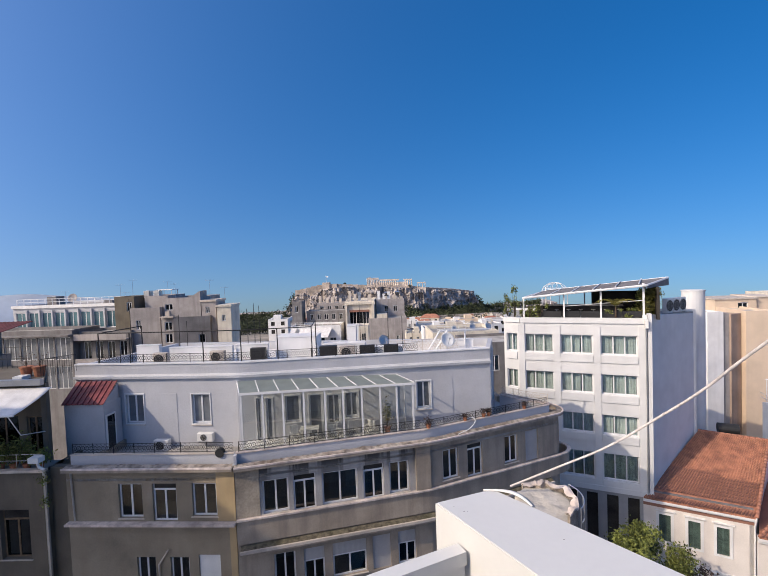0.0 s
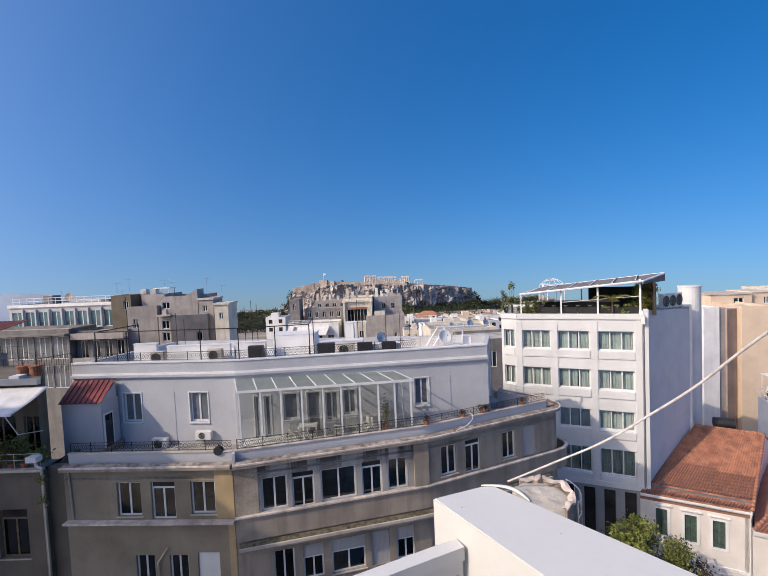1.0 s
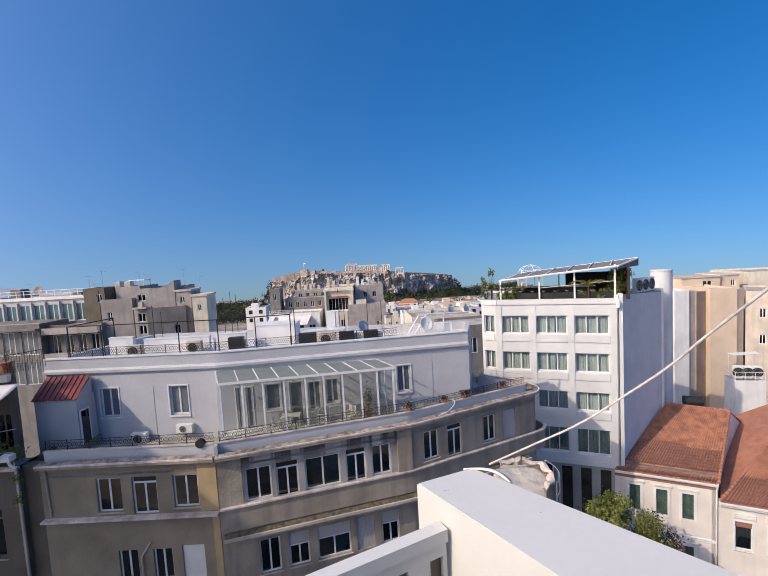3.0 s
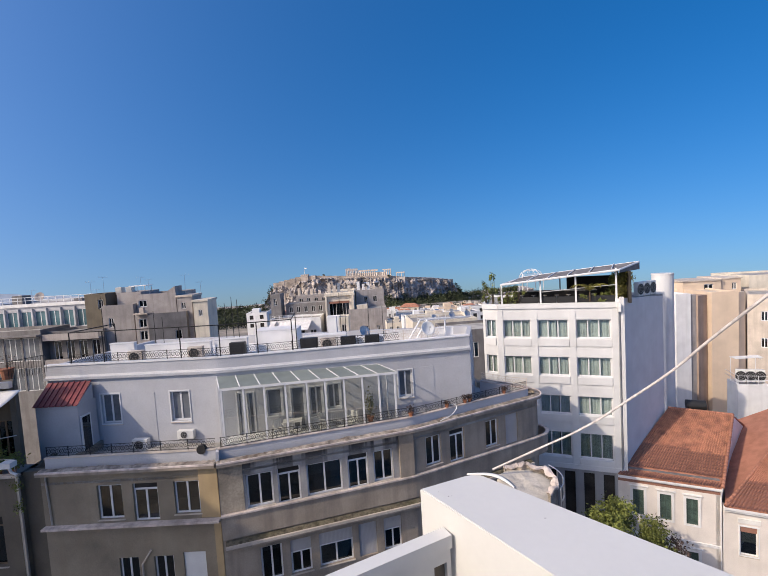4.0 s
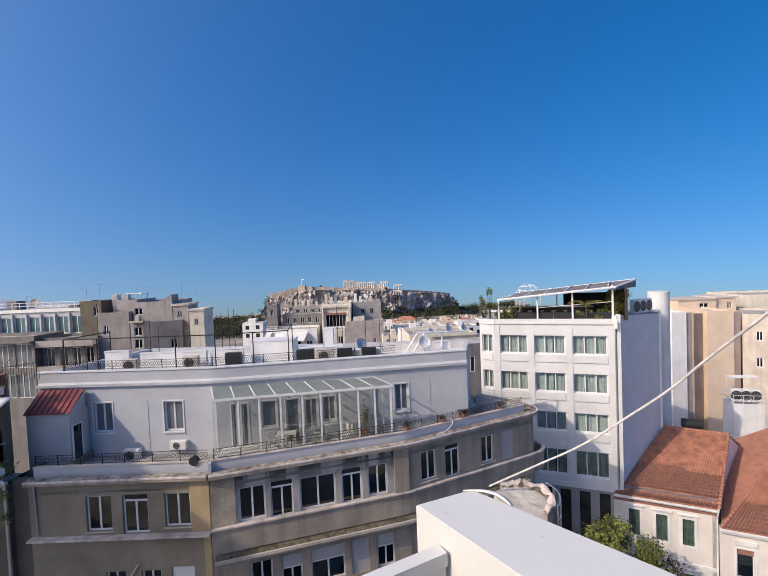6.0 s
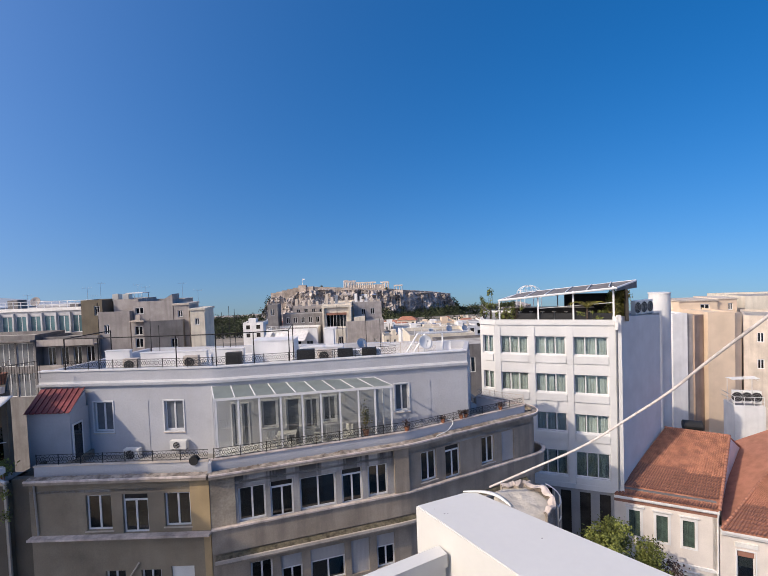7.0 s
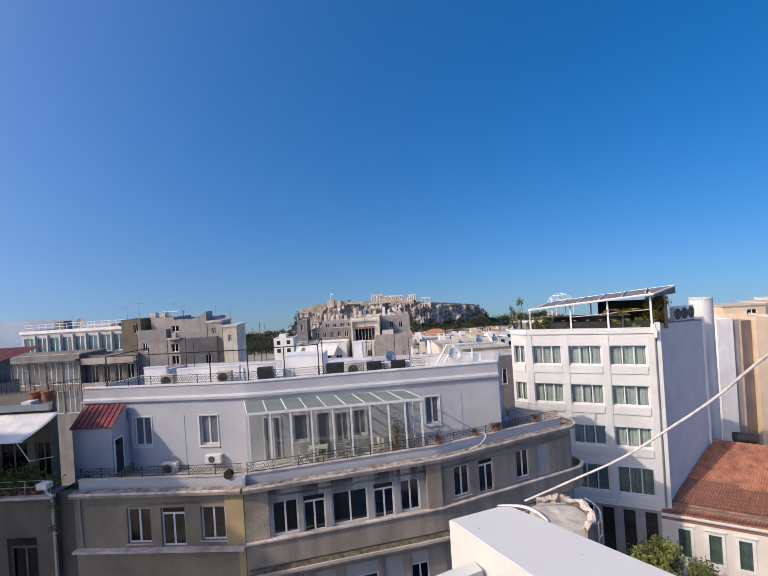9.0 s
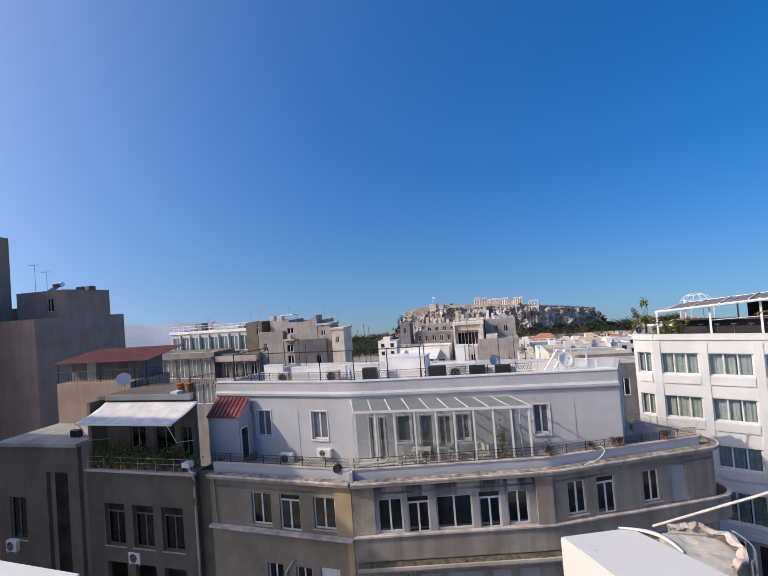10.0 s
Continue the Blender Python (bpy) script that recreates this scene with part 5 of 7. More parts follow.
def build_hill():
    bm = bmesh.new()
    nx, ny = 340, 100
    rows = []

    for j in range(ny + 1):
        v = j / ny
        row = []
        for i in range(nx + 1):
            x = -330 + 660 * i / nx
            y = 610 + 216 * v if v < 0.25 else 664 + 43.4 * (v - 0.25) if v < 0.85 else 690 + 533 * (v - 0.85)
            y += brow(x)
            z, k = hill_height(x, y)
            rough = noise.fractal(Vector((x * 0.03, y * 0.03, 1.7)), 0.9, 2.0, 5)
            ridge = abs(noise.noise(Vector((x * 0.06, 0.3, y * 0.02))))
            z += rough * 3.0 * (0.4 + k * (1 - k) * 4)
            fine = abs(noise.noise(Vector((x * 0.16, 2.1, z * 0.03)))) + 0.5 * abs(noise.noise(Vector((x * 0.4, 5.1, z * 0.12))))
            crag = noise.fractal(Vector((x * 0.045, z * 0.07, 7.7)), 0.8, 2.1, 6)
            yy = y - 12 * crag * min(1, 4 * k) - 16 * ridge * k + 7 * rough * k * (1 - k) * 4 + 10 * fine * min(1, 3 * k)
            row.append(bm.verts.new((x, yy, z)))
        rows.append(row)
    for r, q in zip(rows, rows[1:]):
        for i in range(nx):
            bm.faces.new((r[i], r[i + 1], q[i + 1], q[i]))
    tagged(part("rocky_hill", bm, M_ROCK, at=(0, 690, -60)), "steep limestone hill with bare cliffs above the city", "hill", kind="structure")
    # ramparts along the brow
    t = thing("rampart", (-60, 690, -20), "ancient tan stone rampart along the brow of the hill", "wall")
    pts = [(-186, 682, -14, 5), (-168, 683, -8, 8.5), (-141, 684, -4, 14), (-128, 683, -2, 14.5), (-100, 686, 0, 12.5), (-72, 688, 0, 10.5), (5, 689, -3, 6), (37, 712, -9, 1.2), (62, 733, -12, -1.5), (88, 753, -15, -5.5), (104, 766, -19, -8), (124, 781, -26, -11.5)]
    for (x0, y0, a0, h0), (x1, y1, a1, h1) in zip(pts, pts[1:]):
        f, ln = between(x0, y0, x1, y1)
        n = max(2, int(ln / 9))
        for i in range(n):
            h = h0 + (h1 - h0) * (i + 0.5) / n
            one("wall_section", M_RAMPART, t, (f, ln * i / n, ln * (i + 1) / n, -6, 0.4 * (i % 2), a0 - 12, h))
    for x, w, h in ((-140, 12, 16.8), (-122, 6, 14.2)):
        one("bastion", M_RAMPART, t, (Frame(x, 684, 0), 0, w, -8, 3, h - 26, h))
    bm = bmesh.new()
    tube(bm, (-134, 686, 15), (-134, 686, 28), 0.35)
    part("flagpole", bm, M_FRAME, t)
    one("flag", M_WHITE, t, (Frame(-134, 686, 0), 0.4, 3.6, -0.1, 0.1, 25.5, 27.5))


def build_far_mountain():
    bm = bmesh.new()
    rows = []
    for i in range(61):
        u = i / 60
        x, y = -3000 + 1150 * u, 1350 + 1500 * u
        z = 95 - 190 * u + 26 * noise.noise(Vector((u * 5, 0, 2))) + 6 * noise.noise(Vector((u * 13, 1, 2)))
        rows.append([bm.verts.new((x, y, z)), bm.verts.new((x + 260, y - 260, -260)), bm.verts.new((x - 400, y + 400, -500))])
    for r, q in zip(rows, rows[1:]):
        bm.faces.new((r[0], r[1], q[1], q[0]))
        bm.faces.new((r[2], r[0], q[0], q[2]))
    # blue-grey base colour paints in the haze of distance
    m = mat("hazy_mountain", (0.36, 0.42, 0.50), 1.0, var=0.06, scale=0.004, fine=0.03, bump=0.0)
    tagged(part("far_mountain", bm, m, smooth=True), "hazy blue mountain ridge on the horizon", "mountain", kind="structure")


build_hill()
build_far_mountain()


def build_temple():
    t = thing("ancient_temple", (-32, 694, 6), "ruined marble temple with a row of columns on the hilltop", "temple")
    for f, ln, n, zb, zc, zt in ((Frame(-67, 694, 12), 20, 8, 9.6, 18.2, 21.4), (Frame(-46.5, 698.2, -3), 55, 17, 7.4, 15.6, 18.2)):
        long = ln > 30
        one("stylobate", M_MARBLE, t, (f, -0.5, ln + 0.5, -2.2, 1.2, 2.0, zb))
        for k in range(n):
            if long and k in (10, 11):
                continue
            c = f.p(0.9 + (ln - 1.8) * k / (n - 1), -0.5, 0)
            bm = bmesh.new()
            tube(bm, (c.x, c.y, zb), (c.x, c.y, zc - (2.5 if long and k in (9, 12) else 0)), 1.15, 8, 0.95)
            part("column", bm, M_MARBLE, t)
        if not long:
            one("entablature", M_MARBLE, t, (f, 0, ln, -1.6, 0.4, zc, zt))
            bm = bmesh.new()
            v = [[bm.verts.new(f.p(s, n0, z)) for s, z in ((0, zt), (ln * 0.42, zt), (ln * 0.30, zt + 1.2), (0, zt + 0.4))] for n0 in (0.2, -1.2)]
            bm.faces.new(v[0]), bm.faces.new(v[1][::-1])
            for i in range(4):
                bm.faces.new((v[0][i], v[0][(i + 1) % 4], v[1][(i + 1) % 4], v[1][i]))
            part("pediment_fragment", bm, M_MARBLE, t)
        else:
            one("entablature", M_MARBLE, t, (f, 0, ln * 0.6, -1.6, 0.4, zc, zt))
            one("entablature", M_MARBLE, t, (f, ln * 0.74, ln, -1.6, 0.4, zc, zt - 0.5))
    c = thing("inner_chamber_ruin", (-20, 708, 6), "broken marble wall block behind the colonnade", "ruin")
    one("block", M_MARBLE, c, (Frame(-60, 706.5, 3), 0, 60, -3, 0, 2, 13.0))
    r = thing("small_temple_ruin", (22, 694, 0), "small roofless marble ruin on the hilltop", "ruin")
    fr = Frame(16, 693, -3)
    one("podium", M_MARBLE, r, (fr, 0, 15, -6, 0, -8, 2.5))
    for k in range(4):
        q = fr.p(1 + k * 4.3, -0.6, 0)
        bm = bmesh.new()
        tube(bm, (q.x, q.y, 2.5), (q.x, q.y, 9.6), 0.6, 8, 0.5)
        part("column", bm, M_MARBLE, r)
    one("entablature", M_MARBLE, r, (fr, 0.2, 14.8, -1.5, 0, 9.6, 11.6))


build_temple()


# ---- railings ----
def ring(bm, c, u, r, t):
    """A flat iron ring standing in the plane of u and z."""
    up = Vector((0, 0, 1))
    nor = u.cross(up).normalized() * t
    n = 10
    rows = []
    for k in range(n):
        w = u * math.cos(2 * math.pi * k / n) + up * math.sin(2 * math.pi * k / n)
        rows.append([bm.verts.new(c + w * (r - t) - nor), bm.verts.new(c + w * (r + t) - nor), bm.verts.new(c + w * (r + t) + nor), bm.verts.new(c + w * (r - t) + nor)])
    for k in range(n):
        a, b = rows[k], rows[(k + 1) % n]
        for i in range(4):
            bm.faces.new((a[i], b[i], b[(i + 1) % 4], a[(i + 1) % 4]))


def lattice_railing(name, label, pts, z0, h, panel=1.35, tall=0.0, tall_at=(), material=None):
    material = material or M_IRON
    mid = pts[len(pts) // 2]
    t = thing(name, (*mid, z0), label, "railing")
    for a, b in zip(pts, pts[1:]):
        a, b = Vector((*a, 0)), Vector((*b, 0))
        n = max(1, round((b - a).length / panel))
        u = (b - a).normalized()
        for i in range(n):
            p, q = a.lerp(b, i / n), a.lerp(b, (i + 1) / n)
            bm = bmesh.new()
            for z in (z0 + 0.06, z0 + h):
                tube(bm, p + Vector((0, 0, z)), q + Vector((0, 0, z)), 0.016, 5)
            m = max(1, round((q - p).length / 0.24))
            for k in range(m):
                c = p.lerp(q, (k + 0.5) / m)
                ring(bm, c + Vector((0, 0, z0 + 0.06 + (h - 0.06) / 2)), u, min(0.12, (h - 0.08) / 2), 0.009)
                for s in (-1, 1):
                    tube(bm, c - u * 0.12 * s + Vector((0, 0, z0 + 0.06)), c + u * 0.12 * s + Vector((0, 0, z0 + h)), 0.007, 4)
            part("panel", bm, material, t)
            bm = bmesh.new()
            tube(bm, p + Vector((0, 0, z0)), p + Vector((0, 0, z0 + h + 0.04)), 0.02, 6)
            part("post", bm, material, t)
    return t


lattice_railing("terrace_railing", "low black wrought-iron lattice railing on the terrace parapet", [(-19.5, 22.6), (-14.6, 22.57), (-10.0, 22.53)], 20.99, 0.56)
lattice_railing("terrace_railing", "low black wrought-iron lattice railing with round scrolls", [(-9.7, 22.53), (-4.3, 24.02), (0.95, 25.52)], 21.0, 0.56)
lattice_railing("terrace_railing", "low black wrought-iron lattice railing beside the flower pots", [(1.0, 25.54), (5.3, 27.6), (9.65, 29.68)], 21.0, 0.5)
lattice_railing("terrace_railing", "pale painted lattice railing at the terrace end", [(9.8, 29.95), (8.5, 30.75), (7.0, 32.2)], 21.0, 0.62, material=M_PALE)
earlier = set(bpy.data.objects)
lattice_railing("roof_railing", "black wrought-iron lattice railing along the penthouse roof", [(-19.5, 24.98), (-14.9, 24.72), (-10.3, 24.5), (-4.5, 25.35), (0.6, 26.1)], 25.73, 0.52)
lattice_railing("roof_railing", "pale lattice railing round the roof terrace", [(-1.5, 28.8), (3.5, 29.2)], 25.05, 0.9, material=M_PALE)


def build_roof_frame():
    t = thing("pergola_frame", (-13, 24.8, 25.73), "tall black iron frame over the roof railing", "pergola")
    for x in (-19.4, -17.3, -12.5, -10.1, -7.95, -5.9):
        y = 24.98 - 0.052 * (x + 19.5) if x < -10.3 else 24.5 + 0.146 * (x + 10.3)
        bm = bmesh.new()
        tube(bm, (x, y, 25.73), (x, y, 27.62), 0.035, 6)
        part("post", bm, M_IRON, t)
    for a, b in (((-19.4, 24.98), (-10.1, 24.5)), ((-10.1, 24.5), (-5.9, 25.14)), ((-5.9, 25.14), (-6.4, 28.5)), ((-19.4, 24.98), (-18.9, 28.5))):
        bm = bmesh.new()
        tube(bm, (*a, 27.6), (*b, 27.6), 0.032, 6)
        part("beam", bm, M_IRON, t)
    for p in ((-6.4, 28.5), (-18.9, 28.5)):
        bm = bmesh.new()
        tube(bm, (*p, 25.05), (*p, 27.62), 0.035, 6)
        part("post", bm, M_IRON, t)


build_roof_frame()


set_back(earlier)


# ---- roof clutter ----
def low_wall(x0, x1, y, z1, dep=0.3, material=None, label="low white masonry wall on the penthouse roof", cap=True):
    t = thing("roof_wall", ((x0 + x1) / 2, y, 25.05), label, "wall")
    one("body", material or M_WHITE, t, (FLAT, x0, x1, -y - dep, -y, 25.05, z1))
    if cap:
        one("cap", M_ROOFWHITE, t, (FLAT, x0 - 0.03, x1 + 0.03, -y - dep - 0.03, -y + 0.03, z1, z1 + 0.06))


def cooling_unit(at, ang, w=0.85, h=0.62, d=0.32, label="white outdoor air-conditioning unit with a round fan grille", legs=0.12, material=None):
    x, y, z = at
    t = thing("cooling_unit", at, label, "air conditioner", "cooling units")
    f = Frame(x, y, ang)
    bm = bmesh.new()
    box(bm, f, 0, w, -d, 0, z + legs, z + legs + h)
    bmesh.ops.bevel(bm, geom=list(bm.edges), offset=0.02, segments=1, affect="EDGES")
    part("casing", bm, material or M_PLASTIC, t)
    c = f.p(w * 0.42, 0.008, z + legs + h / 2)
    bm = bmesh.new()
    tube(bm, c - f.n * 0.01, c + f.n * 0.012, h * 0.40, 20)
    fan = part("fan_grille", bm, M_BLACKPL, t)
    bm = bmesh.new()
    for r in (0.38, 0.26, 0.14):
        for k in range(20):
            a, b = (2 * math.pi * q / 20 for q in (k, k + 1))
            tube(bm, c + f.n * 0.02 + (f.d * math.cos(a) + Vector((0, 0, math.sin(a)))) * h * r, c + f.n * 0.02 + (f.d * math.cos(b) + Vector((0, 0, math.sin(b)))) * h * r, 0.005, 4)
    part("guard", bm, material or M_PLASTIC, fan)
    for s in (0.06, w - 0.14):
        one("foot", M_STEEL, t, (f, s, s + 0.08, -d, 0.0, z, z + legs))
    return t


def dish(at, r, aim, label="grey satellite dish on a pole", material=None):
    t = thing("satellite_dish", at, label, "satellite dish", "satellite dishes")
    c, w = Vector(at) + Vector((0, 0, r + 0.5)), Vector(aim).normalized()
    u = w.orthogonal().normalized()
    v = w.cross(u)
    bm = bmesh.new()
    rows = []
    for i in range(6):
        q = r * i / 5
        rows.append([bm.verts.new(c + (u * math.cos(k * math.pi / 9) + v * math.sin(k * math.pi / 9)) * q + w * (0.28 * q * q / r)) for k in range(18)] if i else [bm.verts.new(c)])
    for k in range(18):
        bm.faces.new((rows[0][0], rows[1][k], rows[1][(k + 1) % 18]))
        for i in range(1, 5):
            bm.faces.new((rows[i][k], rows[i + 1][k], rows[i + 1][(k + 1) % 18], rows[i][(k + 1) % 18]))
    d = part("reflector", bm, material or M_PLASTIC, t, smooth=True)
    d.modifiers.new("thick", "SOLIDIFY").thickness = 0.015
    bm = bmesh.new()
    tube(bm, at, c - w * 0.02, 0.03)
    part("pole", bm, M_STEEL, t)
    bm = bmesh.new()
    pipe(bm, [c - Vector((0, 0, r * 0.9)) + w * 0.2 * r, c + w * r * 0.9], 0.012)
    box(bm, Frame(*(c + w * r * 0.9).to_2d(), 0), -0.05, 0.05, -0.05, 0.05, (c + w * r * 0.9).z - 0.04, (c + w * r * 0.9).z + 0.04)
    part("receiver_arm", bm, M_STEEL, t)


def antenna(x, y, z0, z1, arms=4, ang=20, label="thin rooftop television antenna"):
    t = thing("antenna", (x, y, z0), label, "antenna", "antennas")
    bm = bmesh.new()
    tube(bm, (x, y, z0), (x, y, z1), 0.025, 5, 0.018)
    part("mast", bm, M_STEEL if arms else M_IRON, t)
    if arms:
        f = Frame(x, y, ang)
        bm = bmesh.new()
        tube(bm, f.p(-0.6, 0, z1 - 0.1), f.p(0.6, 0, z1 - 0.1), 0.014, 4)
        for k in range(arms):
            s = -0.55 + 1.1 * k / max(1, arms - 1)
            tube(bm, f.p(s, -0.3, z1 - 0.1), f.p(s, 0.3, z1 - 0.1), 0.01, 4)
            tube(bm, f.p(s, 0, z1 - 0.1), f.p(s, 0, z1 + 0.12), 0.01, 4)
        part("dipoles", bm, M_STEEL, t)


def boxy_tank(x, y, z, w, h, label, material):
    t = thing("roof_tank", (x, y, z), label, "water tank", "roof tanks")
    f = Frame(x, y, 0)
    bm = bmesh.new()
    box(bm, f, 0, w, -w, 0, z, z + h)
    bmesh.ops.bevel(bm, geom=list(bm.edges), offset=0.05, segments=2, affect="EDGES")
    part("tank", bm, material, t)
    one("lid", M_STEEL, t, (f, w * 0.3, w * 0.7, -w * 0.7, -w * 0.3, z + h, z + h + 0.05))


build_skyline()
earlier = set(bpy.data.objects)
low_wall(-18.6, -17.0, 27.4, 26.35)
low_wall(-16.4, -12.0, 27.6, 26.1)
low_wall(-11.8, -9.6, 27.8, 26.15)
low_wall(-9.3, -6.4, 28.6, 26.45, 1.6, label="white stair housing on the penthouse roof")
low_wall(-5.9, -3.0, 28.4, 25.9, 0.8)
low_wall(-2.9, -0.4, 27.6, 25.75, 0.6)
low_wall(-0.2, 4.6, 29.6, 25.75, 0.3)
low_wall(-4.3, -3.7, 29.4, 27.0, 0.6, label="slim white chimney on the penthouse roof")
for x, y, w, m in ((-10.6, 27.2, 1.0, M_BLACKPL), (-5.9, 27.2, 1.15, M_BLACKPL), (-4.55, 27.2, 1.0, M_PALE), (-3.2, 27.0, 1.0, M_BLACKPL), (-1.6, 27.0, 0.95, M_BLACKPL), (-17.0, 26.6, 0.95, M_PALE), (-13.2, 26.8, 0.95, M_PALE)):
    cooling_unit((x, y, 25.05), 4, w, 0.85 if m is not M_PALE else 0.8, 0.4, "weathered outdoor air-conditioning unit on the roof", 0.1, m)
dish((2.6, 28.0, 25.05), 0.5, (0.35, -0.8, 0.35), "white satellite dish at the roof's end")
dish((-1.75, 29.0, 25.05), 0.4, (0.5, -0.7, 0.4), "small grey satellite dish on the roof", M_STEEL)
for x, y, z1 in ((-17.0, 30, 28.2), (-16.4, 30, 27.7), (-11.6, 29.5, 28.5), (-11.2, 29.8, 28.9), (-10.7, 29.5, 28.7), (-3.4, 29.5, 28.7), (-3.1, 30, 27.9), (-1.4, 29.6, 28.1), (-0.4, 29.8, 27.6), (0.3, 30, 27.2)):
    antenna(x, y, 25.05, z1, 0, label="plain dark mast on the penthouse roof")
antenna(-19.0, 27.5, 25.05, 29.6, 0, label="leaning dark mast on the penthouse roof")


def build_roof_lattice():
    """White slanting rack with a dish by the roof's end."""
    t = thing("panel_rack", (2.4, 28.6, 25.05), "white slanting metal rack on the roof", "rack")
    for a, b in (((1.2, 28.4, 25.05), (2.2, 28.6, 26.6)), ((1.7, 28.4, 25.05), (2.7, 28.6, 26.6)), ((2.2, 28.6, 26.6), (6.0, 30.2, 26.4)), ((4.0, 29.4, 25.05), (4.0, 29.4, 26.5))):
        bm = bmesh.new()
        tube(bm, a, b, 0.06, 6)
        part("bar", bm, M_FRAME, t)


build_roof_lattice()

# terrace things
cooling_unit((-15.6, 24.0, 20.34), -3, 0.95, 0.68, 0.32)
cooling_unit((-12.9, 24.05, 20.9), -3, 1.0, 0.5, 0.3, "white air-conditioning unit under a small shelf", 0.1)


set_back(earlier)


def build_round_planter():
    t = thing("round_planter", (-10.75, 22.45, 20.9), "black round basket hung at the railing", "planter")
    bm = bmesh.new()
    tube(bm, (-10.75, 22.62, 21.0), (-10.75, 22.36, 21.0), 0.25, 16)
    bmesh.ops.bevel(bm, geom=[e for e in bm.edges if e.calc_length() > 0.15], offset=0.03, segments=2, affect="EDGES")
    part("basket", bm, M_BLACKPL, t)


build_round_planter()


def pot_plant(at, r, h, foliage, material=None, leaf=0.05, n=140, spread=1.3, label="terracotta pot with a leafy plant", seed=1):
    rng = random.Random(seed)
    x, y, z = at
    t = thing("pot_plant", at, label, "potted plant", "potted plants")
    bm = bmesh.new()
    tube(bm, (x, y, z), (x, y, z + h), r * 0.72, 12, r)
    part("pot", bm, M_POT, t)
    bm = bmesh.new()
    tube(bm, (x, y, z + h - 0.05), (x, y, z + h + 0.02), r * 1.08, 12)
    part("rim", bm, M_POT, t)
    if foliage:
        bm = bmesh.new()
        for _ in range(7):
            tube(bm, (x, y, z + h), (x + rng.uniform(-1, 1) * r * spread, y + rng.uniform(-1, 1) * r * spread, z + h + foliage * rng.uniform(0.5, 1)), 0.012, 4, 0.005)
        part("stem", bm, M_BARK, t)
        bm = bmesh.new()
        leaves_mesh(bm, [Vector((x + rng.gauss(0, r * spread * 0.6), y + rng.gauss(0, r * spread * 0.6), z + h + abs(rng.gauss(foliage * 0.55, foliage * 0.28)))) for _ in range(n)], leaf, rng)
        part("foliage", bm, material or M_LEAF, t)


for i, (x, y, z, r, fol, m) in enumerate(((1.08, 25.6, 21.0, 0.16, 0.45, M_LEAFDRY), (3.5, 26.76, 21.0, 0.14, 0.2, M_LEAFDRY), (4.8, 27.4, 21.0, 0.14, 0.3, M_LEAFDRY), (5.15, 27.57, 21.0, 0.13, 0.25, M_LEAFDRY), (7.83, 28.85, 21.0, 0.14, 0.25, M_LEAFDRY))):
    pot_plant((x, y, z), r, 0.22, fol, m, seed=i, label="terracotta pot with a dry plant on the terrace")
for x in (-23.9, -23.05):
    pot_plant((x, 24.6, 25.1), 0.34, 0.62, 0.9, M_LEAFDRY, n=30, seed=int(-x * 10), label="large terracotta pot with a bare twiggy plant")


def build_hose():
    c = bpy.data.curves.new("garden_hose", "CURVE")
    c.dimensions, c.bevel_depth, c.bevel_resolution = "3D", 0.025, 2
    sp = c.splines.new("BEZIER")
    pts = [(3.6, 26.9, 21.1), (4.1, 26.9, 21.06), (3.9, 26.45, 20.75), (2.9, 25.75, 20.5)]
    sp.bezier_points.add(len(pts) - 1)
    for b, p in zip(sp.bezier_points, pts):
        b.co = p
        b.handle_left_type = b.handle_right_type = "AUTO"
    c.materials.append(M_PLASTIC)
    tagged(new("garden_hose", c), "white plastic hose hanging over the parapet", "hose")


build_hose()


def chair(at, ang, label="white moulded plastic garden chair"):
    t = thing("garden_chair", at, label, "chair", "garden chairs")
    f = Frame(at[0], at[1], ang)
    z = at[2]
    one("seat", M_PLASTIC, t, (f, -0.24, 0.24, -0.22, 0.24, z + 0.42, z + 0.46))
    bm = bmesh.new()
    for k in range(5):
        box(bm, f, -0.24 + k * 0.1, -0.17 + k * 0.1, -0.27, -0.23, z + 0.46, z + 0.92)
    box(bm, f, -0.25, 0.25, -0.28, -0.22, z + 0.88, z + 0.96)
    part("backrest", bm, M_PLASTIC, t)
    for s in (-0.22, 0.19):
        for n in (-0.2, 0.2):
            one("leg", M_PLASTIC, t, (f, s, s + 0.04, n, n + 0.04, z, z + 0.42))
    for s in (-0.29, 0.24):
        one("armrest", M_PLASTIC, t, (f, s, s + 0.05, -0.25, 0.2, z + 0.64, z + 0.67))


earlier = set(bpy.data.objects)


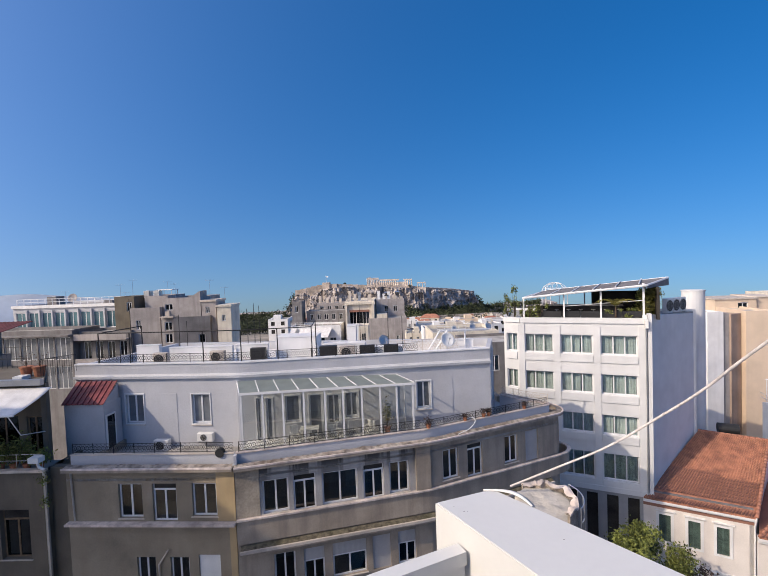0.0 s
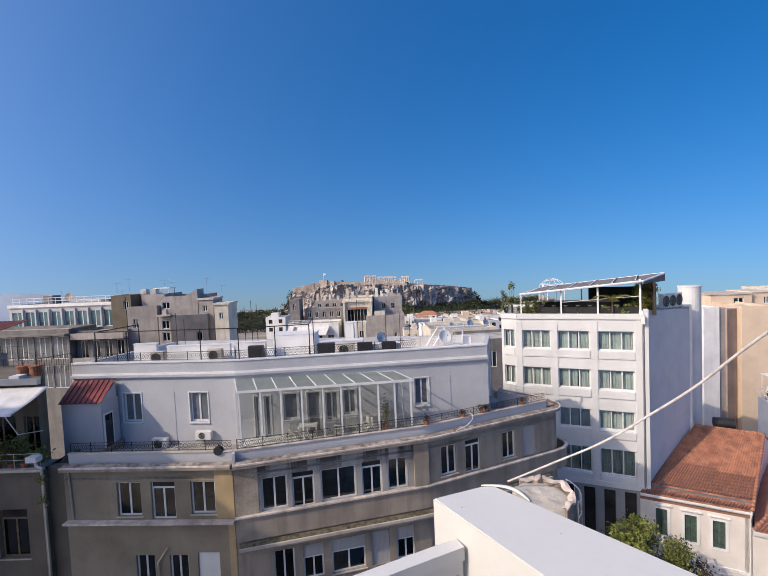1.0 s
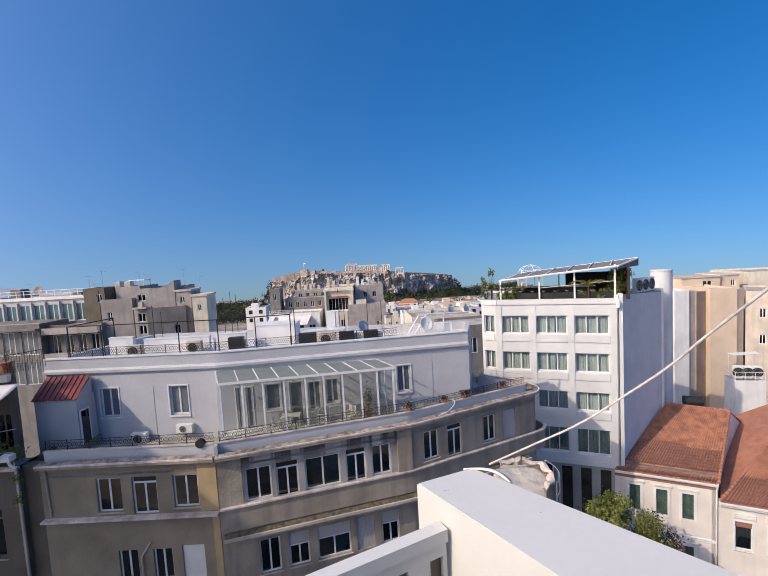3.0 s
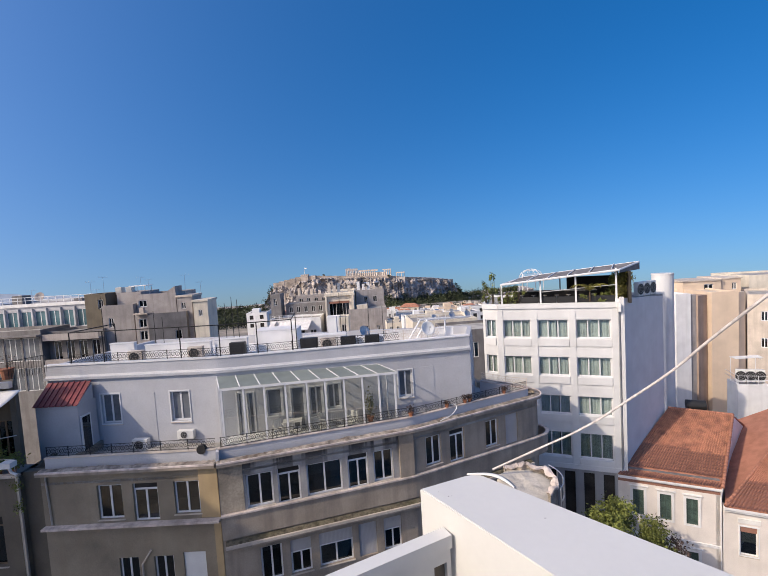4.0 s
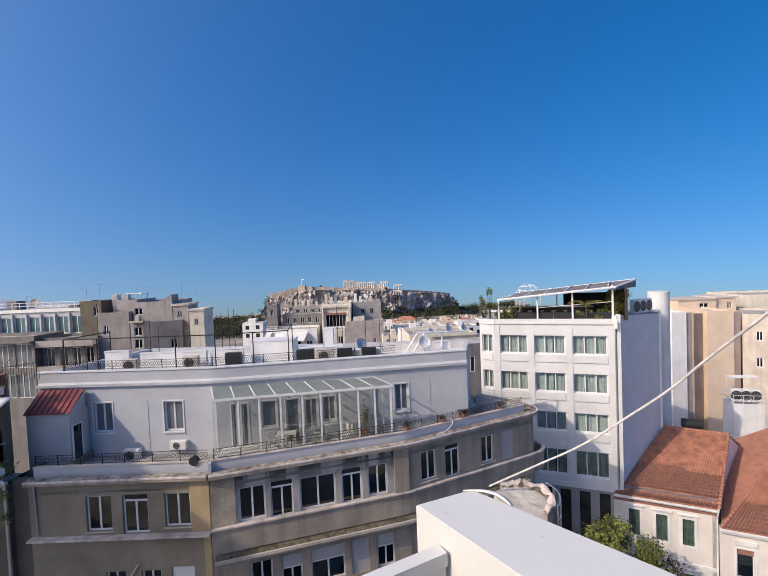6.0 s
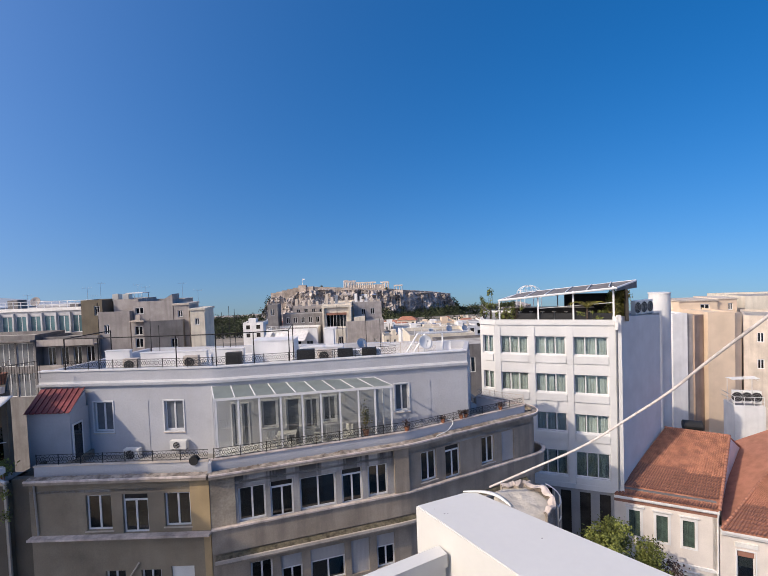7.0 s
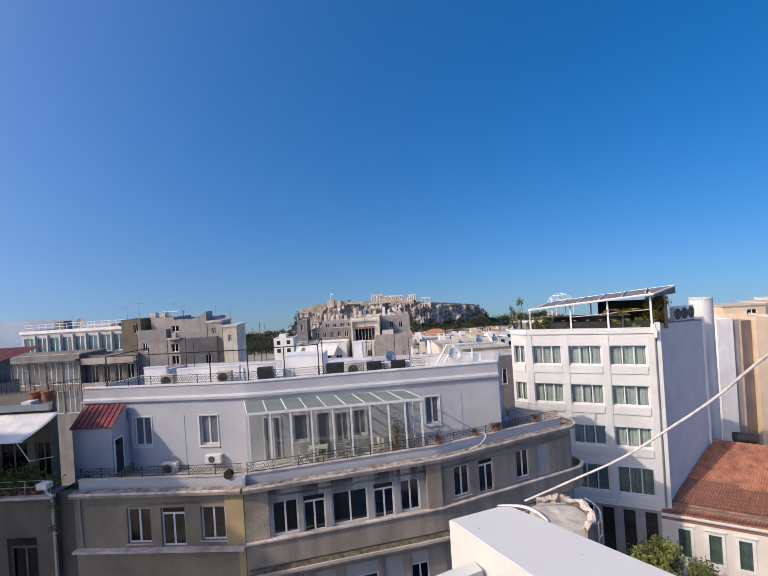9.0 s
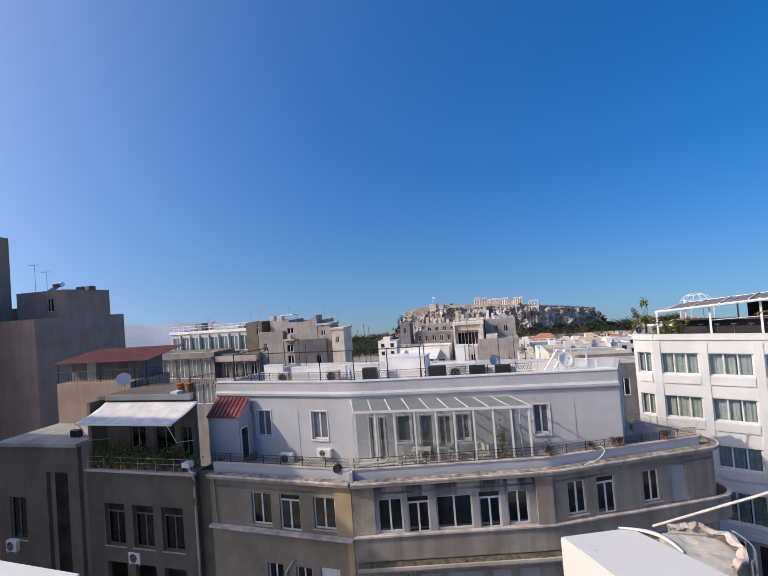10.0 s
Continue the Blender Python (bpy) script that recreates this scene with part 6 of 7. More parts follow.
def build_conservatory_things():
    for s, n, a in ((3.4, 0.9, 30), (5.5, 0.9, -160), (6.0, 0.5, 80), (7.75, 0.8, -30)):
        p = FPC.p(s, n, 20.9)
        chair((p.x, p.y, 20.9), a)
    p = FPC.p(4.2, 0.5, 20.9)
    t = thing("garden_table", (p.x, p.y, 20.9), "white plastic garden table in the conservatory", "table")
    f = Frame(p.x, p.y, 8.3)
    one("tabletop", M_PLASTIC, t, (f, -0.55, 0.55, -0.35, 0.35, 21.6, 21.64))
    for s in (-0.5, 0.45):
        for n in (-0.3, 0.26):
            one("leg", M_PLASTIC, t, (f, s, s + 0.05, n, n + 0.05, 20.9, 21.6))
    p = FPC.p(7.0, 0.4, 20.9)
    t = thing("drying_rack", (p.x, p.y, 20.9), "white wire drying rack in the conservatory", "drying rack")
    f = Frame(p.x, p.y, 8.3)
    bm = bmesh.new()
    for k in range(9):
        tube(bm, f.p(-0.5 + k * 0.12, 0.1, 21.9), f.p(-0.5 + k * 0.12, 0.1, 21.3), 0.012, 4)
    tube(bm, f.p(-0.52, 0.1, 21.9), f.p(0.5, 0.1, 21.9), 0.015, 5)
    part("bars", bm, M_FRAME, t)
    for s in (-0.5, 0.46):
        one("leg", M_FRAME, t, (f, s, s + 0.03, 0.08, 0.12, 20.9, 21.9))
    p = FPC.p(8.9, 0.3, 20.9)
    pot_plant((p.x, p.y, 20.9), 0.2, 0.35, 1.5, M_LEAFYEL, 0.07, 220, 1.2, "terracotta pot with a tall pale plant in the conservatory", 5)


build_conservatory_things()
set_back(earlier)


# ---- neighbour's balcony and roof ----
def build_balcony_plants():
    rng = random.Random(11)
    for i in range(11):
        p = FN.p(0.9 + i * 0.78, -0.35, 20.34)
        pot_plant((p.x, p.y, 20.2), 0.2, 0.34, rng.uniform(0.6, 1.7), M_LEAF, 0.085, 380, 2.0, "terracotta pot with lush greenery on the balcony", 20 + i)
    t = thing("balcony_railing", FN.p(4, 0, 20.34), "thin dark railing over the planted balcony ledge", "railing")
    for z in (20.85, 21.2):
        bm = bmesh.new()
        tube(bm, FN.p(0.1, 0.0, z), FN.p(9.2, 0.0, z), 0.018, 5)
        part("rail", bm, M_STEEL, t)
    for k in range(7):
        bm = bmesh.new()
        tube(bm, FN.p(0.15 + k * 1.5, 0, 20.34), FN.p(0.15 + k * 1.5, 0, 21.22), 0.018, 5)
        part("post", bm, M_STEEL, t)
    t = thing("rain_hopper", FN.p(9.4, 0.2, 20.5), "white plastic rain hopper on the corner pipe", "rain hopper")
    one("box", M_PLASTIC, t, (FN, 8.8, 9.4, 0.1, 0.55, 20.9, 21.2))
    bm = bmesh.new()
    pipe(bm, [FN.p(9.1, 0.3, 20.9), FN.p(9.2, 0.3, 20.6), FN.p(9.5, 0.3, 20.45)], 0.07, 8)
    part("elbow", bm, M_PLASTIC, t)
    for k, (s, z) in enumerate(((9.4, 19.9), (9.45, 18.6))):
        w = thing("wall_weed", FN.p(s, 0.3, z - 0.2), "green weed growing from the wall joint", "plant", "wall weeds")
        c = FN.p(s, 0.3, z)
        bm = bmesh.new()
        leaves_mesh(bm, [c + Vector((rng.gauss(0, 0.16), rng.gauss(0, 0.1), rng.gauss(0, 0.2))) for _ in range(90)], 0.07, rng)
        part("foliage", bm, M_LEAF, w)
    p = FN.p(3.4, 0.05, 14.2)
    cooling_unit((p.x, p.y, 13.9), 1.5, 1.0, 0.75, 0.35, "weathered air-conditioning unit hung below the windows")
    p = FN.p(-7.0, 0.95, 14.2)
    cooling_unit((p.x, p.y, 14.3), 3, 1.0, 0.8, 0.35, "weathered air-conditioning unit hung on the shaded wall")
    p = FN.p(-2.2, -0.6, 22.25)
    cooling_unit((p.x, p.y, 22.25), 3, 0.8, 0.5, 0.4, "black ventilator box on the flat roof", 0.05, M_BLACKPL)
    one("skylight", M_PLASTIC, thing("skylight", FN.p(6.6, -1.8, 25.1), "small white roof hatch on the dark roof", "roof hatch"), (FN, 6.3, 6.9, -2.1, -1.5, 25.1, 25.32))


build_balcony_plants()


def build_roof_shed():
    t = thing("roof_shed", (-31, 29, 25.6), "rooftop shed with a dull maroon corrugated roof", "shed")
    f = Frame(-38.6, 26.4, 3)
    one("wall", M_GREY, t, (f, 0.4, 7.6, -3.4, -0.6, 25.6, 27.3))
    one("door", M_DARKWALL, t, (f, 5.6, 6.6, -0.6, -0.55, 25.6, 27.2))
    one("door", M_STEEL, t, (f, 2.2, 3.2, -0.6, -0.55, 25.6, 27.2))
    bm = bmesh.new()
    n = 60
    rows = [[bm.verts.new(f.p(-0.6 + 10.2 * k / n, q, z + 0.03 * (k % 2))) for k in range(n + 1)] for q, z in ((0.4, 27.25), (-4.0, 28.0))]
    for k in range(n):
        bm.faces.new((rows[0][k], rows[0][k + 1], rows[1][k + 1], rows[1][k]))
    r = part("corrugated_roof", bm, M_RUST, t)
    r.modifiers.new("thick", "SOLIDIFY").thickness = 0.03
    for s in (0.0, 4.6, 8.2, 9.4):
        bm = bmesh.new()
        tube(bm, f.p(s, 0.3, 25.1), f.p(s, 0.3, 27.27), 0.035)
        part("post", bm, M_IRON, t)
    g = Frame(-38.6, 25.9, 3)
    t = thing("roof_fence", (-32, 25.8, 25.6), "black iron fence along the roof edge", "fence")
    for z in (25.75, 26.55):
        bm = bmesh.new()
        tube(bm, g.p(0, 0, z), g.p(12.5, -0.8, z), 0.018, 5)
        part("rail", bm, M_IRON, t)
    for k in range(40):
        bm = bmesh.new()
        tube(bm, g.p(k * 0.32, -0.8 * k * 0.32 / 12.5, 25.1), g.p(k * 0.32, -0.8 * k * 0.32 / 12.5, 26.55), 0.011, 4)
        part("bar", bm, M_IRON, t)
    dish((-29.3, 24.6, 25.1), 0.5, (0.75, -0.65, 0.1), "white satellite dish on the neighbour's roof")
    # fence between the pots and the penthouse roof
    t = thing("roof_fence", (-22.0, 24.6, 25.1), "short black iron fence beside the pots", "fence")
    for k in range(16):
        bm = bmesh.new()
        tube(bm, (-22.6 + k * 0.06, 24.2 + k * 0.11, 25.1), (-22.6 + k * 0.06, 24.2 + k * 0.11, 26.2), 0.012, 4)
        part("bar", bm, M_IRON, t)
    bm = bmesh.new()
    tube(bm, (-22.6, 24.2, 26.2), (-21.7, 25.85, 26.2), 0.018, 5)
    part("rail", bm, M_IRON, t)


build_roof_shed()


def build_solar_heater(x, y, z):
    t = thing("solar_heater", (x, y, z), "rooftop solar water heater with a shiny tank", "solar heater", "solar heaters")
    bm = bmesh.new()
    tube(bm, (x - 0.65, y, z + 1.1), (x + 0.65, y, z + 1.1), 0.28, 14)
    part("tank", bm, M_TANKMETAL, t, smooth=False)
    bm = bmesh.new()
    slab(bm, [Vector((x - 0.6, y - 1.3, z + 0.15)), Vector((x + 0.6, y - 1.3, z + 0.15)), Vector((x + 0.6, y - 0.2, z + 0.9)), Vector((x - 0.6, y - 0.2, z + 0.9))], 0.06)
    part("collector", bm, M_BLACKPL, t)
    for s in (-0.55, 0.55):
        bm = bmesh.new()
        pipe(bm, [(x + s, y - 1.3, z), (x + s, y, z + 0.95), (x + s, y, z)], 0.02, 4)
        part("leg", bm, M_STEEL, t)


build_solar_heater(-51.9, 35.7, 34.4)
for x, y, z in ((-6.5, 130, 23.2), (-3.2, 131, 23.2), (13, 145, 11.6), (17, 145, 11.6), (24, 150, 8)):
    build_solar_heater(x, y, z)
for x, y, z, h in ((-53.5, 34.2, 34.4, 38), (-53.1, 35.2, 34.4, 37.2), (-44.9, 63, 28.2, 30.4), (-42.9, 63, 28.2, 31.0), (-38.4, 65, 28.1, 30.6), (-37.2, 65, 27.6, 30.2), (-31.0, 64, 27.4, 30.6), (-28.2, 63, 26.6, 29.4), (-59, 26, 40.2, 43), (-58.2, 27, 40.2, 42.4), (-17.5, 124, 23, 27), (-12, 124, 23, 26), (-60, 70, 27.05, 29.5), (-49, 70, 27.05, 29)):
    antenna(x, y, z, h)
boxy_tank(-49.6, 36.0, 34.5, 0.9, 0.5, "small grey roof box on the flats", M_GREY)
boxy_tank(-48.4, 36.2, 34.5, 0.8, 0.5, "small grey roof box on the flats", M_GREY)
dish((-58.6, 70, 26.95), 0.8, (0.1, -0.9, 0.3), "large grey mesh satellite dish on the office roof", M_MID)
boxy_tank(-42.2, 64.5, 28.1, 1.0, 1.1, "grey metal water tank on the roof", M_STEEL)
boxy_tank(-40.6, 64.5, 28.1, 1.0, 1.1, "grey metal water tank on the roof", M_STEEL)
for x, r in ((11.4, 0.6), (14.2, 0.6), (8.2, 0.45)):
    dish((x, 75.0, 19.3), r, (0.4, -0.8, 0.4), "grey satellite dish on a cream roof", M_STEEL)
boxy_tank(-63.5, 70, 27.05, 1.8, 1.6, "square grey roof housing", M_GREY)
boxy_tank(-53, 70, 27.05, 1.5, 0.7, "square grey roof housing", M_GREY)


def build_parasol_roof():
    t = thing("roof_canopy", (-39, 65, 28.2), "small white roof canopy on thin posts", "canopy")
    one("top", M_WHITE, t, (Frame(-40.2, 64.8, 0), 0, 2.6, -2.0, 0, 29.2, 29.32))
    for s in (0.1, 2.4):
        for n in (-1.9, -0.1):
            one("post", M_STEEL, t, (Frame(-40.2, 64.8, 0), s, s + 0.08, n, n + 0.08, 28.1, 29.2))


build_parasol_roof()


def far_awning(x0, x1, y, z, drop, out, label):
    t = thing("terrace_awning", ((x0 + x1) / 2, y, z - drop), label, "awning")
    bm = bmesh.new()
    slab(bm, [Vector((x0, y, z)), Vector((x1, y, z)), Vector((x1 - 0.5, y - out, z - drop)), Vector((x0 - 0.5, y - out, z - drop))], 0.05)
    part("cloth", bm, M_CLOTH, t)
    bm = bmesh.new()
    tube(bm, (x0 - 0.5, y - out, z - drop), (x1 - 0.5, y - out, z - drop), 0.06, 5)
    part("front_bar", bm, M_STEEL, t)


far_awning(-31, -22, 118.7, 15.4, 2.2, 4.5, "cream canvas awning on a far terrace")
far_awning(-33.5, -32, 118.5, 15.6, 1.8, 4.0, "white canvas awning on a far terrace")


def terrace_rail(x0, x1, y, z, label):
    t = thing("balcony_railing", ((x0 + x1) / 2, y, z), label, "railing")
    for k in (0.5, 1.0):
        bm = bmesh.new()
        tube(bm, (x0, y, z + k), (x1, y, z + k), 0.05, 4)
        part("rail", bm, M_FRAME, t)
    n = int((x1 - x0) / 1.2)
    for i in range(n + 1):
        bm = bmesh.new()
        tube(bm, (x0 + (x1 - x0) * i / n, y, z), (x0 + (x1 - x0) * i / n, y, z + 1), 0.05, 4)
        part("post", bm, M_FRAME, t)


terrace_rail(-33.8, -22, 118.25, 16.0, "white pipe railing on a far roof terrace")
terrace_rail(-66, -46, 66.9, 27.4, "thin white railing on the office roof")
terrace_rail(-61.4, -55.8, 25.4, 41.3, "thin railing round the roof of the tall flats")
terrace_rail(5.0, 10.0, 72.6, 19.9, "white pipe railing round a roof terrace")


# ---- hotel roof bar ----
def bush(name, at, rad, n, leaf, material, label, seed, trunk=True, category="plant"):
    rng = random.Random(seed)
    c = Vector(at)
    t = thing(name, at, label, category)
    bm = bmesh.new()
    for _ in range(9):
        tube(bm, c, c + Vector((rng.uniform(-1, 1) * rad[0] * 0.7, rng.uniform(-1, 1) * rad[1] * 0.7, rad[2] * rng.uniform(0.7, 1.7))), 0.03, 4, 0.008)
    part("stem", bm, M_BARK, t)
    clumps = [c + Vector((rng.gauss(0, rad[0] * 0.5), rng.gauss(0, rad[1] * 0.5), rad[2] * rng.uniform(0.25, 1.9))) for _ in range(max(6, n // 45))]
    bm = bmesh.new()
    spots = [rng.choice(clumps) + Vector((rng.gauss(0, rad[0] * 0.18), rng.gauss(0, rad[1] * 0.18), rng.gauss(0, rad[2] * 0.16))) for _ in range(n)]
    leaves_mesh(bm, spots, leaf, rng)
    part("foliage", bm, material, t)


def build_roof_bar():
    t = thing("roof_bar_canopy", FH.p(-4, -2, 25.8), "sloping white canopy on posts over the hotel roof bar", "canopy")
    a, b, c, d = FH.p(-9.4, 0.0, 27.9), FH.p(0.5, 0.0, 28.86), FH.p(3.0, -5.0, 29.3), FH.p(-7.6, -6.0, 28.2)
    bm = bmesh.new()
    slab(bm, [a, b, c, d], 0.1)
    part("canopy_roof", bm, M_GREY, t)
    for p, q in ((a, b), (b, c), (d, c), (a, d)):
        bm = bmesh.new()
        tube(bm, p - Vector((0, 0, 0.06)), q - Vector((0, 0, 0.06)), 0.1, 6)
        part("edge_beam", bm, M_FRAME, t)
    bm = bmesh.new()
    v = [bm.verts.new(q) for q in (b, c, c - Vector((0, 0, 0.75)), b - Vector((0, 0, 0.3)))]
    w = [bm.verts.new(q.co + FH.d * 0.06) for q in v]
    bm.faces.new(v), bm.faces.new(w[::-1])
    for i in range(4):
        bm.faces.new((v[i], v[(i + 1) % 4], w[(i + 1) % 4], w[i]))
    part("fascia", bm, M_GREY, t)
    for s in (-9.4, -5.9, -2.9, 0.35):
        one("post", M_FRAME, t, (FH, s - 0.07, s + 0.07, -0.55, -0.41, 25.8, 27.85 + (s + 9.4) * 0.115))
    for s in (-7.6, -4.0, 1.2):
        one("post", M_FRAME, t, (FH, s - 0.06, s + 0.06, -5.2, -5.08, 25.8, 28.6))
    for k in range(6):
        s = -8.8 + k * 1.75
        z = 27.85 + (s + 9.4) * 0.115
        bm = bmesh.new()
        tube(bm, FH.p(s, -0.05, z + 0.03), FH.p(s + 1.0, -5.5, z + 0.26), 0.05, 5)
        part("rafter", bm, M_FRAME, t)
    w = thing("bar_back_wall", FH.p(-1.5, -4.6, 25.8), "dark panelled back wall of the roof bar", "wall")
    one("panel", M_DARK, w, (FH, -3.4, 1.4, -4.8, -4.6, 25.8, 28.1))
    one("side_panel", M_DARK, w, (FH, 1.4, 1.6, -4.6, -0.9, 25.8, 28.6))
    k = thing("bar_counter", FH.p(-5, -3, 25.8), "long dark bar counter under the canopy", "counter")
    one("front", M_DARK, k, (FH, -8.5, -1.0, -3.6, -2.9, 25.8, 26.85))
    one("top", M_PALE, k, (FH, -8.6, -0.9, -3.7, -2.8, 26.85, 26.92))
    r = thing("glass_balustrade", FH.p(-4, -0.6, 26.0), "dark balustrade at the edge of the roof bar", "railing")
    for i in range(6):
        one("panel", M_BLACKPL, r, (FH, -9.3 + i * 1.6, -7.75 + i * 1.6, -0.72, -0.66, 25.8, 26.55))
    bm = bmesh.new()
    tube(bm, FH.p(-5.9, -0.6, 27.0), FH.p(0.3, -0.5, 27.5), 0.03, 5)
    part("handrail", bm, M_FRAME, r)
    for i in range(7):
        p = FH.p(-7.6 + i * 1.05, -2.2, 25.8)
        s = thing("bar_stool", (p.x, p.y, 25.8), "slim bar stool with a pale seat", "stool", "bar stools")
        bm = bmesh.new()
        tube(bm, p + Vector((0, 0, 0.72)), p + Vector((0, 0, 0.78)), 0.18, 10)
        part("seat", bm, M_PALE, s)
        bm = bmesh.new()
        tube(bm, p, p + Vector((0, 0, 0.72)), 0.03, 6)
        part("stem", bm, M_STEEL, s)
    for i, (s, n, sz) in enumerate(((-9.5, -0.5, 1.1), (-8.9, -0.5, 1.0), (-8.0, -0.5, 0.8), (-10.3, -1.2, 1.5), (-11.0, -1.5, 1.2))):
        p = FH.p(s, n, 25.8)
        bush("planter_shrub", (p.x, p.y, 25.8), (0.45, 0.35, sz), 320, 0.09, M_LEAF, "airy green shrub at the roof bar's edge", 60 + i)
    for i, (s, n) in enumerate(((0.9, -1.6), (1.3, -2.6), (0.6, -2.9))):
        p = FH.p(s, n, 25.8)
        bush("planter_shrub", (p.x, p.y, 25.8), (0.7, 0.6, 1.3), 900, 0.11, M_LEAFYEL if i == 0 else M_LEAF, "dense yellow-green climber under the canopy", 70 + i)
    for i, s in enumerate((-2.2, -1.0, -0.4)):
        p = FH.p(s, -0.8, 25.8)
        bush("planter_shrub", (p.x, p.y, 25.8), (0.5, 0.3, 0.45), 260, 0.09, M_LEAF, "low green shrub in the roof planter", 80 + i)
    # palm
    p = FH.p(-1.75, -0.5, 25.8)
    palm = thing("potted_palm", (p.x, p.y, 25.8), "arching palm at the roof bar", "palm")
    bm = bmesh.new()
    tube(bm, p, p + Vector((0, 0, 1.1)), 0.09, 7, 0.06)
    part("trunk", bm, M_BARK, palm)
    rng = random.Random(3)
    for k in range(11):
        ang = k * 0.57 + rng.uniform(-0.2, 0.2)
        bm = bmesh.new()
        prev = None
        for i in range(9):
            u = i / 8
            q = p + Vector((math.cos(ang) * 1.5 * u, math.sin(ang) * 1.1 * u, 1.15 + 1.9 * u - 1.35 * u * u))
            if prev is not None:
                tube(bm, prev, q, 0.015, 4)
                for side in (-1, 1):
                    w = Vector((-math.sin(ang), math.cos(ang), -0.5)) * side * 0.26 * (1 - 0.6 * abs(u - 0.5)) * Vector((1, 1, side)).length / 1.6
                    w.z = -0.12
                    e = q + w + (q - prev) * 0.9
                    m = (q - prev) * 0.35
                    bm.faces.new([bm.verts.new(x) for x in (q - m, q + m, e)])
            prev = q
        part("frond", bm, M_LEAFYEL, palm)


build_roof_bar()


def build_hotel_roof_things():
    t = thing("stair_tower", (29.3, 44.3, 0), "white round stair tower behind the hotel", "tower")
    bm = bmesh.new()
    tube(bm, (29.3, 44.3, 0), (29.3, 44.3, 27.6), 1.0, 28)
    part("drum", bm, M_HOTEL, t, smooth=False)
    bm = bmesh.new()
    tube(bm, (29.3, 44.3, 27.6), (29.3, 44.3, 27.72), 1.05, 28)
    part("rim", bm, M_HOTEL, t)
    for i in range(3):
        cooling_unit((24.3 + i * 0.95, 40.2 + i * 0.55, 25.8), 30, 0.85, 1.35, 0.5, "tall pale outdoor cooling unit on the hotel roof", 0.1, M_PLASTIC)
    p = FH.p(-6.8, -8.0, 25.8)
    d = thing("wire_dome", (p.x, p.y, 25.8), "white wire garden dome on the hotel roof", "dome")
    c = p + Vector((0, 0, 2.0))
    for k in range(12):
        bm = bmesh.new()
        pts = [c + Vector((math.cos(k * math.pi / 6) * 1.35 * math.cos(a), math.sin(k * math.pi / 6) * 1.35 * math.cos(a), 1.15 * math.sin(a))) for a in [i * math.pi / 2 / 8 for i in range(9)]]
        pipe(bm, pts, 0.022, 4)
        part("rib", bm, M_FRAME, d)
    for a in (0.0, 0.5, 1.0):
        bm = bmesh.new()
        r, z = 1.35 * math.cos(a), 1.15 * math.sin(a)
        pipe(bm, [c + Vector((math.cos(i * math.pi / 10) * r, math.sin(i * math.pi / 10) * r, z)) for i in range(21)], 0.022, 4)
        part("hoop", bm, M_FRAME, d)
    for k in range(4):
        a = k * math.pi / 2
        q = c + Vector((math.cos(a) * 1.35, math.sin(a) * 1.35, 0))
        bm = bmesh.new()
        tube(bm, Vector((q.x, q.y, 25.8)), q, 0.04, 5)
        part("post", bm, M_FRAME, d)
    # cooling units on the white annex
    fa = Frame(40.0, 47.6, -15)
    for i in range(3):
        p = fa.p(0.2 + i * 0.95, -0.6, 14.05)
        cooling_unit((p.x, p.y, 14.05), -15, 0.85, 1.45, 0.5, "tall white cooling unit on the annex roof")
    t = thing("annex_railing", fa.p(1.8, 0, 14.05), "white pipe railing round the cooling units", "railing")
    for z in (14.55, 15.05):
        bm = bmesh.new()
        pipe(bm, [fa.p(0.05, -3, z), fa.p(0.05, -0.08, z), fa.p(2.95, -0.08, z)], 0.03, 5)
        part("rail", bm, M_FRAME, t)
    for s in (0.05, 1.0, 2.0, 2.95):
        bm = bmesh.new()
        tube(bm, fa.p(s, -0.08, 14.05), fa.p(s, -0.08, 15.07), 0.03, 5)
        part("post", bm, M_FRAME, t)
    t = thing("clothes_rack", fa.p(1.5, -3, 16.45), "white slatted rack on brackets above the cooling units", "rack")
    for k in range(5):
        bm = bmesh.new()
        tube(bm, fa.p(0.0 + 0.05 * k, -1.9 + 0.25 * k, 16.85), fa.p(2.9, -1.9 + 0.25 * k, 17.05), 0.04, 5)
        part("slat", bm, M_FRAME, t)
    for s in (0.2, 2.7):
        bm = bmesh.new()
        pipe(bm, [fa.p(s, -2.0, 14.05), fa.p(s, -2.0, 16.85), fa.p(s, -0.8, 16.85)], 0.035, 5)
        part("bracket", bm, M_FRAME, t)
    # flue lying behind the cream roof
    q = FS.p(7.6, -9.3, 13.9)
    t = thing("roof_vent", (q.x, q.y, 13.2), "black plastic water tank behind the tiled ridge", "water tank")
    bm = bmesh.new()
    tube(bm, q + Vector((-0.75, 0.3, 0.45)), q + Vector((0.75, -0.3, 0.45)), 0.5, 16)
    part("barrel", bm, M_BLACKPL, t)
    bm = bmesh.new()
    tube(bm, q + Vector((0, 0, -0.6)), q + Vector((0, 0, 0.2)), 0.3, 10)
    part("stand", bm, M_GREY, t)


build_hotel_roof_things()


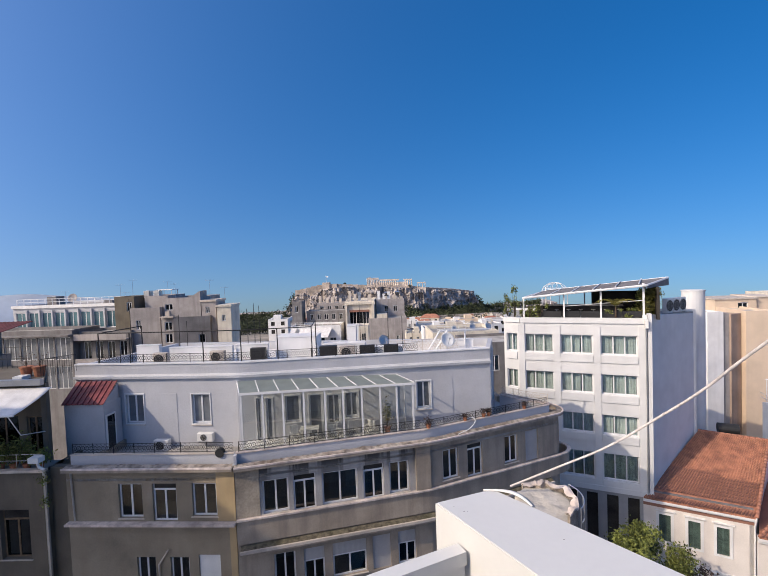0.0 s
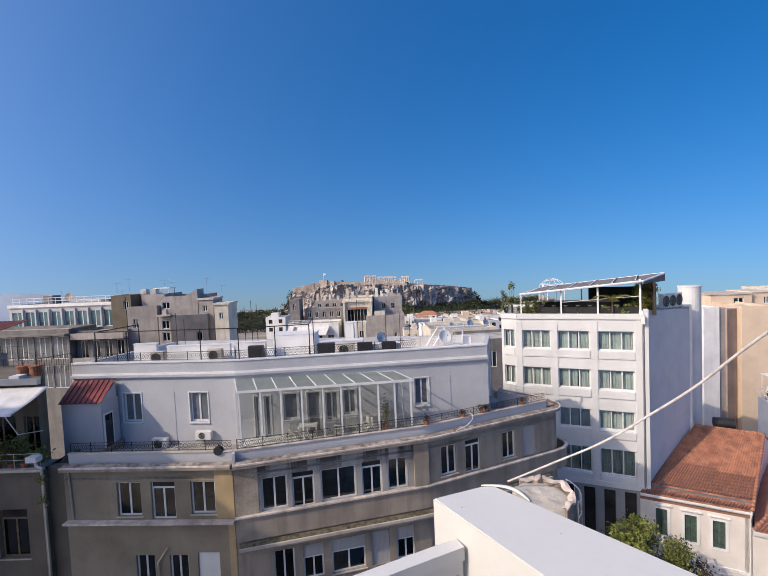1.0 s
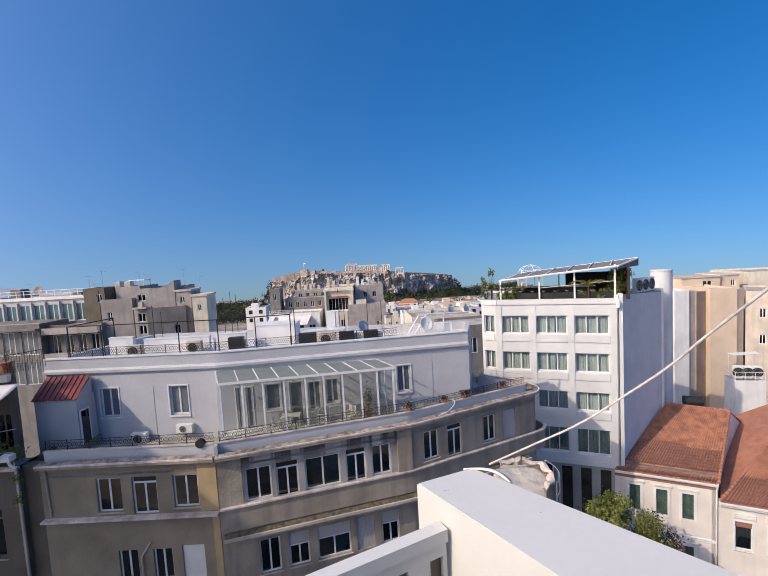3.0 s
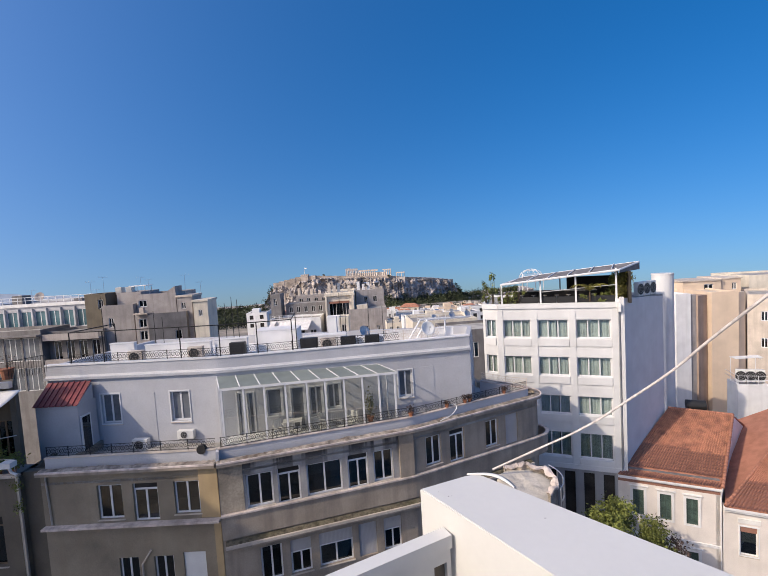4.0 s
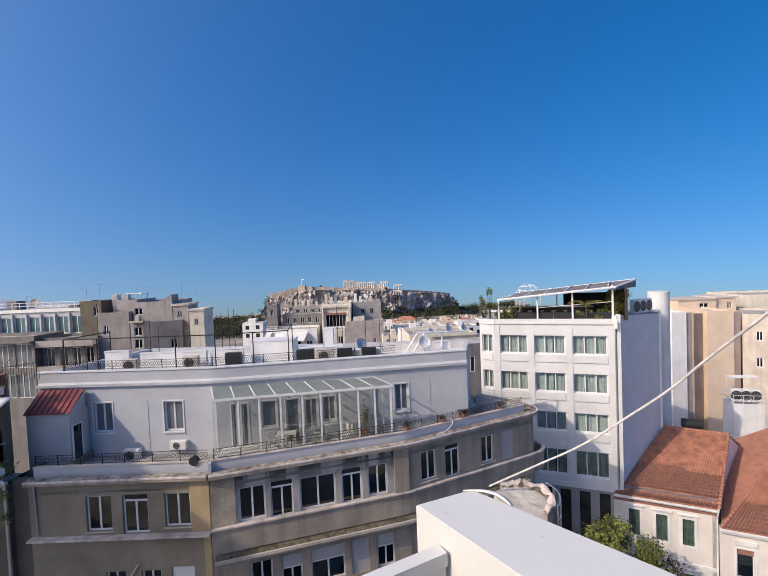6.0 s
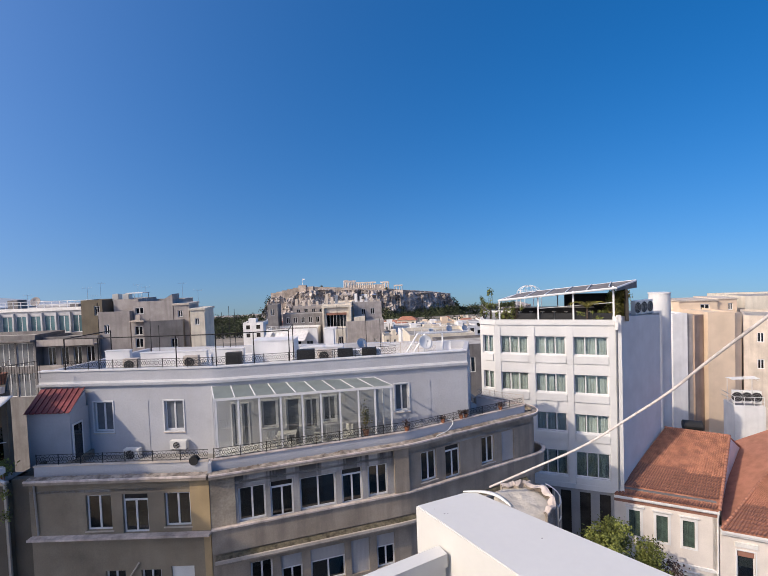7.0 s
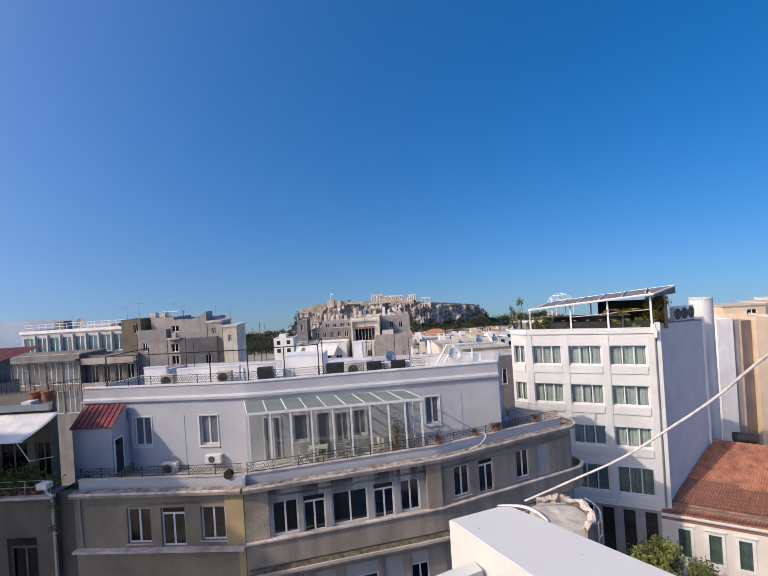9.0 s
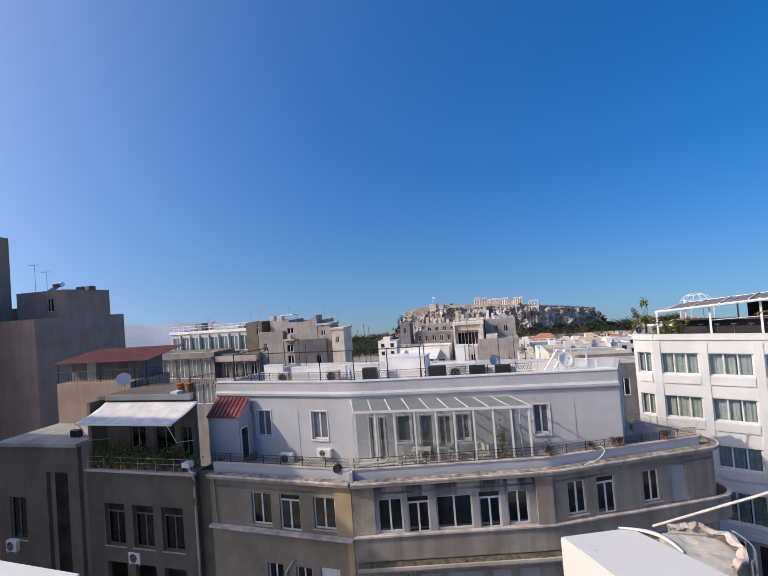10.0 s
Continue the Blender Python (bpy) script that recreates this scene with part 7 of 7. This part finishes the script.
# ---- nearby ruin, cable, tree ----
def build_broken_parapet():
    t = thing("broken_parapet", (3.0, 9.4, 22.5), "crumbling curved parapet with ragged white render beside the roof", "parapet")
    rng = random.Random(2)
    cx, cy, r, n = 3.0, 9.42, 0.70, 56
    core, crust = [], []
    for k in range(n + 1):
        u = k / n
        a = math.pi * (-0.34 + 1.0 * u)
        way = Vector((math.cos(a), math.sin(a), 0))
        wob = 0.13 * noise.noise(Vector((k * 0.13, 0, 0))) + 0.02 * noise.noise(Vector((k * 0.9, 4, 0)))
        top = 25.50 + 0.09 * math.sin(u * 2.6) + wob + rng.uniform(-0.006, 0.006)
        wide = 0.10 + 0.10 * noise.noise(Vector((k * 0.19, 8, 0)))
        c = Vector((cx, cy, 0))
        core.append(list((c + way * r + Vector((0, 0, 22.5)), c + way * r + Vector((0, 0, top - 0.02)), c + way * (r - wide) + Vector((0, 0, top - 0.03)), c + way * (r - wide - 0.03) + Vector((0, 0, 22.5)))))
        hang = 0.03 + 0.05 * abs(noise.noise(Vector((k * 0.35, 5, 0))))
        crust.append([c + way * (r + 0.015) + Vector((0, 0, top - hang)), c + way * (r + 0.01) + Vector((0, 0, top)), c + way * (r - wide * 0.5) + Vector((0, 0, top + 0.02 + rng.uniform(-0.006, 0.006))), c + way * (r - wide - 0.02) + Vector((0, 0, top - 0.01)), c + way * (r - wide - 0.035) + Vector((0, 0, top - hang * 0.8))])
    bm = bmesh.new()
    vs = [[bm.verts.new(p) for p in row] for row in core]
    for p, q in zip(vs, vs[1:]):
        for i in range(4):
            bm.faces.new((p[i], p[(i + 1) % 4], q[(i + 1) % 4], q[i]))
    bm.faces.new(vs[0])
    bm.faces.new(vs[-1][::-1])
    part("shell", bm, M_DIRT, t, "bare grey-brown core of the parapet")
    bm = bmesh.new()
    vs = [[bm.verts.new(p) for p in row] for row in crust]
    for k, (p, q) in enumerate(zip(vs, vs[1:])):
        if k in (9, 41):
            continue
        for i in range(4):
            bm.faces.new((p[i], p[i + 1], q[i + 1], q[i]))
    s = part("render_crust", bm, M_PINKEDGE, t, "flaking white render crust")
    s.modifiers.new("thick", "SOLIDIFY").thickness = 0.014
    # rough plaster deck inside the curve
    bm = bmesh.new()
    mid = bm.verts.new((cx, cy, 25.46))
    rings = []
    for ring in range(1, 6):
        rad = 0.128 * ring
        rings.append([bm.verts.new((cx + math.cos(i * math.pi / 14) * rad, cy + math.sin(i * math.pi / 14) * rad, 25.46 + 0.06 * noise.noise(Vector((math.cos(i * math.pi / 14) * rad * 5, math.sin(i * math.pi / 14) * rad * 5, 3))))) for i in range(28)])
    for i in range(28):
        bm.faces.new((mid, rings[0][i], rings[0][(i + 1) % 28]))
        for p, q in zip(rings, rings[1:]):
            bm.faces.new((p[i], q[i], q[(i + 1) % 28], p[(i + 1) % 28]))
    low = [bm.verts.new((v.co.x, v.co.y, 22.5)) for v in rings[-1]]
    for i in range(28):
        bm.faces.new((rings[-1][i], low[i], low[(i + 1) % 28], rings[-1][(i + 1) % 28]))
    part("deck", bm, M_PLASTER, t, "cracked pale plaster deck", True)
    for z in (25.3, 25.62):
        bm = bmesh.new()
        pipe(bm, [(cx + math.cos(a) * 0.82, cy + math.sin(a) * 0.82, z) for a in [math.pi * (-0.25 + 0.42 * i / 12) for i in range(13)]], 0.014, 5)
        part("rail", bm, M_STEEL, t)
    for k in range(5):
        a = math.pi * (-0.25 + 0.42 * k / 4)
        bm = bmesh.new()
        tube(bm, (cx + math.cos(a) * 0.82, cy + math.sin(a) * 0.82, 24.4), (cx + math.cos(a) * 0.82, cy + math.sin(a) * 0.82, 25.63), 0.014, 5)
        part("baluster", bm, M_STEEL, t)
    bm = bmesh.new()
    prism(bm, [(cx + math.cos(a) * 0.9, cy + math.sin(a) * 0.9) for a in [math.pi * (-0.3 + 0.52 * i / 10) for i in range(11)]] + [(cx, cy)], 24.2, 24.4)
    part("ledge", bm, M_PLASTER, t)
    # loose sheet of render at the wing's corner
    e = thing("render_flake", (2.3, 9.5, 25.5), "curled loose flake of white roof coating", "roof coating")
    bm = bmesh.new()
    rows = []
    for i in range(12):
        u = i / 11
        c = Vector((1.72 + 0.93 * u + 0.16 * math.sin(u * 3.1), 9.84 - 0.70 * u + 0.15 * math.sin(u * 3.1), 25.50 + 0.05 * math.sin(u * math.pi)))
        rows.append([bm.verts.new(c + Vector((0.07, 0.08, -0.02)) * (0.25 + 0.45 * math.sin(u * 3.1))), bm.verts.new(c + Vector((0, 0, 0.015))), bm.verts.new(c - Vector((0.06, 0.07, 0.03)) * (0.2 + 0.4 * math.sin(u * 3.1)))])
    for p, q in zip(rows, rows[1:]):
        for i in range(2):
            bm.faces.new((p[i], p[i + 1], q[i + 1], q[i]))
    s = part("flake", bm, M_SMOOTH, e, smooth=True)
    s.modifiers.new("thick", "SOLIDIFY").thickness = 0.012


build_broken_parapet()


def build_cable():
    c = bpy.data.curves.new("overhead_cable", "CURVE")
    c.dimensions, c.bevel_depth, c.bevel_resolution, c.resolution_u = "3D", 0.023, 4, 16
    sp = c.splines.new("BEZIER")
    pts = [(2.33, 9.75, 25.64), (3.28, 9.25, 26.33), (4.04, 8.60, 27.05), (4.61, 7.90, 27.87), (4.95, 7.20, 28.59), (5.08, 6.60, 29.19), (5.07, 5.60, 29.98), (5.04, 4.00, 31.25)]
    sp.bezier_points.add(len(pts) - 1)
    for b, p in zip(sp.bezier_points, pts):
        b.co = p
        b.handle_left_type = b.handle_right_type = "AUTO"
    c.materials.append(M_CABLE)
    tagged(new("overhead_cable", c), "thick white insulated cable rising from the roof", "cable")
    t = thing("cable_mast", (5.04, 4.00, 25.5), "plain steel mast that holds the cable", "mast")
    bm = bmesh.new()
    tube(bm, (5.04, 4.00, 25.5), (5.04, 4.00, 31.40), 0.04, 8)
    part("pole", bm, M_STEEL, t)


build_cable()


def tree(at, h, rad, n, leaf, material, label, seed):
    rng = random.Random(seed)
    x, y, z = at
    t = thing("street_tree", at, label, "tree", "street trees")
    c = Vector((x, y, z + h - rad[2]))
    bm = bmesh.new()
    fork = Vector((x + 0.1, y, z + h * 0.45))
    tube(bm, (x, y, z), fork, 0.2, 9, 0.14)
    clumps = []
    for k in range(26):
        e = c + Vector((rng.gauss(0, 0.5) * rad[0], rng.gauss(0, 0.5) * rad[1], rng.uniform(-0.7, 0.95) * rad[2]))
        m = fork.lerp(e, 0.55) + Vector((rng.uniform(-0.2, 0.2), rng.uniform(-0.2, 0.2), 0.25))
        tube(bm, fork, m, 0.07, 5, 0.04)
        tube(bm, m, e, 0.04, 4, 0.012)
        clumps += [m.lerp(e, 0.6), e, e + Vector((rng.gauss(0, 0.35), rng.gauss(0, 0.35), rng.gauss(0, 0.3))), e + Vector((rng.gauss(0, 0.5), rng.gauss(0, 0.5), rng.gauss(0, 0.4)))]
    part("trunk", bm, M_BARK, t)
    bm = bmesh.new()
    leaves_mesh(bm, [rng.choice(clumps) + Vector((rng.gauss(0, 0.26), rng.gauss(0, 0.26), rng.gauss(0, 0.2))) for _ in range(n)], leaf, rng)
    part("crown", bm, material, t)


tree((16.6, 31.0, 0.0), 10.5, (3.0, 2.2, 2.5), 9000, 0.12, M_LEAF, "leafy green orange tree in front of the cream house", 1)
tree((18.9, 30.6, 0.0), 9.8, (1.3, 1.2, 2.0), 4000, 0.11, M_LEAF, "smaller green street tree", 2)
tree((20.5, 30.2, 0.0), 8.2, (1.0, 1.0, 1.6), 2200, 0.11, M_LEAFDRY, "purplish-brown leafed street tree", 3)


# ---- town below the hill ----
def build_town():
    rng = random.Random(42)
    pale = [M_WHITE, M_WHITE, M_CREAM, M_PALE, M_CREAM, M_BEIGE]
    for k in range(150):
        y = 150 + 440 * (k / 150) ** 0.9 + rng.uniform(-10, 10)
        x = y * rng.uniform(-0.36, 0.30)
        if -0.17 < x / y < 0.02 and y < 330:
            continue
        line = 30.8 - y * rng.uniform(0.112, 0.135) - 0.035 * x
        g = land(x, y)
        top = max(g + 3.5, line)
        w, d = rng.uniform(6, 12), rng.uniform(6, 11)
        f = Frame(x, y, rng.uniform(-14, 14))
        tiled = rng.random() < 0.22
        t = thing("town_house", (x, y, g), "small terracotta-roofed house in the old town" if tiled else "small pale flat-roofed house in the old town", "house", "old town houses")
        m = rng.choice(pale)
        rows = [z for z in (top - 2.4, top - 5.4) if z > g + 0.5]
        n = int(w / 3)
        holes = [(w / n * (i + 0.3), w / n * (i + 0.68), z, z + 1.5) for i in range(n) for z in rows]
        bm = bmesh.new()
        holed(bm, f, 0, w, g - 3, top, holes, 0.3)
        box(bm, f, 0, 0.3, -d, -0.3, g - 3, top)
        box(bm, f, w - 0.3, w, -d, -0.3, g - 3, top)
        part("wall", bm, m, t)
        for a, b, z0, z1 in holes:
            one("window", M_DARK, t, (f, a, b, -0.28, -0.22, z0, z1))
        if tiled:
            bm = bmesh.new()
            e = [f.p(-0.4, 0.4, top), f.p(w + 0.4, 0.4, top), f.p(w + 0.4, -d - 0.4, top), f.p(-0.4, -d - 0.4, top)]
            r0, r1 = f.p(w * 0.25, -d / 2, top + 1.7), f.p(w * 0.75, -d / 2, top + 1.7)
            for q in ((e[0], e[1], r1, r0), (e[1], e[2], r1), (e[2], e[3], r0, r1), (e[3], e[0], r0)):
                slab(bm, list(q), 0.1)
            part("roof", bm, M_TILE, t)
        else:
            one("roof", M_PAVE, t, (f, 0.3, w - 0.3, -d, -0.3, top - 0.6, top - 0.4))
            if rng.random() < 0.6:
                s = rng.uniform(0.15, 0.5) * w
                one("roof_room", m, t, (f, s, s + 2.8, -d * 0.7, -d * 0.4, top - 0.4, top + rng.uniform(1.0, 2.2)))


build_town()


def build_woods():
    rng = random.Random(9)

    def clump(bm, c, w, h, n, leaf):
        leaves_mesh(bm, [c + Vector((rng.gauss(0, w), rng.gauss(0, w), abs(rng.gauss(h * 0.5, h * 0.28)))) for _ in range(n)], leaf, rng)
    bm = bmesh.new()
    for _ in range(1100):
        x = rng.uniform(-22, 190)
        y = rng.uniform(636, 684) + brow(x)
        z, k = hill_height(x, y)
        if k < 0.22:
            clump(bm, Vector((x, y - 6 * k, z - 1)), 1.8, rng.uniform(5, 10), 34, 1.3)
    for _ in range(330):
        x, y = rng.uniform(-205, -15), rng.uniform(634, 662)
        z, k = hill_height(x, y)
        clump(bm, Vector((x, y, z - 1)), 1.7, rng.uniform(3, 7), 28, 1.2)
    for _ in range(420):
        x = rng.uniform(128, 285)
        y = rng.uniform(640, 700) + brow(x)
        z, k = hill_height(x, y)
        clump(bm, Vector((x, y, z - 1)), 2.2, rng.uniform(7, 12), 26, 1.5)
    for _ in range(420):
        x, y = rng.uniform(-330, -188), rng.uniform(640, 690)
        z, k = hill_height(x, y)
        clump(bm, Vector((x, y, z - 1)), 2.0, rng.uniform(5, 10), 26, 1.3)
    tagged(part("hillside_woods", bm, M_LEAFDARK, at=(60, 660, -45)), "dark pine woods on the slope below the cliffs", "woods", kind="stuff")
    bm = bmesh.new()
    for _ in range(260):
        y = rng.uniform(380, 600)
        x = y * rng.uniform(-0.45, -0.25)
        clump(bm, Vector((x, y, land(x, y) - 1)), 2.0, rng.uniform(7, 13) * (0.7 + (600 - y) / 700), 36, 1.1)
    for _ in range(170):
        y = rng.uniform(300, 620)
        x = y * rng.uniform(-0.2, 0.34)
        clump(bm, Vector((x, y, land(x, y) - 1)), 1.7, rng.uniform(5, 9), 30, 1.0)
    tagged(part("town_trees", bm, M_LEAFDARK, at=(-100, 480, -30)), "dark green trees among the old town roofs", "woods", kind="stuff")
    for i in range(34):
        x = 124 + i * 2.4 + rng.uniform(-1.5, 1.5)
        y = rng.uniform(640, 665) + brow(x)
        z = hill_height(x, y)[0]
        t = thing("cypress", (x, y, z), "slim dark cypress on the skyline", "tree", "cypresses")
        bm = bmesh.new()
        h = rng.uniform(9, 15)
        tube(bm, (x, y, z - 1), (x, y, z + h * 0.5), 0.25, 5, 0.1)
        part("trunk", bm, M_BARK, t)
        bm = bmesh.new()
        leaves_mesh(bm, [Vector((x, y, z)) + Vector((rng.gauss(0, 0.75) * (1 - u), rng.gauss(0, 0.75) * (1 - u), 1 + u * h)) for u in [rng.random() for _ in range(90)]], 0.75, rng)
        part("crown", bm, M_LEAFDARK, t)
    for x, y, z, h in ((-104, 690, 11.5, 4), (4, 688, 5, 3)):
        t = thing("hilltop_tree", (x, y, z), "small dark tree on the rampart", "tree")
        bm = bmesh.new()
        tube(bm, (x, y, z - 2), (x, y, z + h * 0.5), 0.3, 5)
        part("trunk", bm, M_BARK, t)
        bm = bmesh.new()
        clump(bm, Vector((x, y, z)), 1.3, h, 60, 0.9)
        part("crown", bm, M_LEAFDARK, t)


build_woods()
